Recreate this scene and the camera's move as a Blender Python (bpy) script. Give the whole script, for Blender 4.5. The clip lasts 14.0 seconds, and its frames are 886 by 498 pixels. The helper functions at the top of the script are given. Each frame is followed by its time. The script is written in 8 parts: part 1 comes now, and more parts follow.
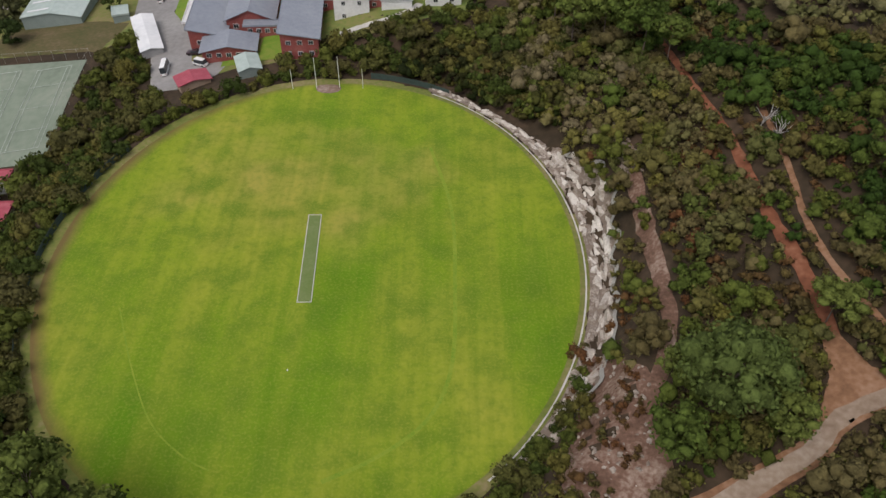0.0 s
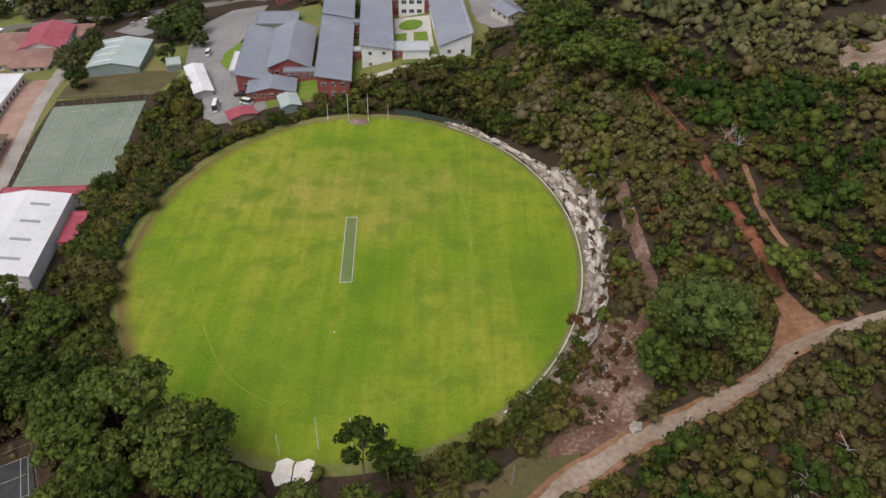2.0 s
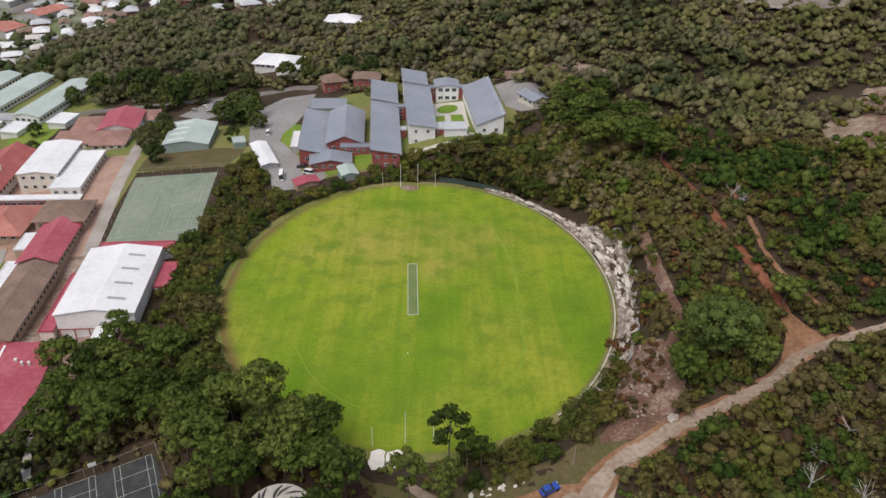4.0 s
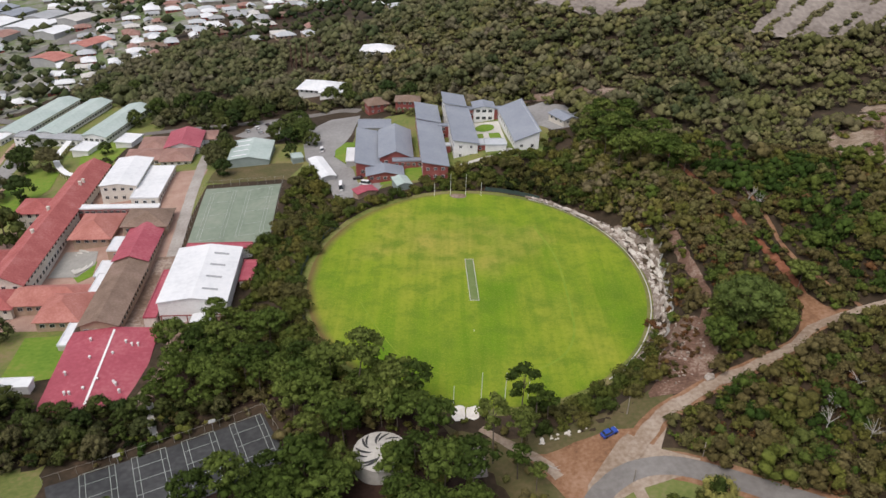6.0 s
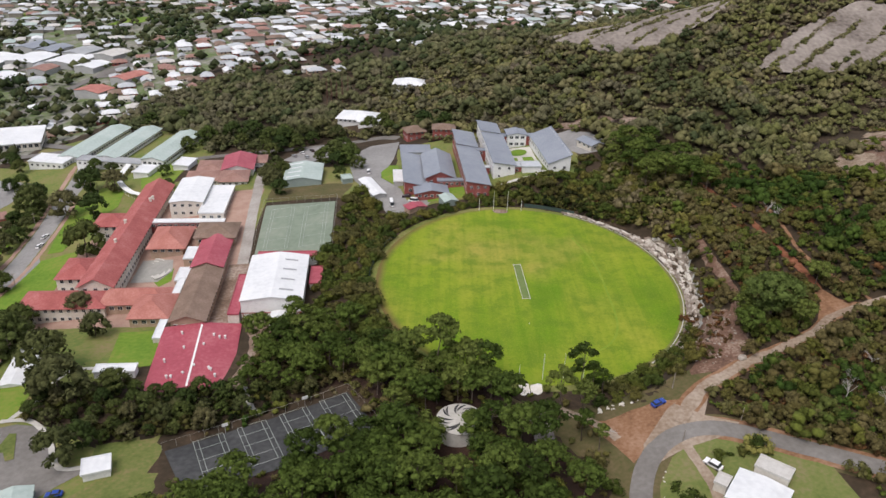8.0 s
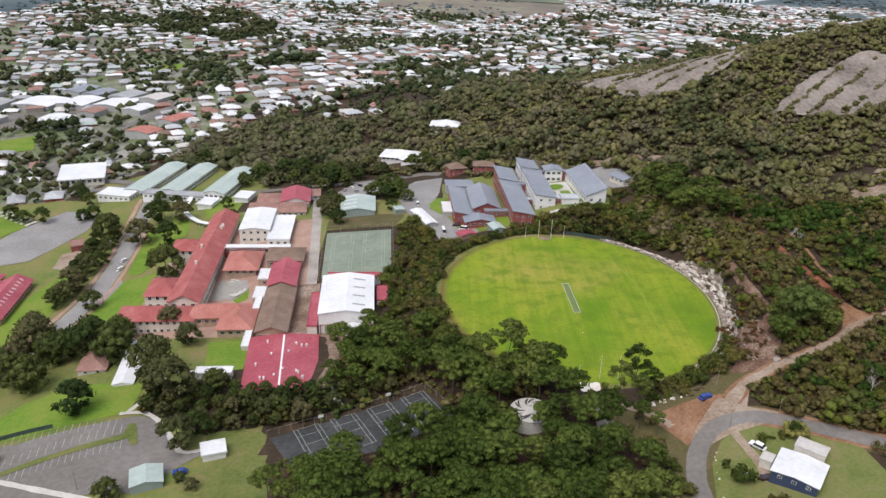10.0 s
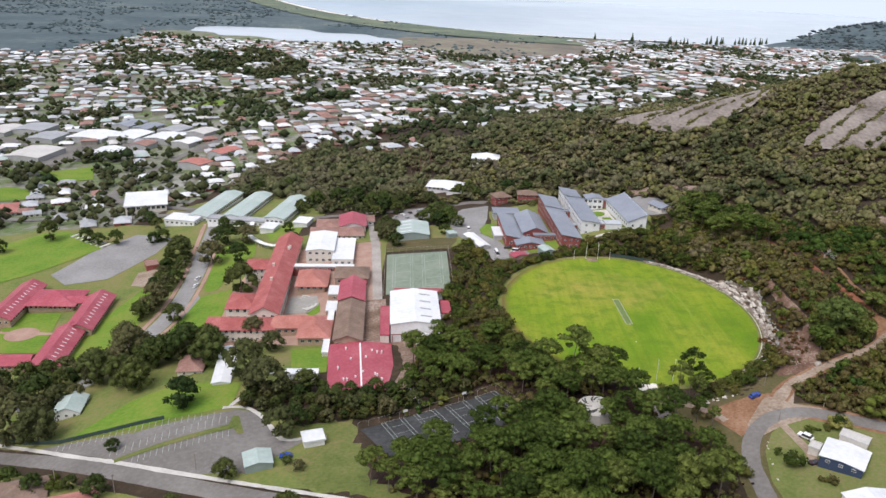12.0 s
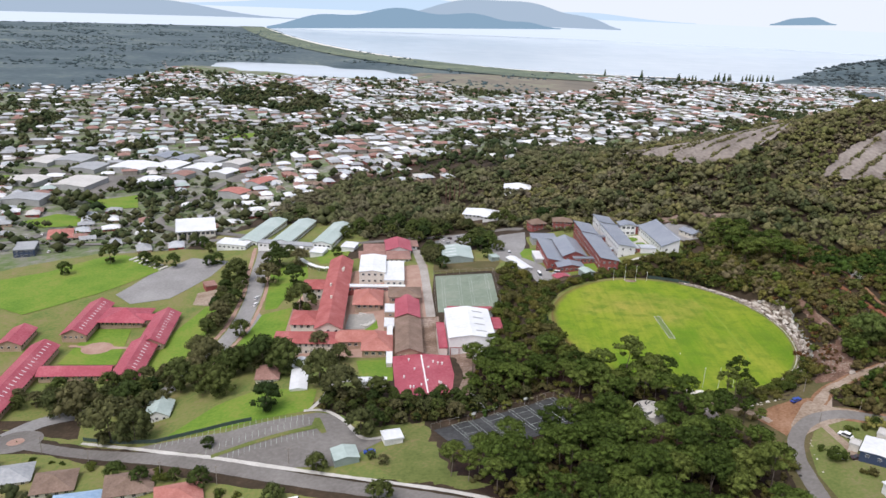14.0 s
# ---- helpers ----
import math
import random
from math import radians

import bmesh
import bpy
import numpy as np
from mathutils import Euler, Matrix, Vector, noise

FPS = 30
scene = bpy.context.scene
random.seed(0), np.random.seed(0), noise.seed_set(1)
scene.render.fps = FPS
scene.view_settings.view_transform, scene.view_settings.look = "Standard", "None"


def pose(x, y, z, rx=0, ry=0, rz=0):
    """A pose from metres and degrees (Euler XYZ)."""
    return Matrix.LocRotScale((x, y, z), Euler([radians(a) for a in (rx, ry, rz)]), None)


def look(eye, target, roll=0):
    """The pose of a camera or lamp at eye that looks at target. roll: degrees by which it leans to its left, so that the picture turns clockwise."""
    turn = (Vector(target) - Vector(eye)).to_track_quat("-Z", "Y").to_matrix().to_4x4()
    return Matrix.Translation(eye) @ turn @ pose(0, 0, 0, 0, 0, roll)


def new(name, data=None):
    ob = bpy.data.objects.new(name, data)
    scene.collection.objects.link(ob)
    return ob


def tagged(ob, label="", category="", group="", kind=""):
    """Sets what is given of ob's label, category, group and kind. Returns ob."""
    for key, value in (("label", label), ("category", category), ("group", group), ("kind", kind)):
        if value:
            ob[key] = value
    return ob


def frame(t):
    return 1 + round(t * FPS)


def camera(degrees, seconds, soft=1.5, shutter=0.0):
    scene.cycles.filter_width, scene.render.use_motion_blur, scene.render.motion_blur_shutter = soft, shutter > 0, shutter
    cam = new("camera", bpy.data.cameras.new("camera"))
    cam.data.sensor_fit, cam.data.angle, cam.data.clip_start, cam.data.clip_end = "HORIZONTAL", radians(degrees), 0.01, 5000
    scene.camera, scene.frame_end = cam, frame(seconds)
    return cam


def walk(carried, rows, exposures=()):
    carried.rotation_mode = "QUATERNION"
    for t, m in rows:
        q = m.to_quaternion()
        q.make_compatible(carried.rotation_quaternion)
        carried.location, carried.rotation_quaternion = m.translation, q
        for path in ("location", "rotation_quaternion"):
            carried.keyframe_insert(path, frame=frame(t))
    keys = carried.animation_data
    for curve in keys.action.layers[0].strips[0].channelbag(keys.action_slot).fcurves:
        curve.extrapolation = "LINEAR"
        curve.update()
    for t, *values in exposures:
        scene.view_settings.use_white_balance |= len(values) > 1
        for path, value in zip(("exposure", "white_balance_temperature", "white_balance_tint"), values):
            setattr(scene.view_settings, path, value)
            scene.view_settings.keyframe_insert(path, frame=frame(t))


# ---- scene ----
cam = camera(60.4, 14.0)
PATH = [
    (0, (-1.49, -2.689, 115.788), (-1.489, -1.276, 114.372), 1.1),
    (0.5, (-1.687, -11.161, 116.552), (-1.685, -9.74, 115.144), 1.1),
    (1, (-2.981, -20.075, 117.868), (-2.974, -18.629, 116.487), 1.3),
    (1.5, (-4.705, -29.387, 119.47), (-4.695, -27.891, 118.143), 1.4),
    (2, (-7.012, -38.58, 121.212), (-7.001, -37.028, 119.95), 1.5),
    (2.5, (-10.161, -47.524, 123.177), (-10.149, -45.925, 121.976), 1.5),
    (3, (-14.16, -56.344, 124.875), (-14.144, -54.704, 123.73), 1.6),
    (3.2, (-15.892, -59.758, 125.19), (-15.874, -58.102, 124.068), 1.7),
    (5.3, (-34.7, -94.011, 132.913), (-34.683, -92.287, 131.899), 1.5),
    (5.5, (-36.531, -97.402, 133.209), (-36.516, -95.674, 132.202), 1.5),
    (6, (-41.511, -105.607, 134.245), (-41.494, -103.87, 133.254), 1.5),
    (6.5, (-46.652, -113.934, 135.196), (-46.633, -112.188, 134.221), 1.6),
    (7, (-52.069, -122.264, 136.156), (-52.047, -120.507, 135.202), 1.7),
    (7.5, (-57.708, -130.366, 137.164), (-57.684, -128.596, 136.234), 1.7),
    (8, (-63.015, -138.016, 138.207), (-62.988, -136.232, 137.303), 1.9),
    (10.3, (-88.824, -176.537, 142.865), (-88.815, -174.697, 142.082), 2.0),
    (10.5, (-91.101, -179.682, 143.031), (-91.096, -177.838, 142.257), 2.0),
    (11, (-96.823, -187.433, 143.64), (-96.829, -185.58, 142.888), 2.1),
    (11.5, (-102.473, -195.41, 144.336), (-102.487, -193.548, 143.607), 2.1),
    (12, (-108.316, -203.321, 145.015), (-108.335, -201.45, 144.308), 2.1),
    (12.5, (-114.28, -211.002, 145.737), (-114.301, -209.124, 145.051), 2.1),
    (13, (-120.245, -218.415, 146.28), (-120.269, -216.529, 145.617), 2.2),
    (13.5, (-126.353, -225.63, 146.85), (-126.379, -223.737, 146.206), 2.2),
    (14, (-132.276, -232.436, 147.351), (-132.31, -230.536, 146.727), 2.2),
]
walk(cam, [(t, look(eye, target, roll)) for t, eye, target, roll in PATH], exposures=((0, 0.41, 6550, 14), (3, 0.53, 6550, 14), (5.5, 0.66, 6500, 14), (8, 0.72, 6450, 14), (10.5, 0.82, 6300, 14), (14, 0.88, 6200, 14.5)))

# ---- overcast daylight ----
SUN_UP, SUN_ROUND = radians(58), radians(215)
world = bpy.data.worlds.new("overcast_sky")
scene.world = world
world.use_nodes = True
wn = world.node_tree
sky = wn.nodes.new("ShaderNodeTexSky")
sky.sky_type, sky.sun_disc = "NISHITA", False
sky.sun_elevation, sky.sun_rotation = SUN_UP, SUN_ROUND
sky.air_density, sky.dust_density, sky.ozone_density, sky.altitude = 1.0, 4.0, 1.0, 100
veil = wn.nodes.new("ShaderNodeMixRGB")
veil.inputs["Fac"].default_value = 0.6
veil.inputs["Color2"].default_value = (6.6, 6.9, 7.3, 1)
wn.links.new(sky.outputs["Color"], veil.inputs["Color1"])
wn.links.new(veil.outputs["Color"], wn.nodes["Background"].inputs["Color"])
wn.nodes["Background"].inputs["Strength"].default_value = 0.072
sun = new("sun", bpy.data.lights.new("sun", "SUN"))
sun.data.energy, sun.data.angle, sun.data.color = 1.5, radians(40), (1.0, 0.96, 0.9)
sun.matrix_world = look((0, 0, 0), (-math.sin(SUN_ROUND) * math.cos(SUN_UP), -math.cos(SUN_ROUND) * math.cos(SUN_UP), -math.sin(SUN_UP)))

# ---- the lie of the land: spot heights on an uneven grid, joined smoothly ----
GRID_X = (-600, -420, -300, -210, -130, -60, 20, 90, 200, 420)
GRID_Y = (-160, -20, 60, 130, 210, 300, 400, 500, 720, 1400)
SPOT_HEIGHTS = (
    (-42, -40, -36, -29, -19, -6, 10, 13, 20, 46),
    (-49, -43, -33, -21, -9, -6, 5, 14, 37, 79),
    (-52, -44, -40, -18, -16, -5, 9, 22, 52, 96),
    (-53, -44, -41, -26, -17, -2, 5, 31, 61, 110),
    (-52, -42, -39, -22, -11, -2, 9, 25, 51, 128),
    (-47, -43, -34, -24, -18, -3, 14, 39, 62, 135),
    (-46, -55, -41, -25, -19, 3, 29, 47, 75, 119),
    (-52, -54, -42, -29, -15, 1, 8, 20, 40, 88),
    (-60, -49, -37, -32, -27, -24, -20, -13, -10, 12),
    (-46, -48, -50, -55, -59, -57, -46, -29, -12, -45),
)
SEA = -58.0
OVAL_X, OVAL_Y, OVAL_A, OVAL_B = -28.2, 111.0, 55.6, 65.0


def spline_weights(nodes, q):
    nodes = np.asarray(nodes, float)
    q = np.clip(q, nodes[0], nodes[-1])
    n = len(nodes)
    k = np.clip(np.searchsorted(nodes, q, side="right") - 1, 0, n - 2)
    h = nodes[k + 1] - nodes[k]
    t = (q - nodes[k]) / h
    w = np.zeros((len(q), n))
    r = np.arange(len(q))
    np.add.at(w, (r, k), 2 * t**3 - 3 * t**2 + 1)
    np.add.at(w, (r, k + 1), -2 * t**3 + 3 * t**2)
    for base, bend in ((k, t**3 - 2 * t**2 + t), (k + 1, t**3 - t**2)):
        lo, hi = np.maximum(base - 1, 0), np.minimum(base + 1, n - 1)
        s = h * bend / (nodes[hi] - nodes[lo])
        np.add.at(w, (r, hi), s)
        np.add.at(w, (r, lo), -s)
    return w


def ramp(v, a, b):
    t = np.clip((v - a) / (b - a), 0, 1)
    return t * t * (3 - 2 * t)


def oval_gap(x, y):
    """Metres outside the edge of the oval (minus: inside)."""
    dx, dy = x - OVAL_X, y - OVAL_Y
    r = np.hypot(dx / OVAL_A, dy / OVAL_B)
    return (r - 1) * np.hypot(dx, dy) / np.maximum(r, 1e-3)


def coast_y(x):
    """Where the land ends northwards: a long curved beach, then a headland."""
    return np.where(x < 600, 2120 + 0.00125 * np.clip(420 - x, 0, 2000) ** 2 * 0.62 + 40 * np.sin(x / 300), 2120 + np.maximum(x - 760, 0) * 1.2)


def ground(x, y):
    x, y = np.atleast_1d(np.asarray(x, float)), np.atleast_1d(np.asarray(y, float))
    a, b = spline_weights(GRID_X, x), spline_weights(GRID_Y, y)
    z = np.einsum("nj,ji,ni->n", b, np.array(SPOT_HEIGHTS, float), a)
    # far off the land sinks to the coastal flat
    out = np.maximum.reduce([ramp(y, 1150, 1750), ramp(-x, 600, 1700) * 0.55, ramp(x, 430, 1100) * ramp(y, 250, 900)])
    z = z * (1 - out) + out * (SEA + 5)
    # headland over the bay
    z = z + 75 * np.exp(-(((x - 1900) / 620) ** 2 + ((y - 2550) / 330) ** 2)) + 32 * np.exp(-(((x - 1420) / 260) ** 2 + ((y - 2450) / 160) ** 2))
    # into the sea
    sink = ramp(y - coast_y(x), -60, 60)
    z = z * (1 - sink) + sink * (SEA - 8)
    # lake hollow behind the beach
    u, v = (x + 560) * 0.94 + (y - 1950) * -0.34, (x + 560) * 0.34 + (y - 1950) * 0.94
    z = z - 14 * (1 - ramp(np.hypot(u / 350, v / 135), 0.75, 1.1))
    # rolling unevenness
    z = z + 0.5 * np.sin(x / 17 + 1.3 * np.sin(y / 29)) * np.sin(y / 21 + 0.7) * ramp(oval_gap(x, y), 5, 40)
    # terrace on which the college stands
    z = z + 3.0 * np.exp(-(((x + 20) / 17) ** 2 + ((y - 207) / 17) ** 2))
    # the levelled oval, cut into the hill on its east side
    g = oval_gap(x, y)
    east = ramp(x, -40, 25)
    keep = ramp(g, 3.4, 22 - 8 * east)
    return z * keep + 0.0 * (1 - keep)


def zed(x, y):
    return float(ground([x], [y])[0])


# ---- materials ----
def shader(name, colours, scale=1.0, fine=6.0, rough=0.8, bump=0.0, metal=0.0, spec=0.3, space="world", tint="", stretch=(1, 1, 1), bump_scale=None):
    """A two-scale mottled surface. colours: two or three base colours. tint: 'object', 'attribute' or '' for piece-to-piece variation."""
    m = bpy.data.materials.new(name)
    m.use_nodes = True
    n, l = m.node_tree.nodes, m.node_tree.links
    bsdf = n["Principled BSDF"]
    if space == "world":
        where = n.new("ShaderNodeNewGeometry").outputs["Position"]
    else:
        where = n.new("ShaderNodeTexCoord").outputs["Object"]
    mp = n.new("ShaderNodeMapping")
    mp.inputs["Scale"].default_value = stretch
    l.new(where, mp.inputs["Vector"])
    big, small = n.new("ShaderNodeTexNoise"), n.new("ShaderNodeTexNoise")
    for tex, s, d in ((big, scale, 3), (small, scale * fine, 5)):
        tex.inputs["Scale"].default_value, tex.inputs["Detail"].default_value = s, d
        l.new(mp.outputs["Vector"], tex.inputs["Vector"])
    blend = n.new("ShaderNodeMath")
    blend.operation = "MULTIPLY_ADD"
    blend.inputs[1].default_value = 0.45
    half = n.new("ShaderNodeMath")
    half.operation = "MULTIPLY"
    half.inputs[1].default_value = 0.55
    l.new(big.outputs["Fac"], half.inputs[0])
    l.new(small.outputs["Fac"], blend.inputs[0])
    l.new(half.outputs[0], blend.inputs[2])
    value = blend.outputs[0]
    if tint:
        extra = n.new("ShaderNodeMath")
        extra.operation = "MULTIPLY_ADD"
        extra.inputs[1].default_value = 0.42
        shift = n.new("ShaderNodeMath")
        shift.operation = "SUBTRACT"
        shift.inputs[1].default_value = 0.21
        l.new(value, shift.inputs[0])
        l.new(shift.outputs[0], extra.inputs[2])
        if tint == "object":
            l.new(n.new("ShaderNodeObjectInfo").outputs["Random"], extra.inputs[0])
        else:
            at = n.new("ShaderNodeAttribute")
            at.attribute_name = "tint"
            l.new(at.outputs["Fac"], extra.inputs[0])
        value = extra.outputs[0]
    rampn = n.new("ShaderNodeValToRGB")
    el = rampn.color_ramp.elements
    stops = np.linspace(0.3, 0.7, len(colours))
    el[0].position, el[0].color = stops[0], (*colours[0], 1)
    el[1].position, el[1].color = stops[-1], (*colours[-1], 1)
    for s, c in zip(stops[1:-1], colours[1:-1]):
        e = el.new(s)
        e.color = (*c, 1)
    l.new(value, rampn.inputs["Fac"])
    l.new(rampn.outputs["Color"], bsdf.inputs["Base Color"])
    bsdf.inputs["Roughness"].default_value, bsdf.inputs["Metallic"].default_value = rough, metal
    bsdf.inputs["Specular IOR Level"].default_value = spec
    if bump:
        b = n.new("ShaderNodeBump")
        b.inputs["Strength"].default_value, b.inputs["Distance"].default_value = 0.6, bump
        src = small
        if bump_scale:
            src = n.new("ShaderNodeTexNoise")
            src.inputs["Scale"].default_value, src.inputs["Detail"].default_value = bump_scale, 4
            l.new(mp.outputs["Vector"], src.inputs["Vector"])
        l.new(src.outputs["Fac"], b.inputs["Height"])
        l.new(b.outputs["Normal"], bsdf.inputs["Normal"])
    return m


def ribbed(m, pitch, depth, axis="x"):
    """Adds pressed ribs or tile courses in the thing's own axes, under the surface's colour."""
    n, l = m.node_tree.nodes, m.node_tree.links
    co = n.new("ShaderNodeTexCoord")
    wave = n.new("ShaderNodeTexWave")
    wave.wave_type, wave.bands_direction = "BANDS", axis.upper()
    wave.inputs["Scale"].default_value = math.pi / (10 * pitch) * 2
    l.new(co.outputs["Object"], wave.inputs["Vector"])
    b = n.new("ShaderNodeBump")
    b.inputs["Strength"].default_value, b.inputs["Distance"].default_value = 0.5, depth
    l.new(wave.outputs["Fac"], b.inputs["Height"])
    l.new(b.outputs["Normal"], n["Principled BSDF"].inputs["Normal"])
    return m


M = {}
# Soil and litter colour, darkened further to deepen shade between plants.
M["soil"] = shader("shade_darkened_litter_and_soil", [(0.024, 0.018, 0.01), (0.045, 0.031, 0.018), (0.085, 0.055, 0.034)], 0.07, 9, 0.95, 0.1)
M["town"] = shader("suburban_ground", [(0.07, 0.12, 0.03), (0.12, 0.16, 0.06), (0.2, 0.195, 0.16), (0.34, 0.33, 0.31)], 0.035, 5, 0.95)
# Distance haze is put into this heath colour as blue and extra lightness.
M["coastal"] = shader("haze_blued_coastal_heath", [(0.046, 0.073, 0.085), (0.066, 0.094, 0.106), (0.1, 0.13, 0.136), (0.19, 0.22, 0.18)], 0.006, 9, 0.95)
M["fairway"] = shader("pale_fairways_and_dune_grass", [(0.085, 0.11, 0.09), (0.125, 0.155, 0.105), (0.22, 0.245, 0.16)], 0.012, 5, 0.95)
M["marsh"] = shader("brown_marsh_flats", [(0.13, 0.12, 0.1), (0.19, 0.165, 0.13), (0.25, 0.25, 0.17)], 0.008, 6, 0.95)
# Red-brown litter, its colour lowered to hold the shade under the trees.
M["litter"] = shader("shade_darkened_red_brown_litter", [(0.014, 0.009, 0.006), (0.03, 0.016, 0.011), (0.06, 0.03, 0.02)], 0.1, 9, 0.95, 0.08)
M["lawn"] = shader("mown_lawn", [(0.08, 0.17, 0.014), (0.14, 0.225, 0.024), (0.215, 0.23, 0.05)], 0.06, 10, 0.95, 0.03)
M["rough_grass"] = shader("rough_grass", [(0.07, 0.1, 0.02), (0.13, 0.15, 0.04), (0.22, 0.17, 0.08)], 0.08, 10, 0.95, 0.05)
M["house_grass"] = shader("patchy_house_lawn", [(0.085, 0.12, 0.026), (0.14, 0.16, 0.045), (0.2, 0.17, 0.085)], 0.12, 8, 0.95, 0.04)
M["lane_concrete"] = shader("stained_pale_concrete", [(0.24, 0.21, 0.185), (0.33, 0.3, 0.27), (0.42, 0.39, 0.36)], 0.12, 9, 0.9)
M["rim_grass"] = shader("worn_rim_grass", [(0.09, 0.13, 0.02), (0.16, 0.17, 0.045), (0.26, 0.2, 0.11)], 0.1, 9, 0.95, 0.04)
M["asphalt"] = shader("worn_asphalt", [(0.125, 0.113, 0.102), (0.17, 0.157, 0.144), (0.23, 0.216, 0.2)], 0.05, 14, 0.9)
M["court_dark"] = shader("old_black_court_surface", [(0.026, 0.027, 0.028), (0.048, 0.049, 0.05), (0.08, 0.08, 0.08)], 0.08, 8, 0.85)
M["court_green"] = shader("faded_green_court_surface", [(0.14, 0.175, 0.128), (0.19, 0.23, 0.175), (0.25, 0.275, 0.22)], 0.06, 9, 0.85)
M["concrete"] = shader("pale_concrete", [(0.38, 0.36, 0.33), (0.5, 0.48, 0.44), (0.6, 0.58, 0.54)], 0.1, 10, 0.9)
M["gravel"] = shader("pale_gravel_track", [(0.18, 0.12, 0.08), (0.28, 0.215, 0.16), (0.39, 0.325, 0.265)], 0.12, 8, 0.95, 0.04)
M["red_dirt"] = shader("red_lateritic_dirt", [(0.1, 0.036, 0.018), (0.19, 0.07, 0.036), (0.28, 0.13, 0.075)], 0.1, 8, 0.95, 0.04)
M["sandy"] = shader("sandy_bare_ground", [(0.1, 0.065, 0.042), (0.2, 0.135, 0.1), (0.4, 0.33, 0.28)], 0.12, 9, 0.95, 0.08)
M["sandy_rock"] = shader("weathered_sandy_rock", [(0.1, 0.066, 0.04), (0.24, 0.178, 0.125), (0.4, 0.335, 0.27)], 0.3, 5, 0.95, 0.25)
M["bush_earth"] = shader("stony_brown_earth", [(0.07, 0.038, 0.024), (0.16, 0.092, 0.064), (0.36, 0.28, 0.225)], 0.16, 9, 0.95, 0.1)
M["stained"] = shader("stained_grey_concrete", [(0.1, 0.085, 0.075), (0.2, 0.175, 0.16), (0.32, 0.29, 0.27)], 0.25, 6, 0.95)
M["verge"] = shader("dry_grass_and_earth", [(0.06, 0.07, 0.02), (0.1, 0.085, 0.035), (0.15, 0.11, 0.062)], 0.12, 8, 0.95, 0.05)
M["apron_dirt"] = shader("orange_brown_gravelly_dirt", [(0.13, 0.066, 0.034), (0.23, 0.122, 0.066), (0.31, 0.19, 0.125)], 0.14, 8, 0.95, 0.05)
M["worn_paint"] = shader("worn_court_line_paint", [(0.28, 0.32, 0.28), (0.48, 0.52, 0.48)], 0.3, 6, 0.9)
M["school_grass"] = shader("patchy_school_grass", [(0.085, 0.145, 0.028), (0.165, 0.18, 0.05), (0.235, 0.175, 0.09)], 0.07, 9, 0.95, 0.04)
M["pale_asphalt"] = shader("pale_worn_asphalt", [(0.19, 0.182, 0.176), (0.25, 0.242, 0.235), (0.32, 0.31, 0.3)], 0.06, 12, 0.9)
M["white_sand"] = shader("white_sand", [(0.55, 0.5, 0.44), (0.7, 0.66, 0.6), (0.78, 0.75, 0.7)], 0.4, 6, 0.95, 0.05)
M["paving"] = shader("brick_paving", [(0.28, 0.17, 0.13), (0.36, 0.23, 0.18), (0.42, 0.3, 0.24)], 0.2, 12, 0.9)
M["limestone"] = shader("pale_blasted_rock", [(0.19, 0.15, 0.12), (0.33, 0.285, 0.24), (0.45, 0.405, 0.355), (0.62, 0.58, 0.52)], 0.4, 6, 0.95, 0.3, tint="object")
M["granite"] = shader("bare_granite", [(0.11, 0.09, 0.078), (0.23, 0.198, 0.173), (0.33, 0.29, 0.255)], 0.06, 8, 0.95, 0.3, stretch=(1, 0.5, 1.5), spec=0.1)
M["post_white"] = shader("white_painted_steel", [(0.72, 0.72, 0.7), (0.82, 0.82, 0.8)], 1.0, 6, 0.5)
M["bark"] = shader("grey_brown_bark", [(0.06, 0.045, 0.035), (0.13, 0.1, 0.08), (0.2, 0.17, 0.14)], 0.8, 6, 0.95, 0.05, stretch=(1, 1, 0.2))
M["dead_wood"] = shader("bleached_dead_wood", [(0.3, 0.28, 0.26), (0.48, 0.46, 0.43)], 0.8, 6, 0.95)


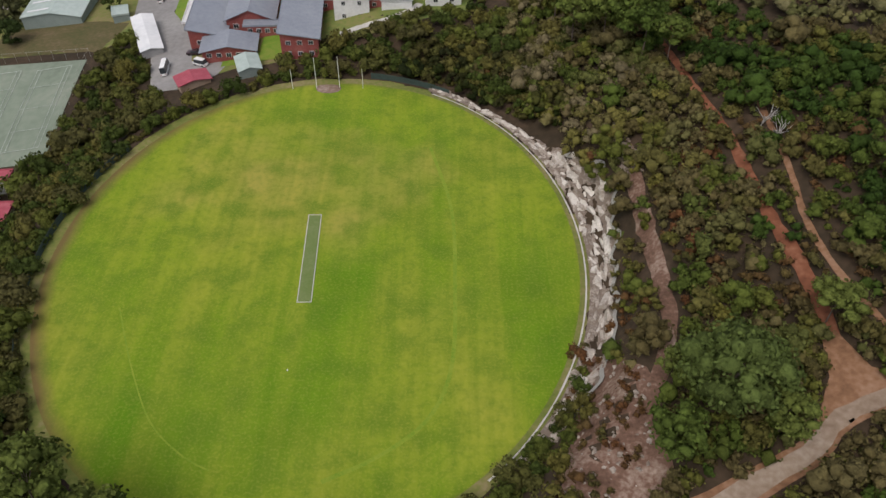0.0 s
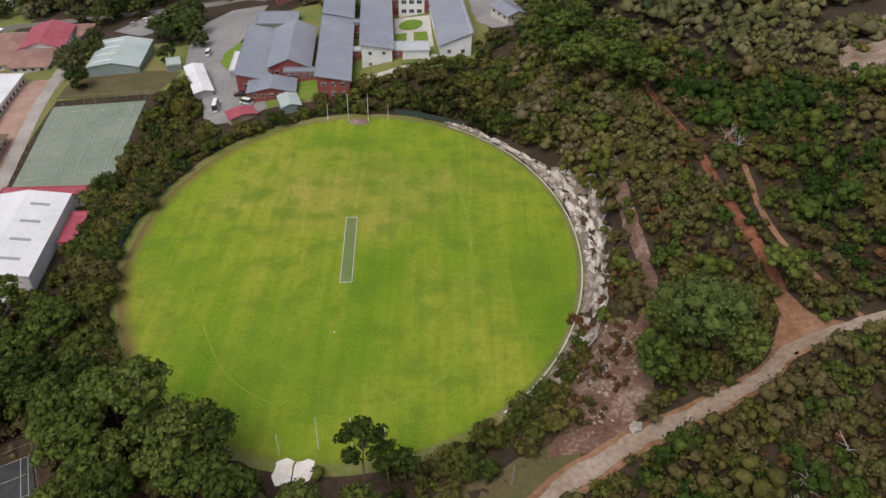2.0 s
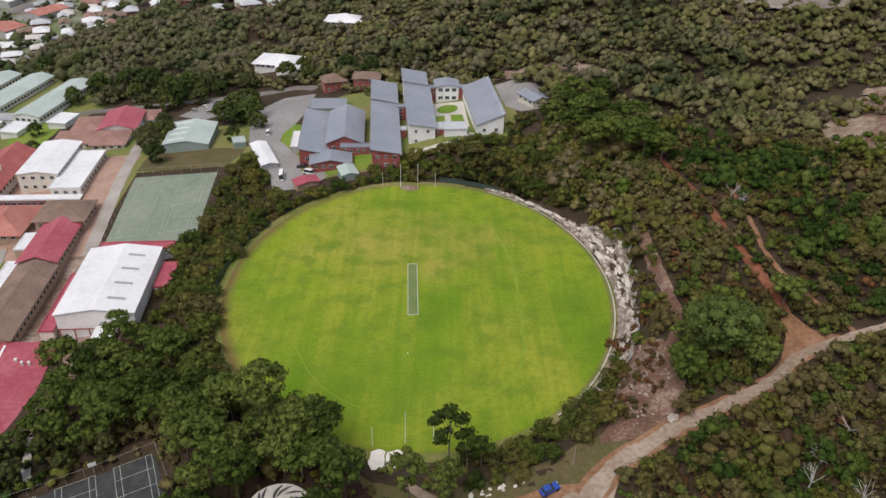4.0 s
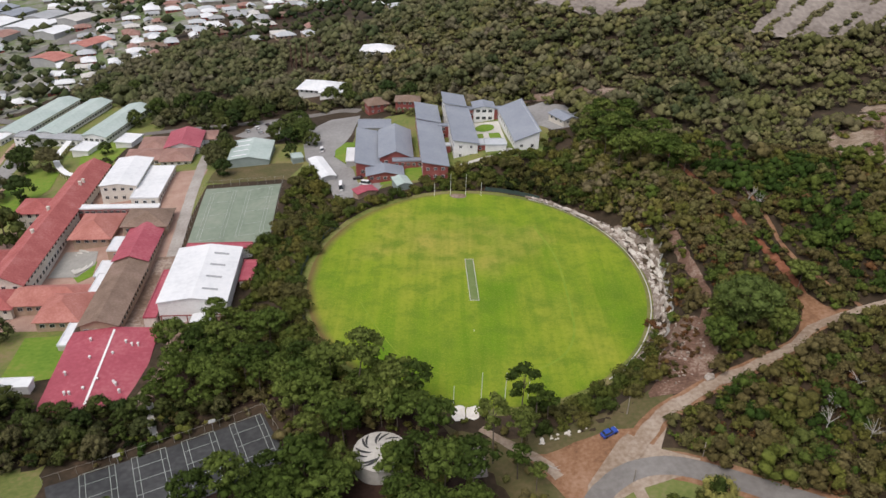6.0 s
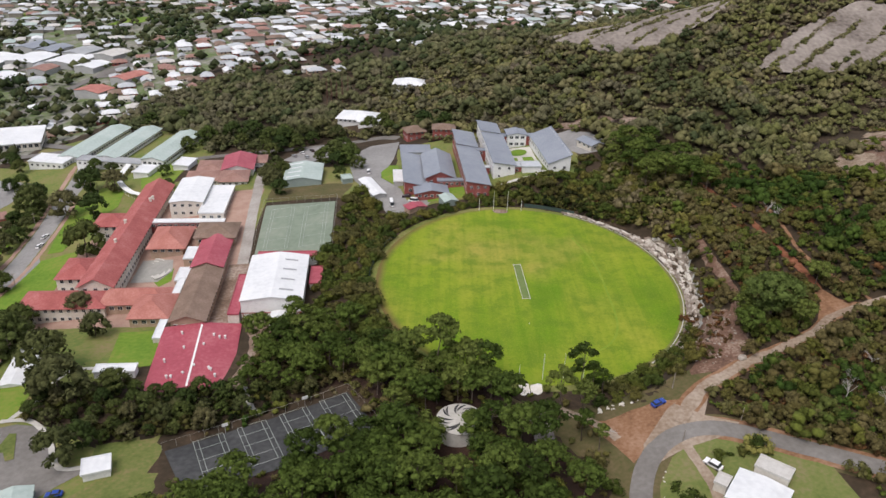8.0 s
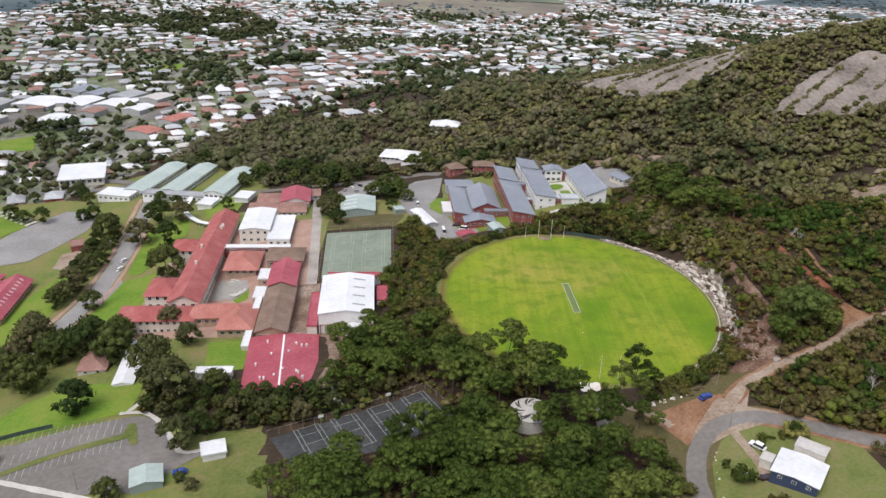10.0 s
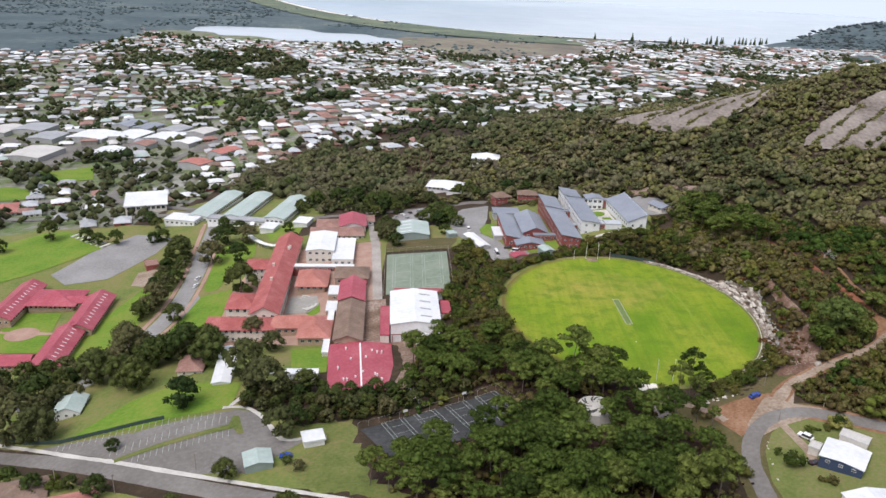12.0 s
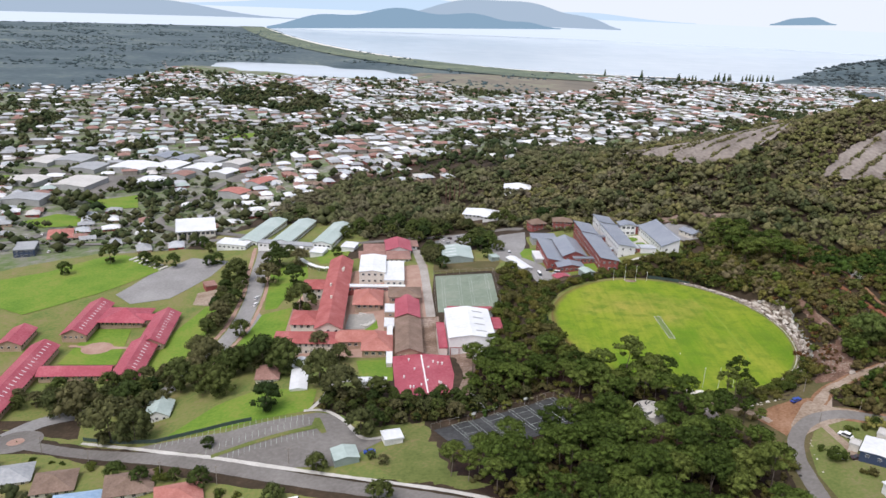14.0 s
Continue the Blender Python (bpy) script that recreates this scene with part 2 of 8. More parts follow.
def foliage(name, colours, tint):
    """Leaves: each plant has its own hue, each leaf clump its own brightness."""
    m = bpy.data.materials.new(name)
    m.use_nodes = True
    n, l = m.node_tree.nodes, m.node_tree.links
    bsdf = n["Principled BSDF"]
    geo = n.new("ShaderNodeNewGeometry")
    if tint == "object":
        own = n.new("ShaderNodeObjectInfo").outputs["Random"]
    else:
        own = n.new("ShaderNodeAttribute")
        own.attribute_name = "tint"
        own = own.outputs["Fac"]
    hue = n.new("ShaderNodeValToRGB")
    el = hue.color_ramp.elements
    stops = np.linspace(0, 1, len(colours))
    el[0].color, el[1].color = (*colours[0], 1), (*colours[-1], 1)
    for s, c in zip(stops[1:-1], colours[1:-1]):
        el.new(s).color = (*c, 1)
    l.new(own, hue.inputs["Fac"])
    tex = n.new("ShaderNodeTexNoise")
    tex.inputs["Scale"].default_value, tex.inputs["Detail"].default_value, tex.inputs["Roughness"].default_value = 1.1, 6, 0.72
    l.new(geo.outputs["Position"], tex.inputs["Vector"])
    relief = n.new("ShaderNodeBump")
    relief.inputs["Strength"].default_value, relief.inputs["Distance"].default_value = 1.0, 0.5
    l.new(tex.outputs["Fac"], relief.inputs["Height"])
    l.new(relief.outputs["Normal"], bsdf.inputs["Normal"])
    add = n.new("ShaderNodeMath")
    add.operation = "MULTIPLY_ADD"
    add.inputs[1].default_value = 0.4
    l.new(geo.outputs["Random Per Island"], add.inputs[0])
    l.new(tex.outputs["Fac"], add.inputs[2])
    lift = n.new("ShaderNodeMapRange")
    lift.inputs["From Min"].default_value, lift.inputs["From Max"].default_value = 0.4, 0.95
    lift.inputs["To Min"].default_value, lift.inputs["To Max"].default_value = 0.45, 1.4
    l.new(add.outputs[0], lift.inputs["Value"])
    scale = n.new("ShaderNodeVectorMath")
    scale.operation = "SCALE"
    l.new(hue.outputs["Color"], scale.inputs[0])
    l.new(lift.outputs[0], scale.inputs["Scale"])
    l.new(scale.outputs[0], bsdf.inputs["Base Color"])
    bsdf.inputs["Roughness"].default_value = 0.8
    bsdf.inputs["Specular IOR Level"].default_value = 0.08
    return m


M["pine"] = foliage("dark_peppermint_foliage", [(0.035, 0.055, 0.011), (0.06, 0.09, 0.017), (0.085, 0.117, 0.024), (0.12, 0.145, 0.034)], "object")
M["bush"] = foliage("olive_bush_foliage", [(0.034, 0.05, 0.011), (0.055, 0.075, 0.015), (0.09, 0.1, 0.02), (0.075, 0.07, 0.025), (0.115, 0.105, 0.025)], "object")
SCRUB = [(0.03, 0.055, 0.01), (0.055, 0.088, 0.016), (0.11, 0.112, 0.024), (0.095, 0.076, 0.03), (0.14, 0.12, 0.05), (0.07, 0.1, 0.018), (0.15, 0.138, 0.03), (0.15, 0.125, 0.068)]
# Woodland colour is brightened to stand for haze over distance.
M["wood"] = foliage("haze_brightened_woodland_foliage", [(0.052, 0.066, 0.028), (0.09, 0.098, 0.042), (0.125, 0.122, 0.06), (0.125, 0.112, 0.07), (0.09, 0.105, 0.044)], "attribute")
M["scrub"] = foliage("hillside_scrub_foliage", SCRUB, "attribute")
M["far_tree"] = foliage("distant_tree_foliage", [(0.028, 0.044, 0.018), (0.046, 0.06, 0.024), (0.07, 0.075, 0.032), (0.075, 0.07, 0.04)], "attribute")
M["gum"] = foliage("dark_olive_tree_foliage", [(0.03, 0.05, 0.014), (0.05, 0.07, 0.018), (0.078, 0.09, 0.026), (0.06, 0.085, 0.02), (0.115, 0.105, 0.048), (0.05, 0.066, 0.02)], "object")
M["far_scrub"] = foliage("olive_hill_bushland_foliage", [(0.075, 0.083, 0.03), (0.115, 0.114, 0.044), (0.15, 0.132, 0.07), (0.105, 0.112, 0.036), (0.165, 0.15, 0.062), (0.15, 0.125, 0.085)], "attribute")
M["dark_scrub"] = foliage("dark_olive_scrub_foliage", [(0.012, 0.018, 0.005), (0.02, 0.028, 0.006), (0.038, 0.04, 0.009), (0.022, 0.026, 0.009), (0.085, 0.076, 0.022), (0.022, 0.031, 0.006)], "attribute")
# Coast and headland leaves carry the blue of distance haze in their colour.
M["coast_leaf"] = foliage("haze_blued_coast_foliage", [(0.062, 0.09, 0.098), (0.085, 0.115, 0.12), (0.115, 0.145, 0.14)], "attribute")
M["headland_leaf"] = foliage("haze_blued_headland_foliage", [(0.055, 0.072, 0.078), (0.07, 0.09, 0.094), (0.09, 0.108, 0.108)], "attribute")
M["heath"] = foliage("rust_coloured_heath_foliage", [(0.06, 0.06, 0.018), (0.1, 0.065, 0.026), (0.13, 0.06, 0.026), (0.085, 0.08, 0.026), (0.12, 0.095, 0.045)], "attribute")
M["great_leaf"] = foliage("bright_pine_foliage", [(0.085, 0.118, 0.03), (0.095, 0.126, 0.033)], "object")
M["yellow_leaf"] = foliage("yellow_green_foliage", [(0.2, 0.19, 0.05), (0.27, 0.25, 0.075)], "object")

# Roof base colour is lightened to stand for reflected sky.
M["roof_blue"] = ribbed(shader("blue_grey_steel_roof", [(0.19, 0.21, 0.25), (0.235, 0.255, 0.295), (0.28, 0.3, 0.335)], 0.1, 8, 0.45, space="object", spec=0.4), 0.6, 0.03, "y")
M["roof_red"] = ribbed(shader("red_tile_roof", [(0.27, 0.072, 0.066), (0.37, 0.108, 0.1), (0.46, 0.18, 0.17)], 0.15, 9, 0.85, space="object"), 0.35, 0.05, "x")
M["roof_crimson"] = ribbed(shader("crimson_steel_roof", [(0.28, 0.05, 0.068), (0.36, 0.072, 0.098), (0.44, 0.13, 0.15)], 0.1, 8, 0.5, space="object"), 0.76, 0.03, "y")
M["roof_faded"] = ribbed(shader("faded_pink_brown_tile_roof", [(0.2, 0.11, 0.085), (0.3, 0.17, 0.14), (0.38, 0.25, 0.21)], 0.15, 9, 0.85, space="object"), 0.35, 0.05, "x")
M["roof_terracotta"] = ribbed(shader("terracotta_tile_roof", [(0.32, 0.115, 0.09), (0.41, 0.165, 0.135), (0.5, 0.24, 0.2)], 0.15, 9, 0.85, space="object"), 0.35, 0.05, "x")
M["roof_brown"] = ribbed(shader("brown_tile_roof", [(0.13, 0.09, 0.065), (0.21, 0.145, 0.11), (0.28, 0.2, 0.16)], 0.15, 9, 0.9, space="object"), 0.35, 0.05, "x")
M["roof_white"] = ribbed(shader("white_steel_roof", [(0.56, 0.57, 0.585), (0.68, 0.69, 0.7), (0.76, 0.76, 0.765)], 0.08, 7, 0.5, space="object"), 0.76, 0.03, "x")
M["roof_green"] = ribbed(shader("pale_green_steel_roof", [(0.3, 0.37, 0.34), (0.38, 0.45, 0.42), (0.46, 0.52, 0.49)], 0.08, 9, 0.6, space="object"), 0.76, 0.03, "x")
M["roof_pale"] = ribbed(shader("pale_beige_steel_roof", [(0.42, 0.4, 0.37), (0.52, 0.5, 0.47), (0.6, 0.58, 0.55)], 0.1, 8, 0.6, space="object"), 0.76, 0.03, "x")
M["roof_grey"] = ribbed(shader("grey_steel_roof", [(0.24, 0.25, 0.26), (0.33, 0.34, 0.35), (0.42, 0.42, 0.43)], 0.1, 8, 0.6, space="object"), 0.76, 0.03, "x")
M["roof_pale_grey"] = ribbed(shader("pale_grey_steel_roof", [(0.36, 0.38, 0.4), (0.45, 0.47, 0.49), (0.54, 0.55, 0.57)], 0.1, 8, 0.6, space="object"), 0.76, 0.03, "x")
M["roof_pale_blue"] = ribbed(shader("pale_blue_steel_roof", [(0.22, 0.33, 0.47), (0.3, 0.42, 0.57), (0.38, 0.5, 0.62)], 0.1, 8, 0.6, space="object"), 0.76, 0.03, "x")
M["wall_cream"] = shader("cream_render", [(0.5, 0.46, 0.4), (0.62, 0.58, 0.51), (0.7, 0.67, 0.6)], 0.2, 7, 0.85)
M["wall_white"] = shader("white_painted_wall", [(0.6, 0.6, 0.59), (0.73, 0.73, 0.72), (0.8, 0.8, 0.79)], 0.2, 7, 0.8)
M["wall_brick"] = shader("red_brick_wall", [(0.2, 0.05, 0.045), (0.28, 0.08, 0.07), (0.34, 0.13, 0.11)], 0.3, 9, 0.9)
M["wall_tan"] = shader("tan_brick_wall", [(0.3, 0.21, 0.15), (0.4, 0.29, 0.21), (0.47, 0.36, 0.28)], 0.3, 9, 0.9)
M["wall_green"] = shader("grey_green_sheet_wall", [(0.2, 0.25, 0.23), (0.27, 0.32, 0.3)], 0.3, 7, 0.7)
M["wall_dark"] = shader("dark_blue_wall", [(0.03, 0.045, 0.09), (0.05, 0.07, 0.12)], 0.3, 7, 0.7)
# House walls with shade put into a darker base colour.
M["wall_town"] = shader("shaded_house_wall", [(0.2, 0.17, 0.14), (0.3, 0.27, 0.23), (0.4, 0.37, 0.33)], 0.05, 9, 0.9)
M["wall_grey"] = shader("grey_wall", [(0.3, 0.3, 0.3), (0.42, 0.42, 0.41)], 0.3, 7, 0.8)
M["trim_white"] = shader("white_window_trim", [(0.7, 0.7, 0.69), (0.8, 0.8, 0.79)], 0.5, 5, 0.6)
M["glass"] = shader("dark_window_glass", [(0.025, 0.03, 0.035), (0.05, 0.055, 0.06)], 0.3, 4, 0.12, spec=0.6)
M["rubber"] = shader("black_rubber", [(0.015, 0.015, 0.015), (0.03, 0.03, 0.03)], 2, 5, 0.9)
M["car_blue"] = shader("blue_car_paint", [(0.015, 0.05, 0.28), (0.02, 0.065, 0.34)], 1, 5, 0.3, spec=0.5)
M["car_white"] = shader("white_car_paint", [(0.7, 0.7, 0.7), (0.78, 0.78, 0.78)], 1, 5, 0.3, spec=0.5)
M["car_dark"] = shader("dark_car_paint", [(0.03, 0.015, 0.02), (0.05, 0.025, 0.03)], 1, 5, 0.3, spec=0.5)
M["car_grey"] = shader("silver_car_paint", [(0.3, 0.31, 0.32), (0.4, 0.41, 0.42)], 1, 5, 0.35, spec=0.5)
M["steel"] = shader("galvanised_steel", [(0.35, 0.36, 0.37), (0.5, 0.51, 0.52)], 1.5, 5, 0.5, metal=0.5)
M["mesh_green"] = shader("dark_green_shade_mesh", [(0.03, 0.05, 0.045), (0.055, 0.08, 0.07)], 0.6, 5, 0.9)
M["pole_wood"] = shader("weathered_pole_timber", [(0.2, 0.17, 0.14), (0.32, 0.28, 0.24)], 1, 6, 0.9)


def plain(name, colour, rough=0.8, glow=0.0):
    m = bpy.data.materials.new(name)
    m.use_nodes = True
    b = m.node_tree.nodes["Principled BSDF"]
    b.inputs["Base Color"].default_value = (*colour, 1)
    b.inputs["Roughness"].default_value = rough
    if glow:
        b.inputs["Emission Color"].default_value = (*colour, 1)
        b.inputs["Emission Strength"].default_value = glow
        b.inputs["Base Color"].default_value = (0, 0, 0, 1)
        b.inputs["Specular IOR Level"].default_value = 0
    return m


def sea_material():
    # Pale base colour stands in for cloud reflected on the water.
    m = shader("sea_with_cloud_reflection_tint", [(0.42, 0.48, 0.53), (0.5, 0.56, 0.61)], 0.002, 6, 0.22, 0.0, 0, 0.5)
    n, l = m.node_tree.nodes, m.node_tree.links
    t = n.new("ShaderNodeTexNoise")
    t.inputs["Scale"].default_value, t.inputs["Detail"].default_value = 0.05, 6
    l.new(n.new("ShaderNodeNewGeometry").outputs["Position"], t.inputs["Vector"])
    b = n.new("ShaderNodeBump")
    b.inputs["Strength"].default_value, b.inputs["Distance"].default_value = 0.3, 0.6
    l.new(t.outputs["Fac"], b.inputs["Height"])
    l.new(b.outputs["Normal"], n["Principled BSDF"].inputs["Normal"])
    return m


M["sea"] = sea_material()


def oval_material():
    """Turf with mowing stripes, yellowed patches and worn arcs."""
    m = bpy.data.materials.new("oval_turf")
    m.use_nodes = True
    n, l = m.node_tree.nodes, m.node_tree.links
    bsdf = n["Principled BSDF"]
    pos = n.new("ShaderNodeNewGeometry").outputs["Position"]

    def tex(scale, detail, stretch=(1, 1, 1)):
        mp = n.new("ShaderNodeMapping")
        mp.inputs["Scale"].default_value = stretch
        l.new(pos, mp.inputs["Vector"])
        t = n.new("ShaderNodeTexNoise")
        t.inputs["Scale"].default_value, t.inputs["Detail"].default_value = scale, detail
        l.new(mp.outputs["Vector"], t.inputs["Vector"])
        return t.outputs["Fac"]

    def mix(fac, a, b, lo, hi, amount=1.0):
        r = n.new("ShaderNodeMapRange")
        r.inputs["From Min"].default_value, r.inputs["From Max"].default_value, r.inputs["To Max"].default_value = lo, hi, amount
        l.new(fac, r.inputs["Value"])
        x = n.new("ShaderNodeMixRGB")
        l.new(r.outputs[0], x.inputs["Fac"])
        for s, c in (("Color1", a), ("Color2", b)):
            if isinstance(c, tuple):
                x.inputs[s].default_value = (*c, 1)
            else:
                l.new(c, x.inputs[s])
        return x.outputs["Color"]

    c = mix(tex(0.022, 3), (0.1, 0.205, 0.008), (0.215, 0.285, 0.018), 0.36, 0.62)
    c = mix(tex(0.026, 5, (1, 0.75, 1)), c, (0.34, 0.31, 0.05), 0.46, 0.66, 0.55)
    worn = n.new("ShaderNodeMapping")
    worn.vector_type = "TEXTURE"
    worn.inputs["Location"].default_value, worn.inputs["Scale"].default_value = (-34, 134, 0), (44, 30, 1)
    l.new(pos, worn.inputs["Vector"])
    far = n.new("ShaderNodeVectorMath")
    far.operation = "LENGTH"
    l.new(worn.outputs[0], far.inputs[0])
    dry = n.new("ShaderNodeMath")
    dry.operation = "MULTIPLY_ADD"
    dry.inputs[1].default_value = 2.4
    l.new(tex(0.06, 5), dry.inputs[0])
    l.new(far.outputs["Value"], dry.inputs[2])
    c = mix(dry.outputs[0], c, (0.35, 0.28, 0.07), 2.05, 1.3, 0.6)
    c = mix(tex(0.055, 4), c, (0.095, 0.165, 0.009), 0.52, 0.66, 0.5)
    c = mix(tex(0.12, 2, (1, 0.06, 1)), c, (0.3, 0.3, 0.035), 0.44, 0.62, 0.3)
    c = mix(tex(0.45, 3, (1, 0.04, 1)), c, (0.075, 0.165, 0.006), 0.44, 0.64, 0.28)
    c = mix(tex(0.14, 5), c, (0.09, 0.165, 0.012), 0.48, 0.66, 0.6)
    c = mix(tex(0.7, 6), c, (0.085, 0.165, 0.009), 0.45, 0.64, 0.3)
    c = mix(tex(1.9, 6), c, (0.33, 0.33, 0.06), 0.48, 0.7, 0.28)
    spot = n.new("ShaderNodeMapping")
    spot.vector_type = "TEXTURE"
    spot.inputs["Location"].default_value, spot.inputs["Scale"].default_value = (-26.6, 111.0, 0), (55.6, 66.0, 1)
    l.new(pos, spot.inputs["Vector"])
    away = n.new("ShaderNodeVectorMath")
    away.operation = "LENGTH"
    l.new(spot.outputs[0], away.inputs[0])
    wob = n.new("ShaderNodeMath")
    wob.operation = "MULTIPLY_ADD"
    wob.inputs[1].default_value = 0.05
    l.new(tex(0.09, 4), wob.inputs[0])
    l.new(away.outputs["Value"], wob.inputs[2])
    c = mix(wob.outputs[0], c, (0.15, 0.09, 0.045), 0.99, 1.045, 0.85)
    l.new(c, bsdf.inputs["Base Color"])
    bsdf.inputs["Roughness"].default_value = 0.95
    bsdf.inputs["Specular IOR Level"].default_value = 0.15
    return m


M["oval"] = oval_material()

# ---- building helpers ----
def mesh(name, verts, faces, mats, index=None, smooth=False):
    me = bpy.data.meshes.new(name)
    me.from_pydata([tuple(v) for v in verts], [], [tuple(f) for f in faces])
    for m in mats if isinstance(mats, (list, tuple)) else [mats]:
        me.materials.append(m)
    if index is not None:
        me.polygons.foreach_set("material_index", index)
    if smooth:
        me.polygons.foreach_set("use_smooth", [True] * len(me.polygons))
    me.update()
    return me


def part(name, data, parent, label="", m=None):
    """Links a mesh under a thing or under one of its parts."""
    ob = new(name, data)
    ob.parent = parent
    if m is not None:
        ob.matrix_local = m
    if label:
        ob["label"] = label
    return ob


def thing(name, m, label, category, group="", kind=""):
    ob = new(name)
    ob.empty_display_size = 0.5
    ob.matrix_world = m
    return tagged(ob, label, category, group, kind)


class Bits:
    """Collects boxes, prisms and tubes into one mesh."""

    def __init__(self):
        self.v, self.f, self.k = [], [], []

    def add(self, verts, faces, k=0):
        o = len(self.v)
        self.v += [tuple(p) for p in verts]
        self.f += [tuple(i + o for i in f) for f in faces]
        self.k += [k] * len(faces)
        return self

    def box(self, x0, y0, z0, x1, y1, z1, k=0):
        return self.add([(x0, y0, z0), (x1, y0, z0), (x1, y1, z0), (x0, y1, z0), (x0, y0, z1), (x1, y0, z1), (x1, y1, z1), (x0, y1, z1)],
                        [(3, 2, 1, 0), (4, 5, 6, 7), (0, 1, 5, 4), (1, 2, 6, 5), (2, 3, 7, 6), (3, 0, 4, 7)], k)

    def slab(self, top, thick, k=0):
        """A sheet through the given corners, with thickness downwards."""
        n = len(top)
        low = [(x, y, z - thick) for x, y, z in top]
        return self.add(list(top) + low, [tuple(range(n)), tuple(range(2 * n - 1, n - 1, -1))] + [((i + 1) % n, i, i + n, (i + 1) % n + n) for i in range(n)], k)

    def tube(self, a, b, ra, rb, sides=6, k=0):
        a, b = Vector(a), Vector(b)
        q = (b - a).to_track_quat("Z", "Y")
        ring = [(math.cos(2 * math.pi * i / sides), math.sin(2 * math.pi * i / sides)) for i in range(sides)]
        v = [a + q @ Vector((c * ra, s * ra, 0)) for c, s in ring] + [b + q @ Vector((c * rb, s * rb, 0)) for c, s in ring]
        f = [(i, (i + 1) % sides, (i + 1) % sides + sides, i + sides) for i in range(sides)]
        return self.add(v, f + [tuple(range(sides, 2 * sides)), tuple(range(sides - 1, -1, -1))], k)

    def mesh(self, name, mats, smooth=False):
        return mesh(name, self.v, self.f, mats, self.k, smooth)


# where nothing may grow: a map of one-metre cells
X0, Y0, NX, NY = -720, -170, 1000, 950
taken = np.zeros((NY, NX), bool)
cell_x, cell_y = np.meshgrid(X0 + 0.5 + np.arange(NX), Y0 + 0.5 + np.arange(NY))


def inside(poly, x, y):
    hit = np.zeros(np.shape(x), bool)
    for (ax, ay), (bx, by) in zip(poly, list(poly[1:]) + [poly[0]]):
        if ay != by:
            hit ^= ((ay > y) != (by > y)) & (x < (bx - ax) * (y - ay) / (by - ay) + ax)
    return hit


def near_line(line, x, y):
    best = np.full(np.shape(x), 1e9)
    for (ax, ay), (bx, by) in zip(line[:-1], line[1:]):
        u = np.clip(((x - ax) * (bx - ax) + (y - ay) * (by - ay)) / max((bx - ax) ** 2 + (by - ay) ** 2, 1e-6), 0, 1)
        best = np.minimum(best, np.hypot(x - ax - u * (bx - ax), y - ay - u * (by - ay)))
    return best


def window(pts, margin):
    """The part of the cell map round some points."""
    p = np.array(pts)
    i0, i1 = (np.array([p[:, 0].min() - margin, p[:, 0].max() + margin]) - X0).astype(int) + (-1, 2)
    j0, j1 = (np.array([p[:, 1].min() - margin, p[:, 1].max() + margin]) - Y0).astype(int) + (-1, 2)
    return slice(max(j0, 0), max(j1, 0)), slice(max(i0, 0), max(i1, 0))


def take(poly, margin=1.0):
    w = window(poly, abs(margin))
    taken[w] |= inside(poly, cell_x[w], cell_y[w])
    if margin > 0:
        take_line(list(poly) + [poly[0]], margin)


def take_line(line, reach):
    for k in range(0, len(line) - 1, 8):
        piece = line[k:k + 9]
        w = window(piece, reach)
        taken[w] |= near_line(piece, cell_x[w], cell_y[w]) < reach


def free(x, y):
    i, j = (np.asarray(x) - X0).astype(int), (np.asarray(y) - Y0).astype(int)
    ok = (i >= 0) & (i < NX) & (j >= 0) & (j < NY)
    return ~(ok & taken[np.clip(j, 0, NY - 1), np.clip(i, 0, NX - 1)])


def smooth_line(pts, step=3.0, closed=False):
    """A rounded line through the points, in even steps."""
    p = np.array(pts, float)
    n = len(p)
    out = []
    for i in range(n if closed else n - 1):
        a, b = p[i], p[(i + 1) % n]
        before = p[(i - 1) % n] if closed or i else 2 * a - b
        after = p[(i + 2) % n] if closed or i + 2 < n else 2 * b - a
        for t in np.arange(0, 1, min(1, step / max(np.hypot(*(b - a)), 0.01))):
            out.append(0.5 * (2 * a + (b - before) * t + (2 * before - 5 * a + 4 * b - after) * t * t + (3 * a - before - 3 * b + after) * t**3))
    if not closed:
        out.append(p[-1])
    return [tuple(q) for q in out]


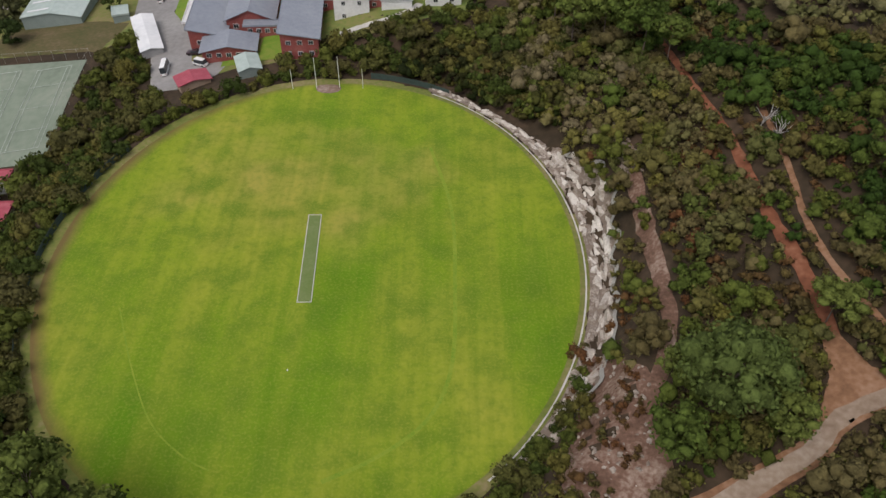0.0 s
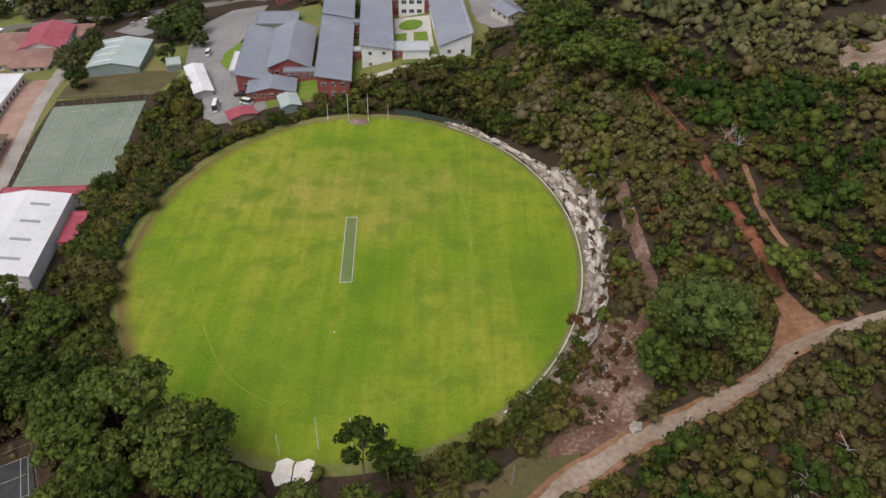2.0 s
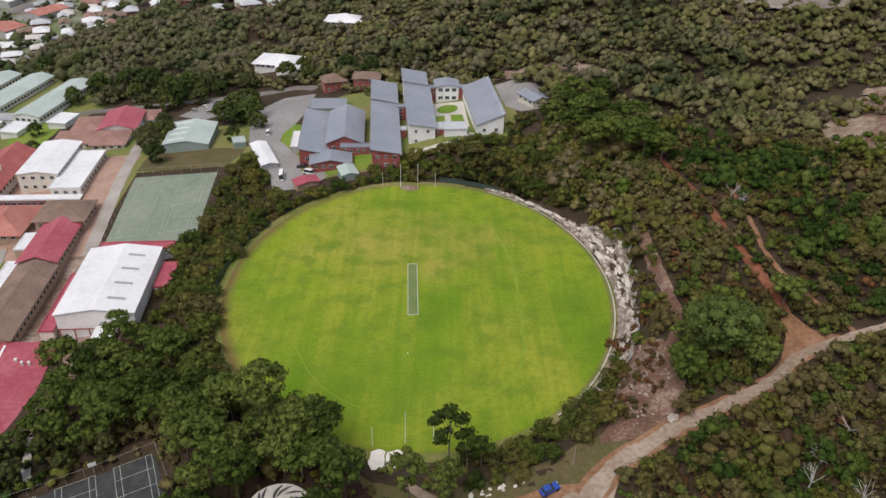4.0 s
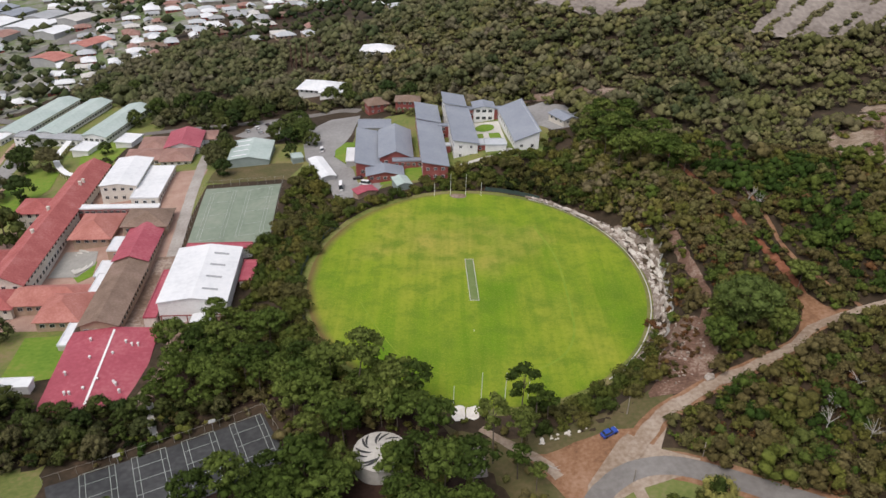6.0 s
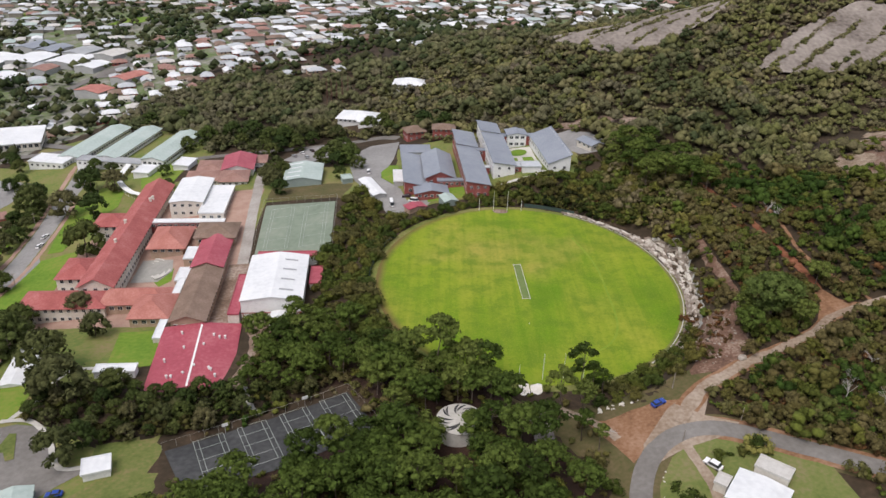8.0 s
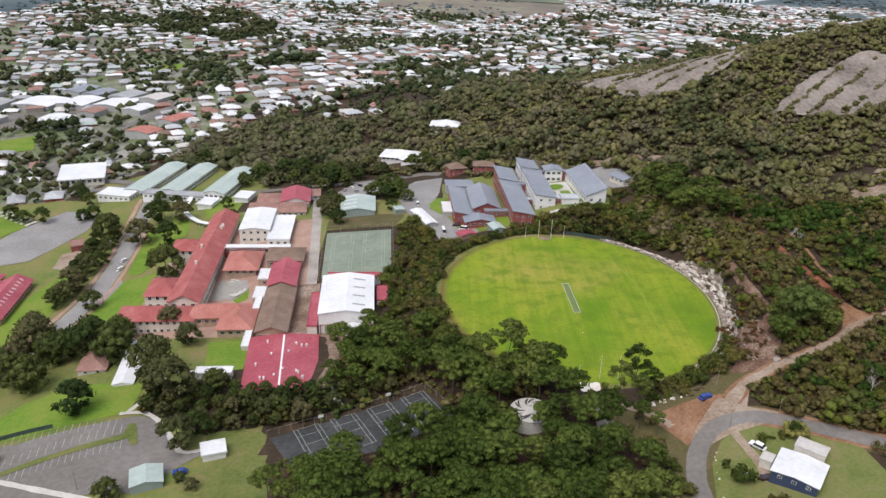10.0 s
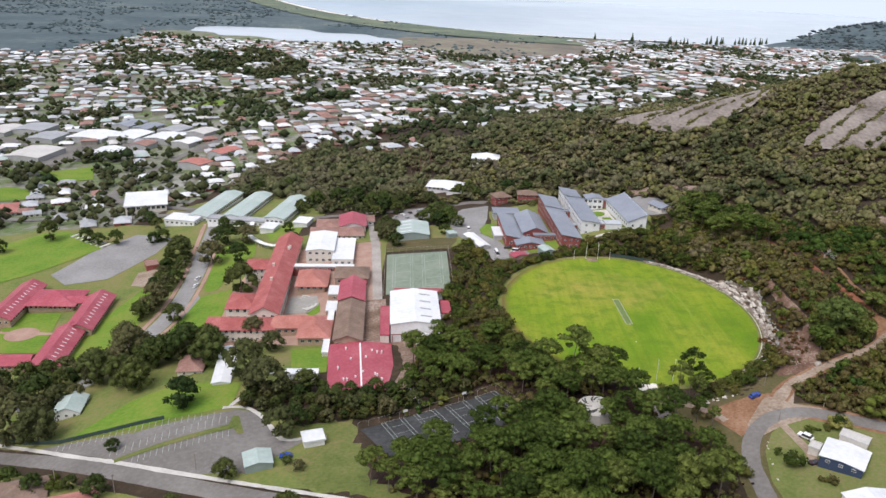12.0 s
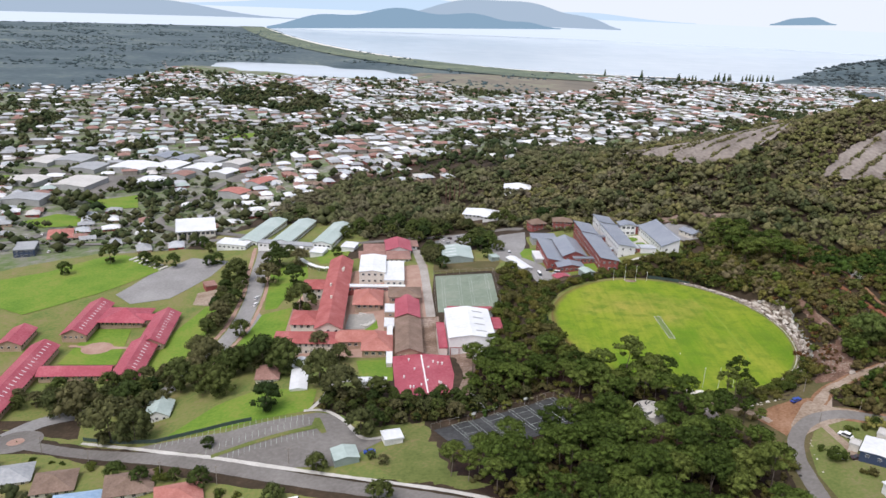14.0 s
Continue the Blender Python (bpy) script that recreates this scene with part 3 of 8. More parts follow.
def drape(name, poly, material, lift, label, category, step=4.0, margin=1.0, kind="structure", ragged=0.0, rounded=False):
    """A sheet of ground cover that follows the land inside a closed line."""
    from mathutils import geometry
    line = smooth_line(poly, step, True) if rounded else []
    if not rounded:
        for a, b in zip(poly, list(poly[1:]) + [poly[0]]):
            k = max(1, int(math.dist(a, b) / step))
            line += [(a[0] + (b[0] - a[0]) * i / k, a[1] + (b[1] - a[1]) * i / k) for i in range(k)]
    if ragged:
        line = [(x + ragged * noise.noise((x * 0.3, y * 0.3, 1)), y + ragged * noise.noise((x * 0.3, y * 0.3, 9))) for x, y in line]
    if margin is not None:
        take(line, margin)
    xs, ys = [p[0] for p in line], [p[1] for p in line]
    gx, gy = np.meshgrid(np.arange(min(xs) + step / 2, max(xs), step), np.arange(min(ys) + step / 2, max(ys), step))
    gx, gy = gx.ravel(), gy.ravel()
    ok = inside(line, gx, gy) & (near_line(line + [line[0]], gx, gy) > step * 0.4)
    pts = line + list(zip(gx[ok], gy[ok]))
    n = len(line)
    v, _, f, *_ = geometry.delaunay_2d_cdt([Vector(p) for p in pts], [(i, (i + 1) % n) for i in range(n)], [], 1, 1e-4)
    z = ground([p.x for p in v], [p.y for p in v]) + lift
    ob = new(name, mesh(name, [(p.x, p.y, h) for p, h in zip(v, z)], f, material, smooth=True))
    return tagged(ob, label, category, kind=kind)


def ribbon(name, line, width, material, lift, label, category, step=2.5, margin=0.8, widths=None, parent=None):
    """A road or track of the given width along a line, following the land."""
    p = smooth_line(line, step)
    v, f = [], []
    for i, (x, y) in enumerate(p):
        a, b = p[max(i - 1, 0)], p[min(i + 1, len(p) - 1)]
        d = Vector((b[0] - a[0], b[1] - a[1])).normalized()
        w = width if widths is None else widths[0] + (widths[1] - widths[0]) * i / (len(p) - 1)
        w *= 1 + (0.08 if margin is None or width > 4.5 else 0.45) * noise.noise((x * 0.35, y * 0.35, 3))
        for s in (-0.5, -0.17, 0.17, 0.5):
            v.append((x - d.y * w * s, y + d.x * w * s))
        if i:
            o = 4 * i
            f += [(o + k - 4, o + k - 3, o + k + 1, o + k) for k in range(3)]
    z = ground([q[0] for q in v], [q[1] for q in v]) + lift
    data = mesh(name, [(q[0], q[1], h) for q, h in zip(v, z)], f, material, smooth=True)
    if margin is not None:
        take_line(p, (max(widths) if widths else width) / 2 + margin)
    if parent:
        return part(name, data, parent)
    return tagged(new(name, data), label, category, kind="structure")


# ---- land, sea and distance ----
def axis(lo, a, b, hi, step, growth):
    mid = list(np.arange(a, b + step, step))
    s, up = step, []
    while (up[-1] if up else mid[-1]) < hi:
        s *= growth
        up.append((up[-1] if up else mid[-1]) + s)
    s, down = step, []
    while (down[-1] if down else mid[0]) > lo:
        s *= growth
        down.append((down[-1] if down else mid[0]) - s)
    return np.array(down[::-1] + mid + up)


def build_land():
    gx, gy = axis(-4600, -330, 170, 4600, 3.6, 1.07), axis(-1500, -70, 430, 4700, 3.6, 1.055)
    x, y = np.meshgrid(gx, gy)
    z = ground(x.ravel(), y.ravel()) - 0.0
    nx, ny = len(gx), len(gy)
    i = np.arange(nx * ny).reshape(ny, nx)
    f = np.stack([i[:-1, :-1], i[:-1, 1:], i[1:, 1:], i[1:, :-1]], -1).reshape(-1, 4)
    cx, cy = (x[:-1, :-1] + x[1:, 1:]).ravel() / 2, (y[:-1, :-1] + y[1:, 1:]).ravel() / 2
    town = ((cx < -335 + 0.25 * (cy - 300)) & (cy > 286) | (cy > 640) | (cx < -392)) & (cy < 1900)
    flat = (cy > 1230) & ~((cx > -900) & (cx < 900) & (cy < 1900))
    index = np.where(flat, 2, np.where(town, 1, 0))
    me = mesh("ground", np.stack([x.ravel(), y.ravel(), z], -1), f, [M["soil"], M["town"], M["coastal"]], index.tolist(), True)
    tagged(new("ground", me), "sloping ground of soil and leaf litter darkened as shade, and suburban yards", "ground", kind="structure")


build_land()
tagged(new("water", mesh("water", [(-4650, 900, SEA), (4650, 900, SEA), (4650, 4640, SEA), (-4650, 4640, SEA)], [(0, 1, 2, 3)], M["sea"])),
       "pale calm sea and lake under an overcast sky", "sea", kind="structure")


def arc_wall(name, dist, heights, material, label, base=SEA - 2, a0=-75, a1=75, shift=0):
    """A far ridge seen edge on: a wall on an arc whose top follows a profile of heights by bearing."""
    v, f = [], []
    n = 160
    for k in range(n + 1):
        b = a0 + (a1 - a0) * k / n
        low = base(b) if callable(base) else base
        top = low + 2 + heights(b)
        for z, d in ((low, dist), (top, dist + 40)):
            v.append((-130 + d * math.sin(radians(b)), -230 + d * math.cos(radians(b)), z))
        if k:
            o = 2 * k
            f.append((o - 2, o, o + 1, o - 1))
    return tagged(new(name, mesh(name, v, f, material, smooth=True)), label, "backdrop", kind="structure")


def humps(*rows):
    """Heights by bearing from (bearing, half width, height) hills."""
    return lambda b: sum(h * math.exp(-(((b - c) / w) ** 2)) for c, w, h in rows)


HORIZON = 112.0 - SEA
# Glowing backdrop walls: sea and sky brightness is put into their colours.
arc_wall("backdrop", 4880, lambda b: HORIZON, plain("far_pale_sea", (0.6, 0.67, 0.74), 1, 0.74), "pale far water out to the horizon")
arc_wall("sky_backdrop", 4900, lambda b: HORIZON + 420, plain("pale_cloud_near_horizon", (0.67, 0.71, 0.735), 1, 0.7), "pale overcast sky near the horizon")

# ---- oval, courts, roads and lawns ----
def ring(a, b, n=96, cx=OVAL_X, cy=OVAL_Y):
    return [(cx + a * math.cos(2 * math.pi * k / n), cy + b * math.sin(2 * math.pi * k / n)) for k in range(n)]


drape("oval", ring(OVAL_A, OVAL_B), M["oval"], 0.06, "green mown sports oval with yellowed patches", "sports field", 5.0, 1.5)
drape("oval_rim", ring(OVAL_A + 2.6, OVAL_B + 2.6), M["rim_grass"], 0.03, "worn grassy rim round the oval", "grass", 4.0, 0.5, ragged=0.8)


def build_pitch():
    m = pose(-29.6, 109.9, 0.13, 0, 0, 2.6)
    pitch = thing("cricket_pitch", m, "synthetic green cricket pitch with white edges on the oval", "cricket pitch")
    part("mat", Bits().box(-1.25, -12.6, -0.05, 1.25, 12.6, 0.02).mesh("mat", shader("green_synthetic_turf", [(0.11, 0.165, 0.04), (0.17, 0.21, 0.08)], 0.3, 6, 0.9)), pitch)
    edge = Bits().box(-0.07, -12.8, -0.05, 0.09, 12.8, 0.03).mesh("edge", M["concrete"])
    for s in (-1.4, 1.4):
        part("edge", edge, pitch, "pale concrete edge strip", pose(s, 0, 0))
    end = Bits().box(-1.5, -0.08, -0.05, 1.5, 0.08, 0.03).mesh("end_strip", M["concrete"])
    for s in (-12.9, 12.9):
        part("end_strip", end, pitch, "", pose(0, s, 0))


build_pitch()
post = Bits().tube((0, 0, -0.5), (0, 0, 9.5), 0.09, 0.06, 8).mesh("goal_post", M["post_white"])
short_post = Bits().tube((0, 0, -0.5), (0, 0, 6.0), 0.08, 0.06, 8).mesh("behind_post", M["post_white"])
for row, tall in (((-36.4, 173.6), 1), ((-30.2, 173.9), 1), ((-42.8, 173.0), 0), ((-23.9, 174.0), 0), ((-36.2, 48.0), 0), ((-28.9, 49.2), 1), ((-22.6, 49.4), 1), ((-16.4, 50.2), 0)):
    p = new("goal_post", post if tall else short_post)
    p.location = (*row, zed(*row))
    tagged(p, "tall white football goal post on the oval" if tall else "shorter white football post on the oval", "goal post", "goal posts")
drape("goal_square_dirt", ring(3.4, 2.2, 20, -33.2, 173.4), M["sandy"], 0.1, "worn bare earth before the goal posts", "bare ground", 2.0, None, ragged=0.6)
drape("sand_pit", [(-36.6, 46.2), (-34.8, 47.2), (-33, 46.5), (-33.2, 41.6), (-36, 41.1), (-37, 43.6)], M["white_sand"], 0.12, "pit of white sand at the edge of the oval", "sand pit", 0.6, 1.0, ragged=0.9)
drape("sand_pit", [(-32.5, 46.7), (-30.6, 47.4), (-29.4, 46.4), (-29.6, 42.6), (-31, 41.4), (-32.8, 42)], M["white_sand"], 0.12, "pit of white sand at the edge of the oval", "sand pit", 0.6, 1.0, ragged=0.9)

# worn white arcs in the turf
M["faint"] = shader("worn_grass_line", [(0.12, 0.22, 0.012), (0.24, 0.29, 0.03)], 0.3, 6, 0.95)
ribbon("worn_arc", [(-65.2, 94.7), (-58.6, 80.5), (-51.6, 68.6), (-44.2, 62.2), (-39.5, 59.9)], 0.3, M["faint"], 0.1, "faint worn arc in the turf", "worn line", margin=None)
ribbon("worn_arc", [(-5, 148.3), (0.3, 125.7), (1.2, 101.9), (0.6, 81.9), (-3.6, 70.4), (-11.8, 63), (-20.7, 58.2)], 0.8, M["faint"], 0.1, "faint worn arc in the turf", "worn line", margin=None)

M["steel_grey"] = shader("weathered_grey_concrete", [(0.25, 0.24, 0.22), (0.36, 0.35, 0.32)], 0.4, 6, 0.9)
# kerb of the oval's east side
kerb_line = [(OVAL_X + (OVAL_A + 1.2) * math.cos(a), OVAL_Y + (OVAL_B + 1.2) * math.sin(a)) for a in np.linspace(radians(-52), radians(66), 60)]
ribbon("kerb", kerb_line, 0.32, M["concrete"], 0.25, "low pale concrete kerb along the oval", "kerb")

# courts
GREEN_COURT = [(-144.2, 200.5), (-110.4, 199.6), (-107.0, 153.5), (-140.5, 154.5)]
drape("tennis_court", GREEN_COURT, M["court_green"], 0.25, "faded green tennis and netball court surface", "sports court", 5.0, 1.5)
BLACK_COURT = [(-138.0, 29.4), (-88.4, 53.5), (-77.5, 34.5), (-101.0, 19.0), (-126.0, 9.5)]
drape("netball_court", BLACK_COURT, M["court_dark"], 0.25, "old black asphalt netball court with worn white lines", "sports court", 4.0, 1.0)


def court_lines(m, length, width, paint, name="court_line"):
    """Painted lines of one court."""
    lines = thing("court_markings", m, "worn white painted court lines", "court markings", "court markings")
    for x in (-width / 2, width / 2, -width / 2 + 1.4, width / 2 - 1.4):
        part(name, Bits().box(x - 0.06, -length / 2, 0, x + 0.06, length / 2, 0.02).mesh(name, M[paint]), lines)
    for y in (-length / 2, length / 2, -length * 0.27, length * 0.27, 0):
        part(name, Bits().box(-width / 2, y - 0.06, 0, width / 2, y + 0.06, 0.02).mesh(name, M[paint]), lines)
    return lines


def tilt_pose(x, y, lift, turn, d=8):
    """A pose lying on the slope at a place."""
    gx = (zed(x + d, y) - zed(x - d, y)) / (2 * d)
    gy = (zed(x, y + d) - zed(x, y - d)) / (2 * d)
    up = Vector((-gx, -gy, 1)).normalized()
    return Matrix.Translation((x, y, zed(x, y) + lift)) @ Vector((0, 0, 1)).rotation_difference(up).to_matrix().to_4x4() @ pose(0, 0, 0, 0, 0, turn)


for k in range(2):
    court_lines(tilt_pose(-133.5 + 16 * k, 177.5, 0.4, 3.5), 36.0, 11.0, "worn_paint")
for k in range(4):
    court_lines(tilt_pose(-122.5 + 11.4 * k, 25.6 + 5.5 * k, 0.4, 26), 21.0, 8.6, "worn_paint")

# roads
ASPH = M["asphalt"]
ribbon("road", [(-390, 62), (-341.9, 50.8), (-310, 43.5), (-280, 31.8), (-248, 19.8), (-199, 1.4), (-159, -12.2), (-120, -25.5), (-80, -42), (-40, -56), (-16, -62)], 6.8, ASPH, 0.14, "grey asphalt street past the school", "road")
ribbon("footpath", [(-286.3, 42.4), (-262, 31.4), (-240, 21.1), (-219, 13.0), (-198.2, 5.7), (-161.4, -5.8), (-126, -17.4), (-84, -33)], 1.9, M["concrete"], 0.24, "pale concrete footpath along the street", "footpath")
ribbon("side_road", [(-325, 52), (-317, 66), (-300, 73.5), (-280, 73), (-268, 82), (-262, 105), (-256, 134.5), (-253.5, 163.9), (-256.4, 205.5), (-263, 240), (-272, 294.7), (-290, 330)], 10.5, M["pale_asphalt"], 0.13, "grey asphalt road beside the school", "road")
drape("roundabout", ring(11, 11, 28, -318, 47.5), ASPH, 0.2, "asphalt roundabout", "road", 4.0)
drape("roundabout_island", ring(3.6, 3.6, 20, -318, 47.5), M["paving"], 0.34, "paved island with planting in the roundabout", "traffic island", 2.0)
drape("car_park", [(-262, 30.4), (-220.4, 30.0), (-195.1, 38.6), (-186.5, 41.8), (-177, 40.8), (-165.4, 23), (-154.6, 24.2), (-162.3, 15.3), (-171.1, 3), (-204.5, 4.0), (-208.3, 9.9), (-241.1, 22.6)], M["asphalt"], 0.2,
      "grey asphalt car park with marked bays", "car park", 4.0, 1.0)
drape("car_park_island", [(-222, 15.2), (-186.5, 31.5), (-186.3, 37.5), (-184.2, 37.5), (-179.5, 26.5), (-181.5, 25.6), (-184, 29.3), (-221, 13.2)], M["rough_grass"], 0.34, "grass strip with a yellow kerb in the car park", "traffic island", 3.0, 0.3)
bay = Bits().box(-0.06, -2.4, 0, 0.06, 2.4, 0.03).mesh("bay_line", M["worn_paint"])
bays = thing("bay_markings", Matrix(), "white painted parking bay lines", "parking lines")
for k in range(26):
    for row, (sx, sy, ex, ey) in enumerate(((-250, 27.6, -190, 38.0), (-226, 18.2, -187, 35.4), (-216, 13.8, -184, 27.0))):
        if row and k > 16:
            continue
        u = (k + 0.5) / (26 if not row else 17)
        x, y = sx + (ex - sx) * u, sy + (ey - sy) * u
        part("bay_line", bay, bays, "", tilt_pose(x, y, 0.26, 14, 3))
ribbon("car_park_path", [(-192, 43), (-183, 43.3), (-174, 35.6), (-164.5, 22.5), (-154.6, 24.8)], 1.8, M["concrete"], 0.32, "pale concrete path round the car park", "footpath")
ribbon("garden_path", [(-190, 43), (-186, 55), (-184, 70), (-176, 73)], 1.8, M["concrete"], 0.2, "pale concrete path across the lawn", "footpath")
ribbon("court_path", [(-123.4, 63), (-118.8, 51.8), (-114.6, 45.4)], 2.0, M["concrete"], 0.25, "pale concrete path down to the court", "footpath")

ribbon("hill_road", [(-44, -320), (-18, -150), (-14, -70), (-12.5, -30), (-11.5, -10), (-10.7, -0.5), (-7.4, 9.5), (-2.2, 16.5), (4.7, 20.6), (13.2, 20.9), (22.6, 17.0), (34.2, 11.0), (60, -2), (90, -14)], 5.4, ASPH, 0.18, "curved grey asphalt road at the foot of the hill", "road")
drape("road_bend", [(-8, 9), (4, 15), (16, 18), (20, 22), (12, 26), (15.5, 34), (10, 35.5), (3, 30), (-6, 18)], M["gravel"], 0.14, "wide gravelly asphalt at the road junction", "road", 3.0, 0.5)
ribbon("track_edge", [(8, 29.5), (14.5, 36.5), (22, 41), (28.2, 44.8), (39.2, 49.5), (46.8, 53.1), (54.4, 57), (60, 62), (72, 66)], 7, M["apron_dirt"], 0.22, "orange-brown dirt edging the gravel track", "bare ground", widths=(6.6, 3.2), margin=0.0)
drape("track_junction", [(54, 57), (66, 62.5), (72, 67), (66.5, 70), (63.5, 77), (61.2, 77), (60, 69), (56.5, 62)], M["apron_dirt"], 0.3, "sandy fan where the red track meets the gravel track", "bare ground", 2.0, 0.3, ragged=0.2)
ribbon("gravel_track", [(4.5, 24.5), (14.5, 36.5), (22, 41), (28.2, 44.8), (39.2, 49.5), (46.8, 53.1), (54.4, 57), (60, 62), (72, 66), (90, 70)], 4.4, M["gravel"], 0.36, "pale gravel track up the hill", "track", widths=(4.2, 1.7))
drape("dirt_apron", [(0.5, 33.5), (7.5, 33.5), (2, 27), (-4, 19.5), (-9.6, 12), (-13, 18), (-20, 29.5), (-14.5, 28.2), (-7, 31)], M["apron_dirt"], 0.12, "red dirt verge beside the road", "bare ground", 3.0, 0.6, ragged=0.6)
ribbon("foot_track", [(-29.4, 38.7), (-23, 33.2), (-15.7, 26.6), (-12, 21)], 2.4, M["gravel"], 0.15, "pale sandy foot track to the oval", "track")
ribbon("red_track", [(52, 186), (54.1, 168.3), (56.1, 148.9), (58.7, 129.9), (60.2, 107.6), (62, 93.6), (62.6, 81.6), (62.2, 72.8), (60.5, 64)], 2.2, M["red_dirt"], 0.2, "red earth walking track on the hillside", "track", margin=0.6, widths=(1.3, 2.9))
ribbon("red_track", [(66.4, 142), (66.6, 116.8), (65.8, 102.2), (67.1, 90), (70.7, 78.1), (75, 68)], 1.2, M["apron_dirt"], 0.2, "narrow sandy walking track on the hillside", "track", margin=0.9)
ribbon("bush_track", [(39.4, 136), (39.6, 128), (39.6, 107.2), (39.5, 95), (38.6, 82), (33.3, 69), (27, 58)], 2.8, M["bush_earth"], 0.2, "bare sandy strip through the scrub", "track", margin=1.4)
drape("bare_slope", [(100, 160), (112, 168), (128, 182), (142, 200), (146, 190), (128, 166), (114, 140), (104, 130), (98, 142)], M["bush_earth"], 0.25, "bare stony slope on the hillside", "bare ground", 3.0, -1.0, ragged=3.0)
drape("gravel_yard", [(2, 262), (5, 238), (11, 230), (20, 230), (25, 244), (20, 256), (10, 265)], M["pale_asphalt"], 0.12, "pale asphalt yard beside a house", "car park", 4.0, 0.0, ragged=1.0)
drape("bare_slope", [(0, 268), (30, 262), (44, 244), (52, 252), (34, 274), (6, 278)], M["sandy"], 0.12, "sandy bare bank behind the yard", "bare ground", 4.0, 0.0, ragged=2.5)
ribbon("road_shoulder", [(9, 21.5), (13.2, 21.2), (22.6, 17.2), (34.2, 11.0), (60, -2), (90, -14)], 8.2, M["apron_dirt"], 0.1, "dirt shoulder along the road", "bare ground", margin=0.0)
drape("bare_patch", [(26, 86), (34, 74), (35, 62), (33, 52), (27, 47.5), (20, 43.5), (13, 43), (16, 50), (19, 60), (22, 72)], M["bush_earth"], 0.14, "stony bare ground below the hill", "bare ground", 2.5, -0.5, ragged=2.0)
ribbon("drive", [(3.8, 19), (5.6, 10.8), (7.4, 2.1), (7, -5)], 2.6, M["gravel"], 0.16, "gravel drive to a house", "drive")
ribbon("roadside_grass", [(-18, -120), (-13.5, -60), (-12.5, -30), (-11.5, -10), (-10.7, -0.5), (-7.4, 9.5), (-2.2, 16.5), (4.7, 20.6), (13.2, 20.9), (22.6, 17.0), (34.2, 11.0), (60, -2), (90, -14)], 10.5, M["verge"], 0.05, "rough grass verge beside the road", "grass", margin=None)
drape("house_lawn", [(-7, -32), (-8, -10), (-5, 4), (0, 12.5), (6, 17), (15, 17.2), (24.7, 12.8), (37, 5), (42, -20), (30, -34)], M["house_grass"], 0.09, "patchy lawn round a house", "lawn", 4.0, 0.3)
drape("concrete_pad", [(-34.5, 33.8), (-29.1, 33.8), (-28.2, 23.5), (-33.7, 23.3)], M["stained"], 0.2, "stained concrete practice pitch", "concrete pad", 3.0)

# school grounds
drape("street_verge", [(-345, 44), (-318, 36), (-300, 35), (-268, 20), (-230, 4), (-190, -10), (-150, -22), (-115, -33), (-100, -48), (-140, -66), (-220, -60), (-300, -30), (-360, 10)], M["school_grass"], 0.05, "patchy front lawns along the street", "grass", 5.0, None, ragged=2.0)
drape("school_grounds", [(-350, 66), (-345, 200), (-300, 300), (-215, 292), (-206, 250), (-160, 260), (-100, 255), (-100, 212), (-108, 205), (-145, 205), (-145, 104), (-175, 62), (-196, 45), (-250, 33), (-290, 46), (-300, 70)], M["school_grass"], 0.04, "rough grass and bare earth of the school grounds", "grass", 6.0, None)
ribbon("road_paving", [(-269, 92), (-266.5, 110), (-263.5, 134.5), (-261, 164), (-263.5, 205), (-270, 240), (-279, 294)], 2.6, M["paving"], 0.2, "strip of brick paving along the road", "footpath", margin=0.2)
ribbon("road_paving", [(-255, 104), (-249, 134), (-246.5, 164), (-249, 204), (-256, 240)], 2.2, M["paving"], 0.2, "strip of brick paving along the road", "footpath", margin=0.2)
drape("west_grounds", [(-420, 60), (-345, 60), (-340, 100), (-338, 210), (-392, 178), (-430, 190), (-480, 150)], M["school_grass"], 0.04, "rough grass beside the red-roofed school", "grass", 6.0, None, ragged=2.0)
drape("north_grounds", [(-318, 292), (-300, 292), (-206, 268), (-196, 300), (-212, 340), (-262, 366), (-300, 372), (-322, 340)], M["school_grass"], 0.05, "rough grass round the green-roofed school", "grass", 6.0, None, ragged=2.0)
drape("court_bank", [(-146, 206), (-108, 204), (-104, 222), (-116, 226), (-146, 224)], M["verge"], 0.08, "brown earth bank behind the tennis court", "bare ground", 4.0, None, ragged=1.5)
drape("school_entry", [(-252, 150), (-246, 176), (-236, 160), (-226, 158), (-224, 150), (-240, 146)], M["pale_asphalt"], 0.18, "paved entry from the road to the school", "drive", 3.0, 0.3)
drape("front_grass", [(-340, 62), (-300, 50), (-262, 38), (-220, 42), (-190, 48), (-165, 34), (-150, 28), (-140, 4), (-118, -14), (-150, -8), (-200, 6), (-250, 25), (-300, 47)], M["school_grass"], 0.05, "patchy grass round the car park", "grass", 4.0, None, ragged=2.0)
drape("field_grass", [(-480, 214), (-440, 262), (-400, 292), (-330, 302), (-288, 284), (-300, 200), (-345, 166), (-400, 166)], M["school_grass"], 0.07, "rough grass round the playing field", "grass", 6.0, None, ragged=3.0)
drape("rough_verge", [(-160, 34), (-141, 37), (-136, 14), (-131, -2), (-118, -12), (-124, -16), (-150, -6), (-160, 4), (-152, 18)], M["rough_grass"], 0.06, "rough grass slope below the courts", "grass", 2.5, None, ragged=3.5)
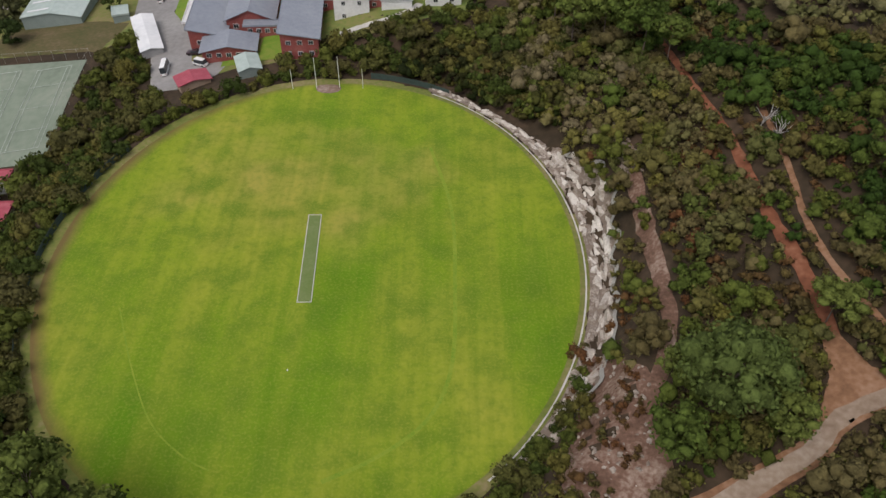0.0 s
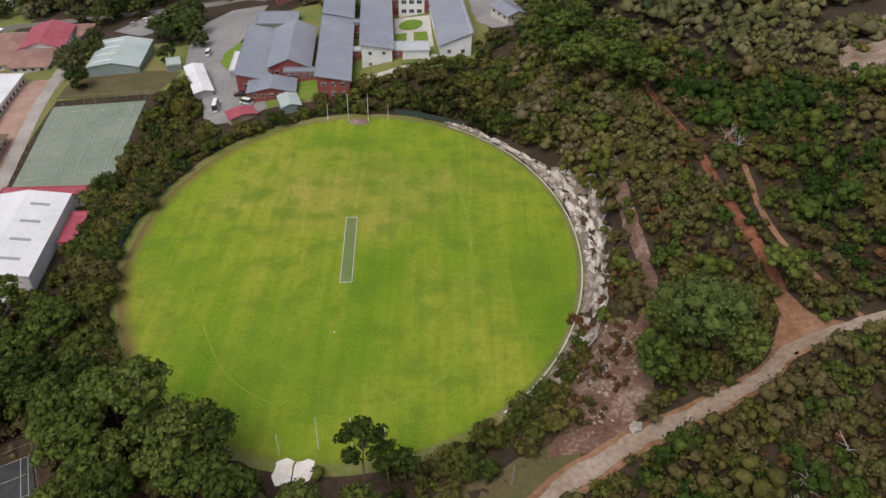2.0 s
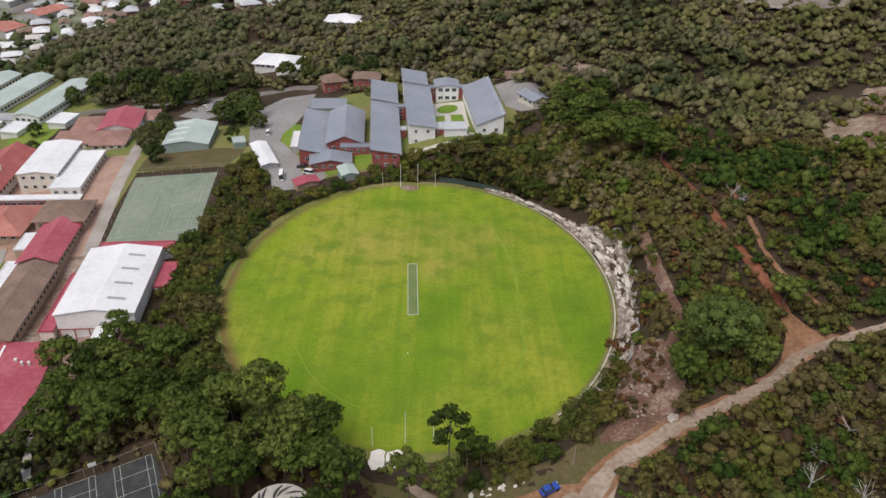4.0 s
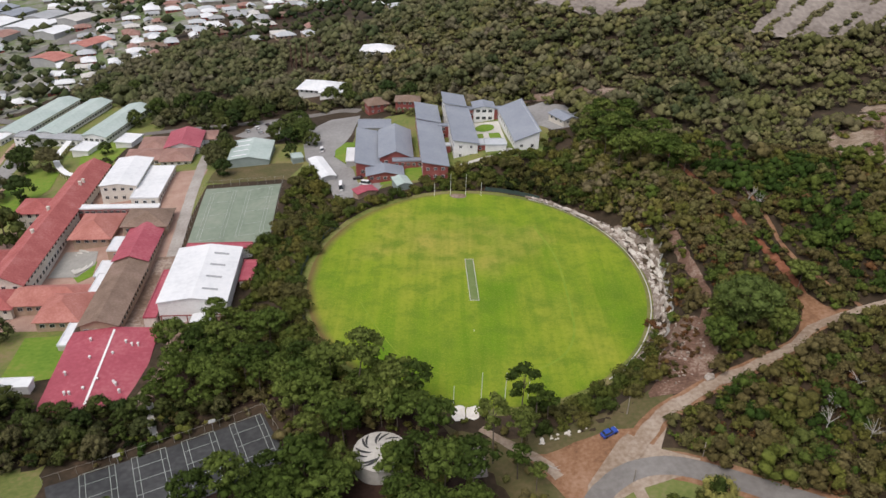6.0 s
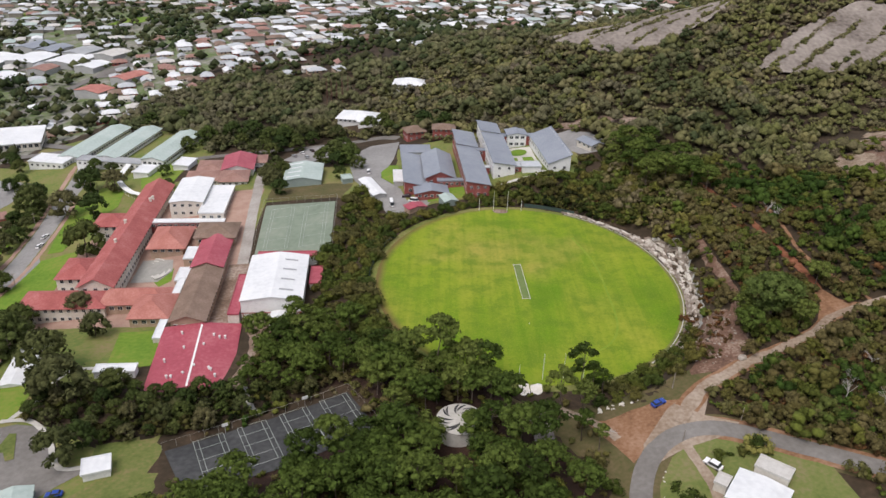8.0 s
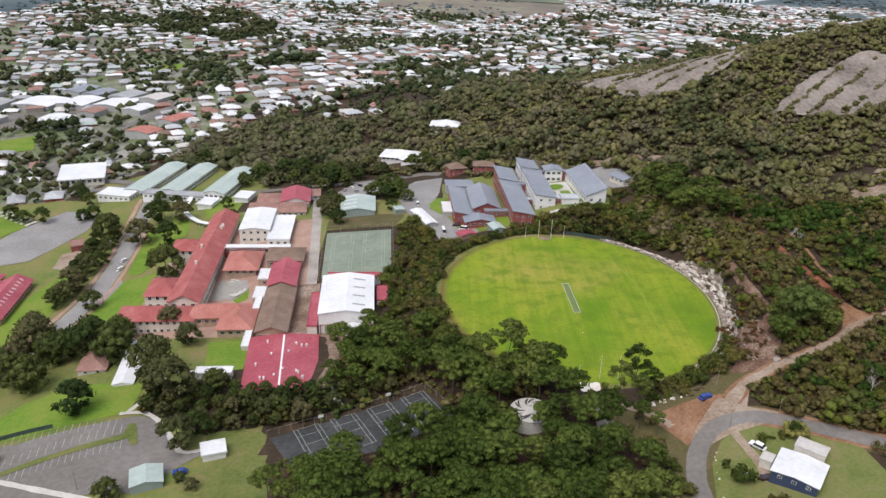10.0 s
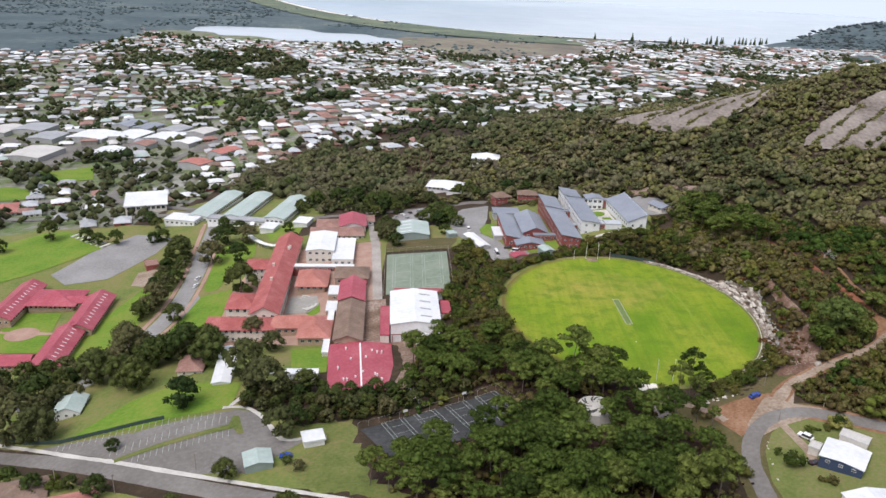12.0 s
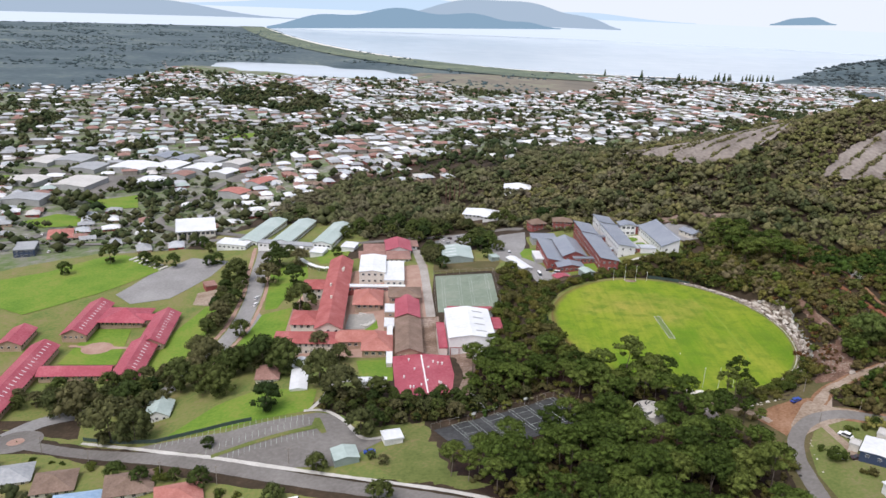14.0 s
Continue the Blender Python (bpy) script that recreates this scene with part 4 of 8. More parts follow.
drape("road_verge", [(-40, 40), (-20, 34), (-4, 40), (20, 47), (12, 33), (-6, 14), (-10, -20), (-17, -20), (-16, 4), (-24, 20)], M["verge"], 0.05, "rough grass verge beside the road", "grass", 2.5, None, ragged=3.0)
drape("school_yard", [(-112, 277), (-101, 291), (-84, 287), (-85.6, 256), (-90.7, 227), (-79.6, 208), (-75.9, 192.5), (-64, 189.5), (-66, 183), (-72, 177.5), (-84, 177.5), (-91, 201.5), (-104, 226), (-109, 250)], M["pale_asphalt"], 0.15, "grey asphalt yard of the college", "car park", 4.0, 0.6)
drape("college_grounds", [(-84, 192), (-66, 184), (-40, 188), (-14, 200), (4, 206), (10, 226), (5, 262), (-20, 274), (-60, 278), (-84, 272)], M["school_grass"], 0.06, "grass and garden beds round the college", "grass", 4.0, None, ragged=1.5)
drape("yard_lawn", [(-91.1, 235), (-87.2, 245), (-82.5, 243), (-79.5, 211), (-84.2, 216), (-90, 225.4)], M["lawn"], 0.3, "bright green lawn in the college yard", "lawn", 3.0, 0.3)
drape("front_lawn", [(-66, 187.2), (-49, 188.5), (-46, 200), (-56, 203), (-56, 192), (-66, 190)], M["lawn"], 0.22, "bright green lawn before the college", "lawn", 3.0, 0.3)
ribbon("access_road", [(-215, 290), (-180, 296), (-150, 303), (-129, 306), (-112, 305.5), (-96, 304), (-85, 296)], 6.0, ASPH, 0.16, "asphalt road behind the college", "road")
drape("upper_car_park", [(-152, 281), (-141, 303), (-128, 309), (-119, 286), (-137, 272)], M["pale_asphalt"], 0.17, "asphalt car park under trees", "car park", 4.0, 0.5)
ribbon("school_lane", [(-160, 268), (-156, 240), (-152, 215), (-149, 190), (-146, 165), (-143, 140), (-139, 118)], 5.0, M["lane_concrete"], 0.16, "pale concrete lane between school buildings", "lane")
drape("school_paving", [(-196, 225), (-150, 225), (-143, 112), (-170, 104), (-215, 104), (-232, 130), (-222, 200)], M["paving"], 0.08, "brick paving between the school buildings", "paving", 6.0, 0.0)
drape("dirt_strip", [(-130, 62), (-126, 80), (-130, 101), (-138, 104), (-136, 110), (-112, 106), (-117, 96), (-122, 82), (-124, 62)], M["sandy"], 0.1, "bare brown earth between the hall and the classrooms", "bare ground", 3.0, None, ragged=1.5)
drape("gum_ground", [(-150, 150), (-140, 150), (-136, 104), (-147, 104)], M["sandy"], 0.2, "bare earth beside the hall", "bare ground", 5.0, 0.0)
for poly in ([(-254, 238.8), (-245.7, 256), (-232, 250), (-226, 222), (-231.6, 205.3), (-235.6, 177.7), (-243, 178)], [(-178, 99.5), (-160.5, 101), (-158, 75), (-172, 71)],
             [(-249, 31.7), (-232, 55), (-217.6, 64), (-190.3, 63), (-189, 44.5), (-196, 41), (-221, 33)], [(-243, 172), (-226, 176), (-223, 140), (-232, 118), (-247, 128)],
             [(-188, 150), (-174, 150), (-172, 140), (-176, 136)], [(-230, 290), (-206, 282), (-206, 250), (-222, 245), (-228, 262)]):
    drape("lawn", poly, M["lawn"], 0.2, "bright green mown school lawn", "lawn", 4.0, -2.0)
drape("playing_field", [(-390.3, 181.2), (-416, 193), (-470, 216), (-412, 252), (-388.4, 284), (-374, 289), (-334, 260), (-361.4, 215)], M["lawn"], 0.3, "wide green school playing field", "sports field", 8.0)
drape("asphalt_court", [(-349.1, 216.1), (-340.2, 249.2), (-321.4, 279.7), (-291.6, 269.3), (-296.4, 246.2), (-313, 212.8), (-334.5, 203.3)], M["pale_asphalt"], 0.3, "large grey asphalt play court", "sports court", 6.0)
drape("sand_patch", [(-297, 219.5), (-285, 222.5), (-280, 196), (-294, 201)], M["gravel"], 0.3, "pale gravel patch", "bare ground", 4.0)
drape("courtyard_lawn", [(-341, 168), (-318.5, 167.5), (-308, 123.5), (-339.5, 123.5)], M["lawn"], 0.3, "green lawn of the red-roofed school's courtyard", "lawn", 4.0)
drape("courtyard_circle", ring(8.5, 7.5, 30, -327.5, 143.5), M["paving"], 0.4, "round paved circle in the courtyard", "paving", 3.0)
ribbon("courtyard_path", [(-344, 145), (-309, 144)], 2.6, M["paving"], 0.38, "paved path across the courtyard", "footpath")
drape("slope_lawn", [(-300, 118), (-284, 196), (-270, 196), (-268, 140), (-276, 110)], M["lawn"], 0.15, "green grass bank beside the road", "lawn", 5.0, -2.0)

# ---- buildings ----
window_mesh = {}


def window_of(w, h, dark_frame=False):
    key = (w, h, dark_frame)
    if key not in window_mesh:
        b = Bits()
        b.box(-w / 2, -0.06, -h / 2, w / 2, 0.03, h / 2, 0)
        panes = Bits()
        panes.box(-w / 2 + 0.09, -0.1, -h / 2 + 0.09, -0.04, -0.055, h / 2 - 0.09)
        panes.box(0.04, -0.1, -h / 2 + 0.09, w / 2 - 0.09, -0.055, h / 2 - 0.09)
        window_mesh[key] = b.mesh("window", M["trim_white"]), panes.mesh("pane", M["glass"])
    return window_mesh[key]


def roof_bits(kind, w, l, h, rise, over, thick=0.22):
    """A roof over a plan w by l (length along y) whose eaves lie at h."""
    b = Bits()
    x, y = w / 2 + over, l / 2 + over
    drop = rise * over / (w / 2) if kind in ("gable", "hip") else 0
    e = h - drop
    if kind in ("gable", "hip"):
        k = min(y * 0.98, x) if kind == "hip" else 0.0
        top = [(-x, -y, e), (x, -y, e), (x, y, e), (-x, y, e), (0, -y + k, h + rise), (0, y - k, h + rise)]
        low = [(px, py, pz - thick) for px, py, pz in top]
        f = [(1, 2, 5, 4), (3, 0, 4, 5)]
        rim = [(0, 3), (3, 2), (2, 1), (1, 0)]
        if kind == "hip":
            f += [(0, 1, 4), (2, 3, 5)]
        else:
            rim = [(0, 3), (2, 1), (4, 0), (1, 4), (5, 2), (3, 5)]
        b.add(top + low, f + [tuple(i + 6 for i in reversed(q)) for q in f] + [(i, j, j + 6, i + 6) for i, j in rim])
    elif kind == "skillion":
        b.slab([(-x, -y, h + rise), (x, -y, h), (x, y, h), (-x, y, h + rise)], 0.3)
        b.box(-x, -y, h + rise - 0.3, -x + 0.12, y, h + rise + 0.12)
    else:
        b.slab([(-x, -y, h + 0.15), (x, -y, h + 0.15), (x, y, h + 0.15), (-x, y, h + 0.15)], 0.35)
        for q in ((-x, -y, x, -y + 0.25), (-x, y - 0.25, x, y), (-x, -y + 0.25, -x + 0.25, y - 0.25), (x - 0.25, -y + 0.25, x, y - 0.25)):
            b.box(q[0], q[1], h + 0.153, q[2], q[3], h + 0.4)
    return b


def building(name, label, category, x, y, w, l, turn, h, roof="gable", rise=2.0, roof_mat="roof_red", wall="wall_cream", over=0.6, rows=1, win=(1.5, 1.3), gap=3.2, sides="nsew", group="", lift=0.0, floor=None, margin=1.0, gable_wall=None):
    """A building of plan w (across) by l (along its own y), with walls, a roof, and windows in its outer walls."""
    c, s = math.cos(radians(turn)), math.sin(radians(turn))
    corners = [(x + c * a - s * b, y + s * a + c * b) for a, b in ((-w / 2, -l / 2), (w / 2, -l / 2), (w / 2, l / 2), (-w / 2, l / 2))]
    if margin is not None:
        take(corners, margin)
    g = ground([q[0] for q in corners] + [x], [q[1] for q in corners] + [y])
    base = (float(np.mean(g)) if floor is None else floor) + lift
    low = float(np.min(g)) - base - 0.6
    b = thing(name, pose(x, y, base, 0, 0, turn), label, category, group)
    t = 0.25
    walls = Bits()
    tops = {"skillion": (rise, 0)}.get(roof, (0, 0))
    hl, hr = h + tops[0] - 0.3, h + tops[1] - 0.3
    for x0, x1, za, zb in ((-w / 2, -w / 2 + t, hl, hl), (w / 2 - t, w / 2, hr, hr)):
        walls.box(x0, -l / 2, low, x1, l / 2, za)
    for y0, y1 in ((-l / 2, -l / 2 + t), (l / 2 - t, l / 2)):
        top = [(-w / 2 + t, hl), (w / 2 - t, hr)]
        if roof == "gable":
            top = [(-w / 2 + t, h - 0.3), (0, h + rise - 0.45), (w / 2 - t, h - 0.3)]
        n = len(top)
        v = [(-w / 2 + t, y0, low)] + [(a, y0, z) for a, z in top] + [(w / 2 - t, y0, low)]
        v += [(a, y1, z) for a, _, z in v]
        m = n + 2
        walls.add(v, [tuple(range(m)), tuple(range(2 * m - 1, m - 1, -1))] + [(i, i + m, (i + 1) % m + m, (i + 1) % m) for i in range(m)])
    part("wall", walls.mesh("wall", M[wall]), b)
    part("roof", roof_bits(roof, w, l, h, rise, over).mesh("roof", M[roof_mat]), b)
    if rows:
        data = window_of(*win)
        storey = h / rows
        for r in range(rows):
            z = storey * r + min(storey * 0.55, storey - win[1] / 2 - 0.45)
            for side, length, spot in (("s", w, lambda u: pose(u, -l / 2 - 0.01, z, 0, 0, 0)), ("n", w, lambda u: pose(u, l / 2 + 0.01, z, 0, 0, 180)),
                                       ("w", l, lambda u: pose(-w / 2 - 0.01, u, z, 0, 0, -90)), ("e", l, lambda u: pose(w / 2 + 0.01, u, z, 0, 0, 90))):
                n = int((length - 1.2) / gap)
                if side in sides and n > 0:
                    for k in range(n):
                        part("pane", data[1], part("window", data[0], b, "", spot((k - (n - 1) / 2) * (length - 1.0) / n)))
    return b


def fittings(b, spots, data, name, label=""):
    for q in spots:
        part(name, data, b, label, pose(*q))


vent = Bits().tube((0, 0, -0.4), (0, 0, 0.7), 0.3, 0.3, 8).tube((0, 0, 0.7), (0, 0, 1.05), 0.5, 0.35, 8).mesh("roof_vent", M["trim_white"])
chimney = Bits().box(-0.5, -0.5, -1.5, 0.5, 0.5, 1.5).box(-0.62, -0.62, 1.5, 0.62, 0.62, 1.75).mesh("chimney", M["wall_cream"])

# the old main school, running north to south
T = 5.0
b = building("school_building", "two-storey cream school block with a long red tiled roof", "school", -200.5, 176, 13.0, 106, T, 8.2, "gable", 3.4, "roof_red", "wall_cream", 0.9, 2, (1.6, 1.7), 3.0)
fittings(b, [(-1.0, -20, 10.9), (2.2, 26, 10.4), (2.6, 29, 10.2), (-3, 2, 9.9)], chimney, "chimney")
building("school_wing", "cream school wing with a red hipped roof", "school", -213.8, 189, 15, 14, T, 7.4, "hip", 3.0, "roof_red", "wall_cream", 0.8, 2, (1.6, 1.7), 3.0, group="school wings")
building("school_wing", "cream school wing with a red hipped roof", "school", -211.5, 146, 15, 18, T, 7.4, "hip", 3.2, "roof_red", "wall_cream", 0.8, 2, (1.6, 1.7), 3.0, group="school wings")
building("school_wing", "cream two-storey school wing with a red roof and rows of windows", "school", -205.5, 118, 13, 32, T + 90, 7.2, "hip", 3.0, "roof_red", "wall_cream", 0.8, 2, (1.4, 1.5), 2.6, group="school wings")
building("school_wing", "school wing with a terracotta tiled roof", "school", -179.5, 121.5, 12, 26, T + 90, 5.0, "hip", 3.0, "roof_terracotta", "wall_tan", 0.9, 1, (1.8, 1.5), 3.0, group="school wings")
building("school_wing", "school wing with a terracotta hipped roof", "school", -169.5, 112.5, 14, 17, T, 5.0, "hip", 3.2, "roof_terracotta", "wall_tan", 0.9, 1, (1.8, 1.5), 3.0, group="school wings")
building("classroom_block", "single-storey classroom with a red hipped roof and verandah", "school", -181, 170.5, 14, 20, T, 5.0, "hip", 3.4, "roof_terracotta", "wall_tan", 1.6, 1, (1.8, 1.6), 2.6)
building("assembly_hall", "cream hall with a white flat-pitched roof", "school", -183.4, 213.5, 15.5, 31, T, 8.0, "gable", 1.0, "roof_white", "wall_cream", 0.4, 2, (1.6, 1.4), 3.0)
building("hall_annex", "low cream flat-roofed annex beside the hall", "school", -169.5, 207, 11.5, 34, T, 4.2, "flat", 0, "roof_white", "wall_cream", 0.3, 1, (1.6, 1.4), 3.0)
building("covered_walkway", "white roofed walkway between school buildings", "walkway", -178.5, 186.8, 3.4, 34, T + 90, 3.4, "flat", 0, "roof_white", "wall_brick", 0.3, 1, (1.8, 1.2), 2.4)
building("classroom_block", "classroom block with a brown tiled hipped roof", "school", -160.5, 173, 17, 15, T, 5.0, "hip", 2.8, "roof_brown", "wall_tan", 0.9, 1, (1.6, 1.4), 2.8)
building("classroom_block", "long classroom block with a crimson metal roof", "school", -157.5, 153, 12.2, 26, T, 5.2, "gable", 2.2, "roof_crimson", "wall_tan", 0.8, 1, (1.6, 1.4), 2.6)
building("classroom_block", "long classroom block with a faded brown tiled roof", "school", -154.3, 119.5, 12.2, 40, T, 5.2, "gable", 2.2, "roof_brown", "wall_tan", 0.8, 1, (1.6, 1.4), 2.6)
building("covered_walkway", "long low white roofed walkway", "walkway", -163.3, 113, 2.6, 44, T, 3.2, "flat", 0, "roof_white", "wall_cream", 0.2, 0, margin=None)
building("lean_to", "white metal lean-to roof", "lean-to", -167, 156, 6, 11, T, 3.6, "flat", 0, "roof_white", "wall_tan", 0.2, 1, (1.4, 1.2), 3)
building("lean_to", "white metal lean-to roof", "lean-to", -166, 139, 5, 11, T, 3.6, "flat", 0, "roof_white", "wall_tan", 0.2, 1, (1.4, 1.2), 3)
# crimson-roofed classroom block
b = building("science_block", "wide low block with a crimson metal roof and white vents", "school", -144.2, 80.0, 26.0, 38.5, 8, 4.3, "gable", 1.3, "roof_crimson", "wall_brick", 0.9, 1, (1.6, 1.4), 3.0, floor=-20.8)
random.seed(4)
fittings(b, [(random.uniform(-11, 11), random.uniform(-16, 16), 5.2) for _ in range(14)], vent, "roof_vent", "white rooftop vent")
strip = Bits().box(-0.35, -18.5, 0, 0.35, 18.5, 0.06).mesh("ridge_strip", M["trim_white"])
part("ridge_strip", strip, b, "pale ridge capping", pose(0, 0, 5.66))
# sports hall
b = building("sports_hall", "large sports hall with a white metal roof", "sports hall", -124, 123, 22.5, 36, 5, 8.2, "gable", 1.6, "roof_white", "wall_white", 0.4, 0, floor=-16.2)
for k in range(4):
    part("skylight", Bits().box(-2.6, -0.5, 0, 2.6, 0.5, 0.08).mesh("skylight", M["roof_grey"]), b, "grey translucent roof sheet", Matrix.Translation((5, -12 + 8 * k, 9.16)) @ pose(0, 0, 0, 0, 8.1, 0))
for k in range(6):
    part("column", Bits().box(-0.15, -0.15, -1, 0.15, 0.15, 3.4).mesh("column", M["wall_brick"]), b, "dark red steel column", pose(-10.5 + 4.2 * k, -18.9, 0))
part("beam", Bits().box(-11, -0.12, 3.1, 11, 0.12, 3.4).mesh("beam", M["wall_brick"]), b, "dark red steel beam", pose(0, -18.9, 0))
building("hall_side_room", "low crimson-roofed room beside the sports hall", "annex", -137.5, 117, 4, 30, 5, 3.6, "flat", 0, "roof_crimson", "wall_cream", 0.2, 1, (1.2, 1.0), 4, floor=-16.4)
building("hall_side_room", "low crimson-roofed room behind the sports hall", "annex", -123.5, 144.5, 4, 24, 95, 6.0, "flat", 0, "roof_crimson", "wall_white", 0.2, 0, floor=-15.2)
building("hall_side_room", "low crimson-roofed room beside the sports hall", "annex", -109.5, 130, 4.5, 14, 5, 4.0, "flat", 0, "roof_crimson", "wall_cream", 0.2, 0, floor=-14.8)
building("garden_shed", "small white metal shed below the hall", "shed", -119, 100.5, 6, 8, 5, 2.8, "gable", 0.6, "roof_white", "wall_white", 0.2, 0)
b = building("gymnasium", "old shed with a pale green metal roof", "shed", -131.5, 236, 19, 24, 5, 4.6, "gable", 1.6, "roof_green", "wall_green", 0.3, 0)
for k in range(4):
    part("skylight", Bits().box(-3.6, -0.5, 0, 3.6, 0.5, 0.07).mesh("skylight", M["roof_white"]), b, "white translucent roof sheet", Matrix.Translation((-4.6, -9 + 6 * k, 5.5)) @ pose(0, 0, 0, 0, -9.5, 0))
# red complex to the north
for x, y, w, l, h, r, mt in ((-186, 247, 20, 14, 3.6, 2.2, "roof_faded"), (-170, 243, 14, 16, 3.6, 2.2, "roof_faded"), (-188, 264, 14, 18, 3.6, 2.2, "roof_faded"), (-172, 262, 16, 22, 5.6, 2.4, "roof_crimson"), (-166, 275, 12, 12, 3.6, 2.0, "roof_faded")):
    building("classroom_block", "low classroom block with a pink and crimson hipped roof", "school", x, y, w, l, 8, h, "hip" if mt == "roof_faded" else "gable", r, mt, "wall_white", 0.9, 1, (1.5, 1.2), 3.0, group="crimson-roofed classrooms")
# green-roofed school
for x, y, w, l in ((-283, 334, 14, 62), (-256, 322, 13.5, 58), (-224, 306, 13.5, 52)):
    building("school_wing", "long classroom wing with a pale green metal roof", "school", x, y, w, l, -8, 5.2, "gable", 1.5, "roof_green", "wall_white", 0.7, 1, (2.0, 1.5), 2.8, group="green-roofed wings")
building("school_link", "low white link building", "school", -296, 300, 14, 22, 82, 4.4, "flat", 0, "roof_white", "wall_white", 0.4, 1, (1.6, 1.4), 3)
building("school_link", "low white link building", "school", -252, 289, 8, 46, 84, 4.0, "flat", 0, "roof_grey", "wall_white", 0.4, 1, (1.6, 1.4), 3)
building("canopy", "white flat-roofed shelter on the lawn", "shelter", -228, 270, 9, 12, -8, 3.4, "flat", 0, "roof_white", "wall_white", 0.6, 0)
building("canopy", "white flat-roofed shelter on the lawn", "shelter", -207, 276, 9, 12, -8, 3.4, "flat", 0, "roof_white", "wall_white", 0.6, 0)
b = thing("covered_path", Matrix(), "curving white roofed path between schools", "walkway")
cp = smooth_line([(-243, 284), (-240, 262), (-232, 246), (-220, 232), (-208, 228)], 4)
for (ax, ay), (bx, by) in zip(cp[:-1], cp[1:]):
    seg = Bits().box(-1.5, 0, 2.9, 1.5, math.dist((ax, ay), (bx, by)) + 0.1, 3.1).tube((-1.2, 0.2, -0.5), (-1.2, 0.2, 2.9), 0.07, 0.07).tube((1.2, 0.2, -0.5), (1.2, 0.2, 2.9), 0.07, 0.07)
    part("roof_panel", seg.mesh("roof_panel", M["trim_white"]), b, "", pose(ax, ay, zed(ax, ay), 0, 0, math.degrees(math.atan2(by - ay, bx - ax)) - 90))
# white office block
building("office_block", "two-storey white block with a grid of windows", "office", -344, 354, 29, 36, 20, 9.0, "flat", 0, "roof_white", "wall_cream", 1.0, 2, (2.4, 2.3), 3.1)

# blue-grey college
K = 4.5
building("college_wing", "college wing with a long blue-grey skillion roof", "college", -47.5, 250, 10.5, 23, K, 8.0, "skillion", 2.2, "roof_blue", "wall_brick", 0.7, 2, (1.5, 1.5), 3.0, group="college wings")
building("college_wing", "college wing with a long blue-grey skillion roof and brick walls", "college", -44.6, 213, 10.5, 50, K, 6.6, "skillion", 2.0, "roof_blue", "wall_brick", 0.7, 2, (1.4, 1.3), 3.0, group="college wings")
building("college_wing", "tall college wing with a blue-grey skillion roof", "college", -34.6, 259.5, 10.2, 16, K, 9.6, "skillion", 2.0, "roof_blue", "wall_white", 0.7, 2, (1.5, 1.5), 3.0, group="college wings", floor=1.3)
building("college_wing", "tall college wing with a blue-grey skillion roof and cream walls", "college", -31.4, 228, 10.4, 45, K, 8.0, "skillion", 1.6, "roof_blue", "wall_white", 0.7, 2, (1.2, 1.3), 3.4, group="college wings", floor=2.2)
building("college_wing", "college wing with a broad blue-grey skillion roof and cream walls", "college", -5.0, 230.8, 10.6, 43, K + 182, 5.2, "skillion", 4.6, "roof_blue", "wall_white", 0.6, 1, (1.4, 1.4), 3.8, group="college wings", floor=5.2)
building("college_wing", "small two-storey college block with white windows", "college", -20.0, 255.5, 10, 9, K, 7.2, "gable", 1.0, "roof_blue", "wall_white", 0.7, 2, (2.0, 1.6), 2.6, group="college wings")
building("college_wing", "low cream flat-roofed college block", "college", -16.6, 210.0, 9, 7, K, 4.0, "flat", 0, "roof_pale_grey", "wall_white", 0.3, 0, group="college wings", floor=5.2)
building("college_wing", "college wing with a blue-grey roof and red brick gable", "college", -73.5, 219, 10.5, 41, K, 5.2, "skillion", 2.4, "roof_blue", "wall_brick", 0.7, 1, (1.6, 1.5), 3.4, group="college wings")
building("college_wing", "college wing with a blue-grey gabled roof and red brick end", "college", -61.5, 221.5, 14.0, 33, K, 5.4, "gable", 3.0, "roof_blue", "wall_brick", 0.8, 1, (1.6, 1.5), 3.4, group="college wings")
building("college_wing", "low red brick college block with a blue-grey roof", "college", -64.5, 195, 15, 8.5, K + 2, 3.4, "gable", 1.6, "roof_blue", "wall_brick", 0.8, 1, (1.5, 1.3), 2.6, group="college wings")
building("college_wing", "low college block with a flat blue-grey roof", "college", -74, 258, 16, 12, K, 3.6, "flat", 0, "roof_blue", "wall_grey", 0.4, 1, (1.5, 1.3), 3, group="college wings")
building("college_link", "glazed red link between college wings", "college", -53.5, 203.5, 3, 16, K + 90, 3.4, "flat", 0, "roof_blue", "wall_brick", 0.3, 1, (1.4, 1.4), 2.2)
building("college_link", "red brick link between college wings", "college", -39.5, 236, 3, 5, K + 90, 6.0, "flat", 0, "roof_blue", "wall_brick", 0.2, 2, (1.4, 1.4), 2.2, margin=None)
building("college_link", "red brick link between college wings", "college", -12.6, 254, 4, 5, K + 90, 5.0, "flat", 0, "roof_blue", "wall_brick", 0.2, 2, (1.4, 1.4), 2.2, margin=None)
building("carport", "white flat carport roof", "carport", -81.3, 219, 4.5, 15, K, 3.0, "flat", 0, "roof_white", "wall_grey", 0.3, 0)
building("storage_shed", "small pale green metal shed beside the oval", "shed", -56.5, 182.5, 6.2, 8, 20, 3.0, "gable", 0.9, "roof_green", "wall_green", 0.3, 0)
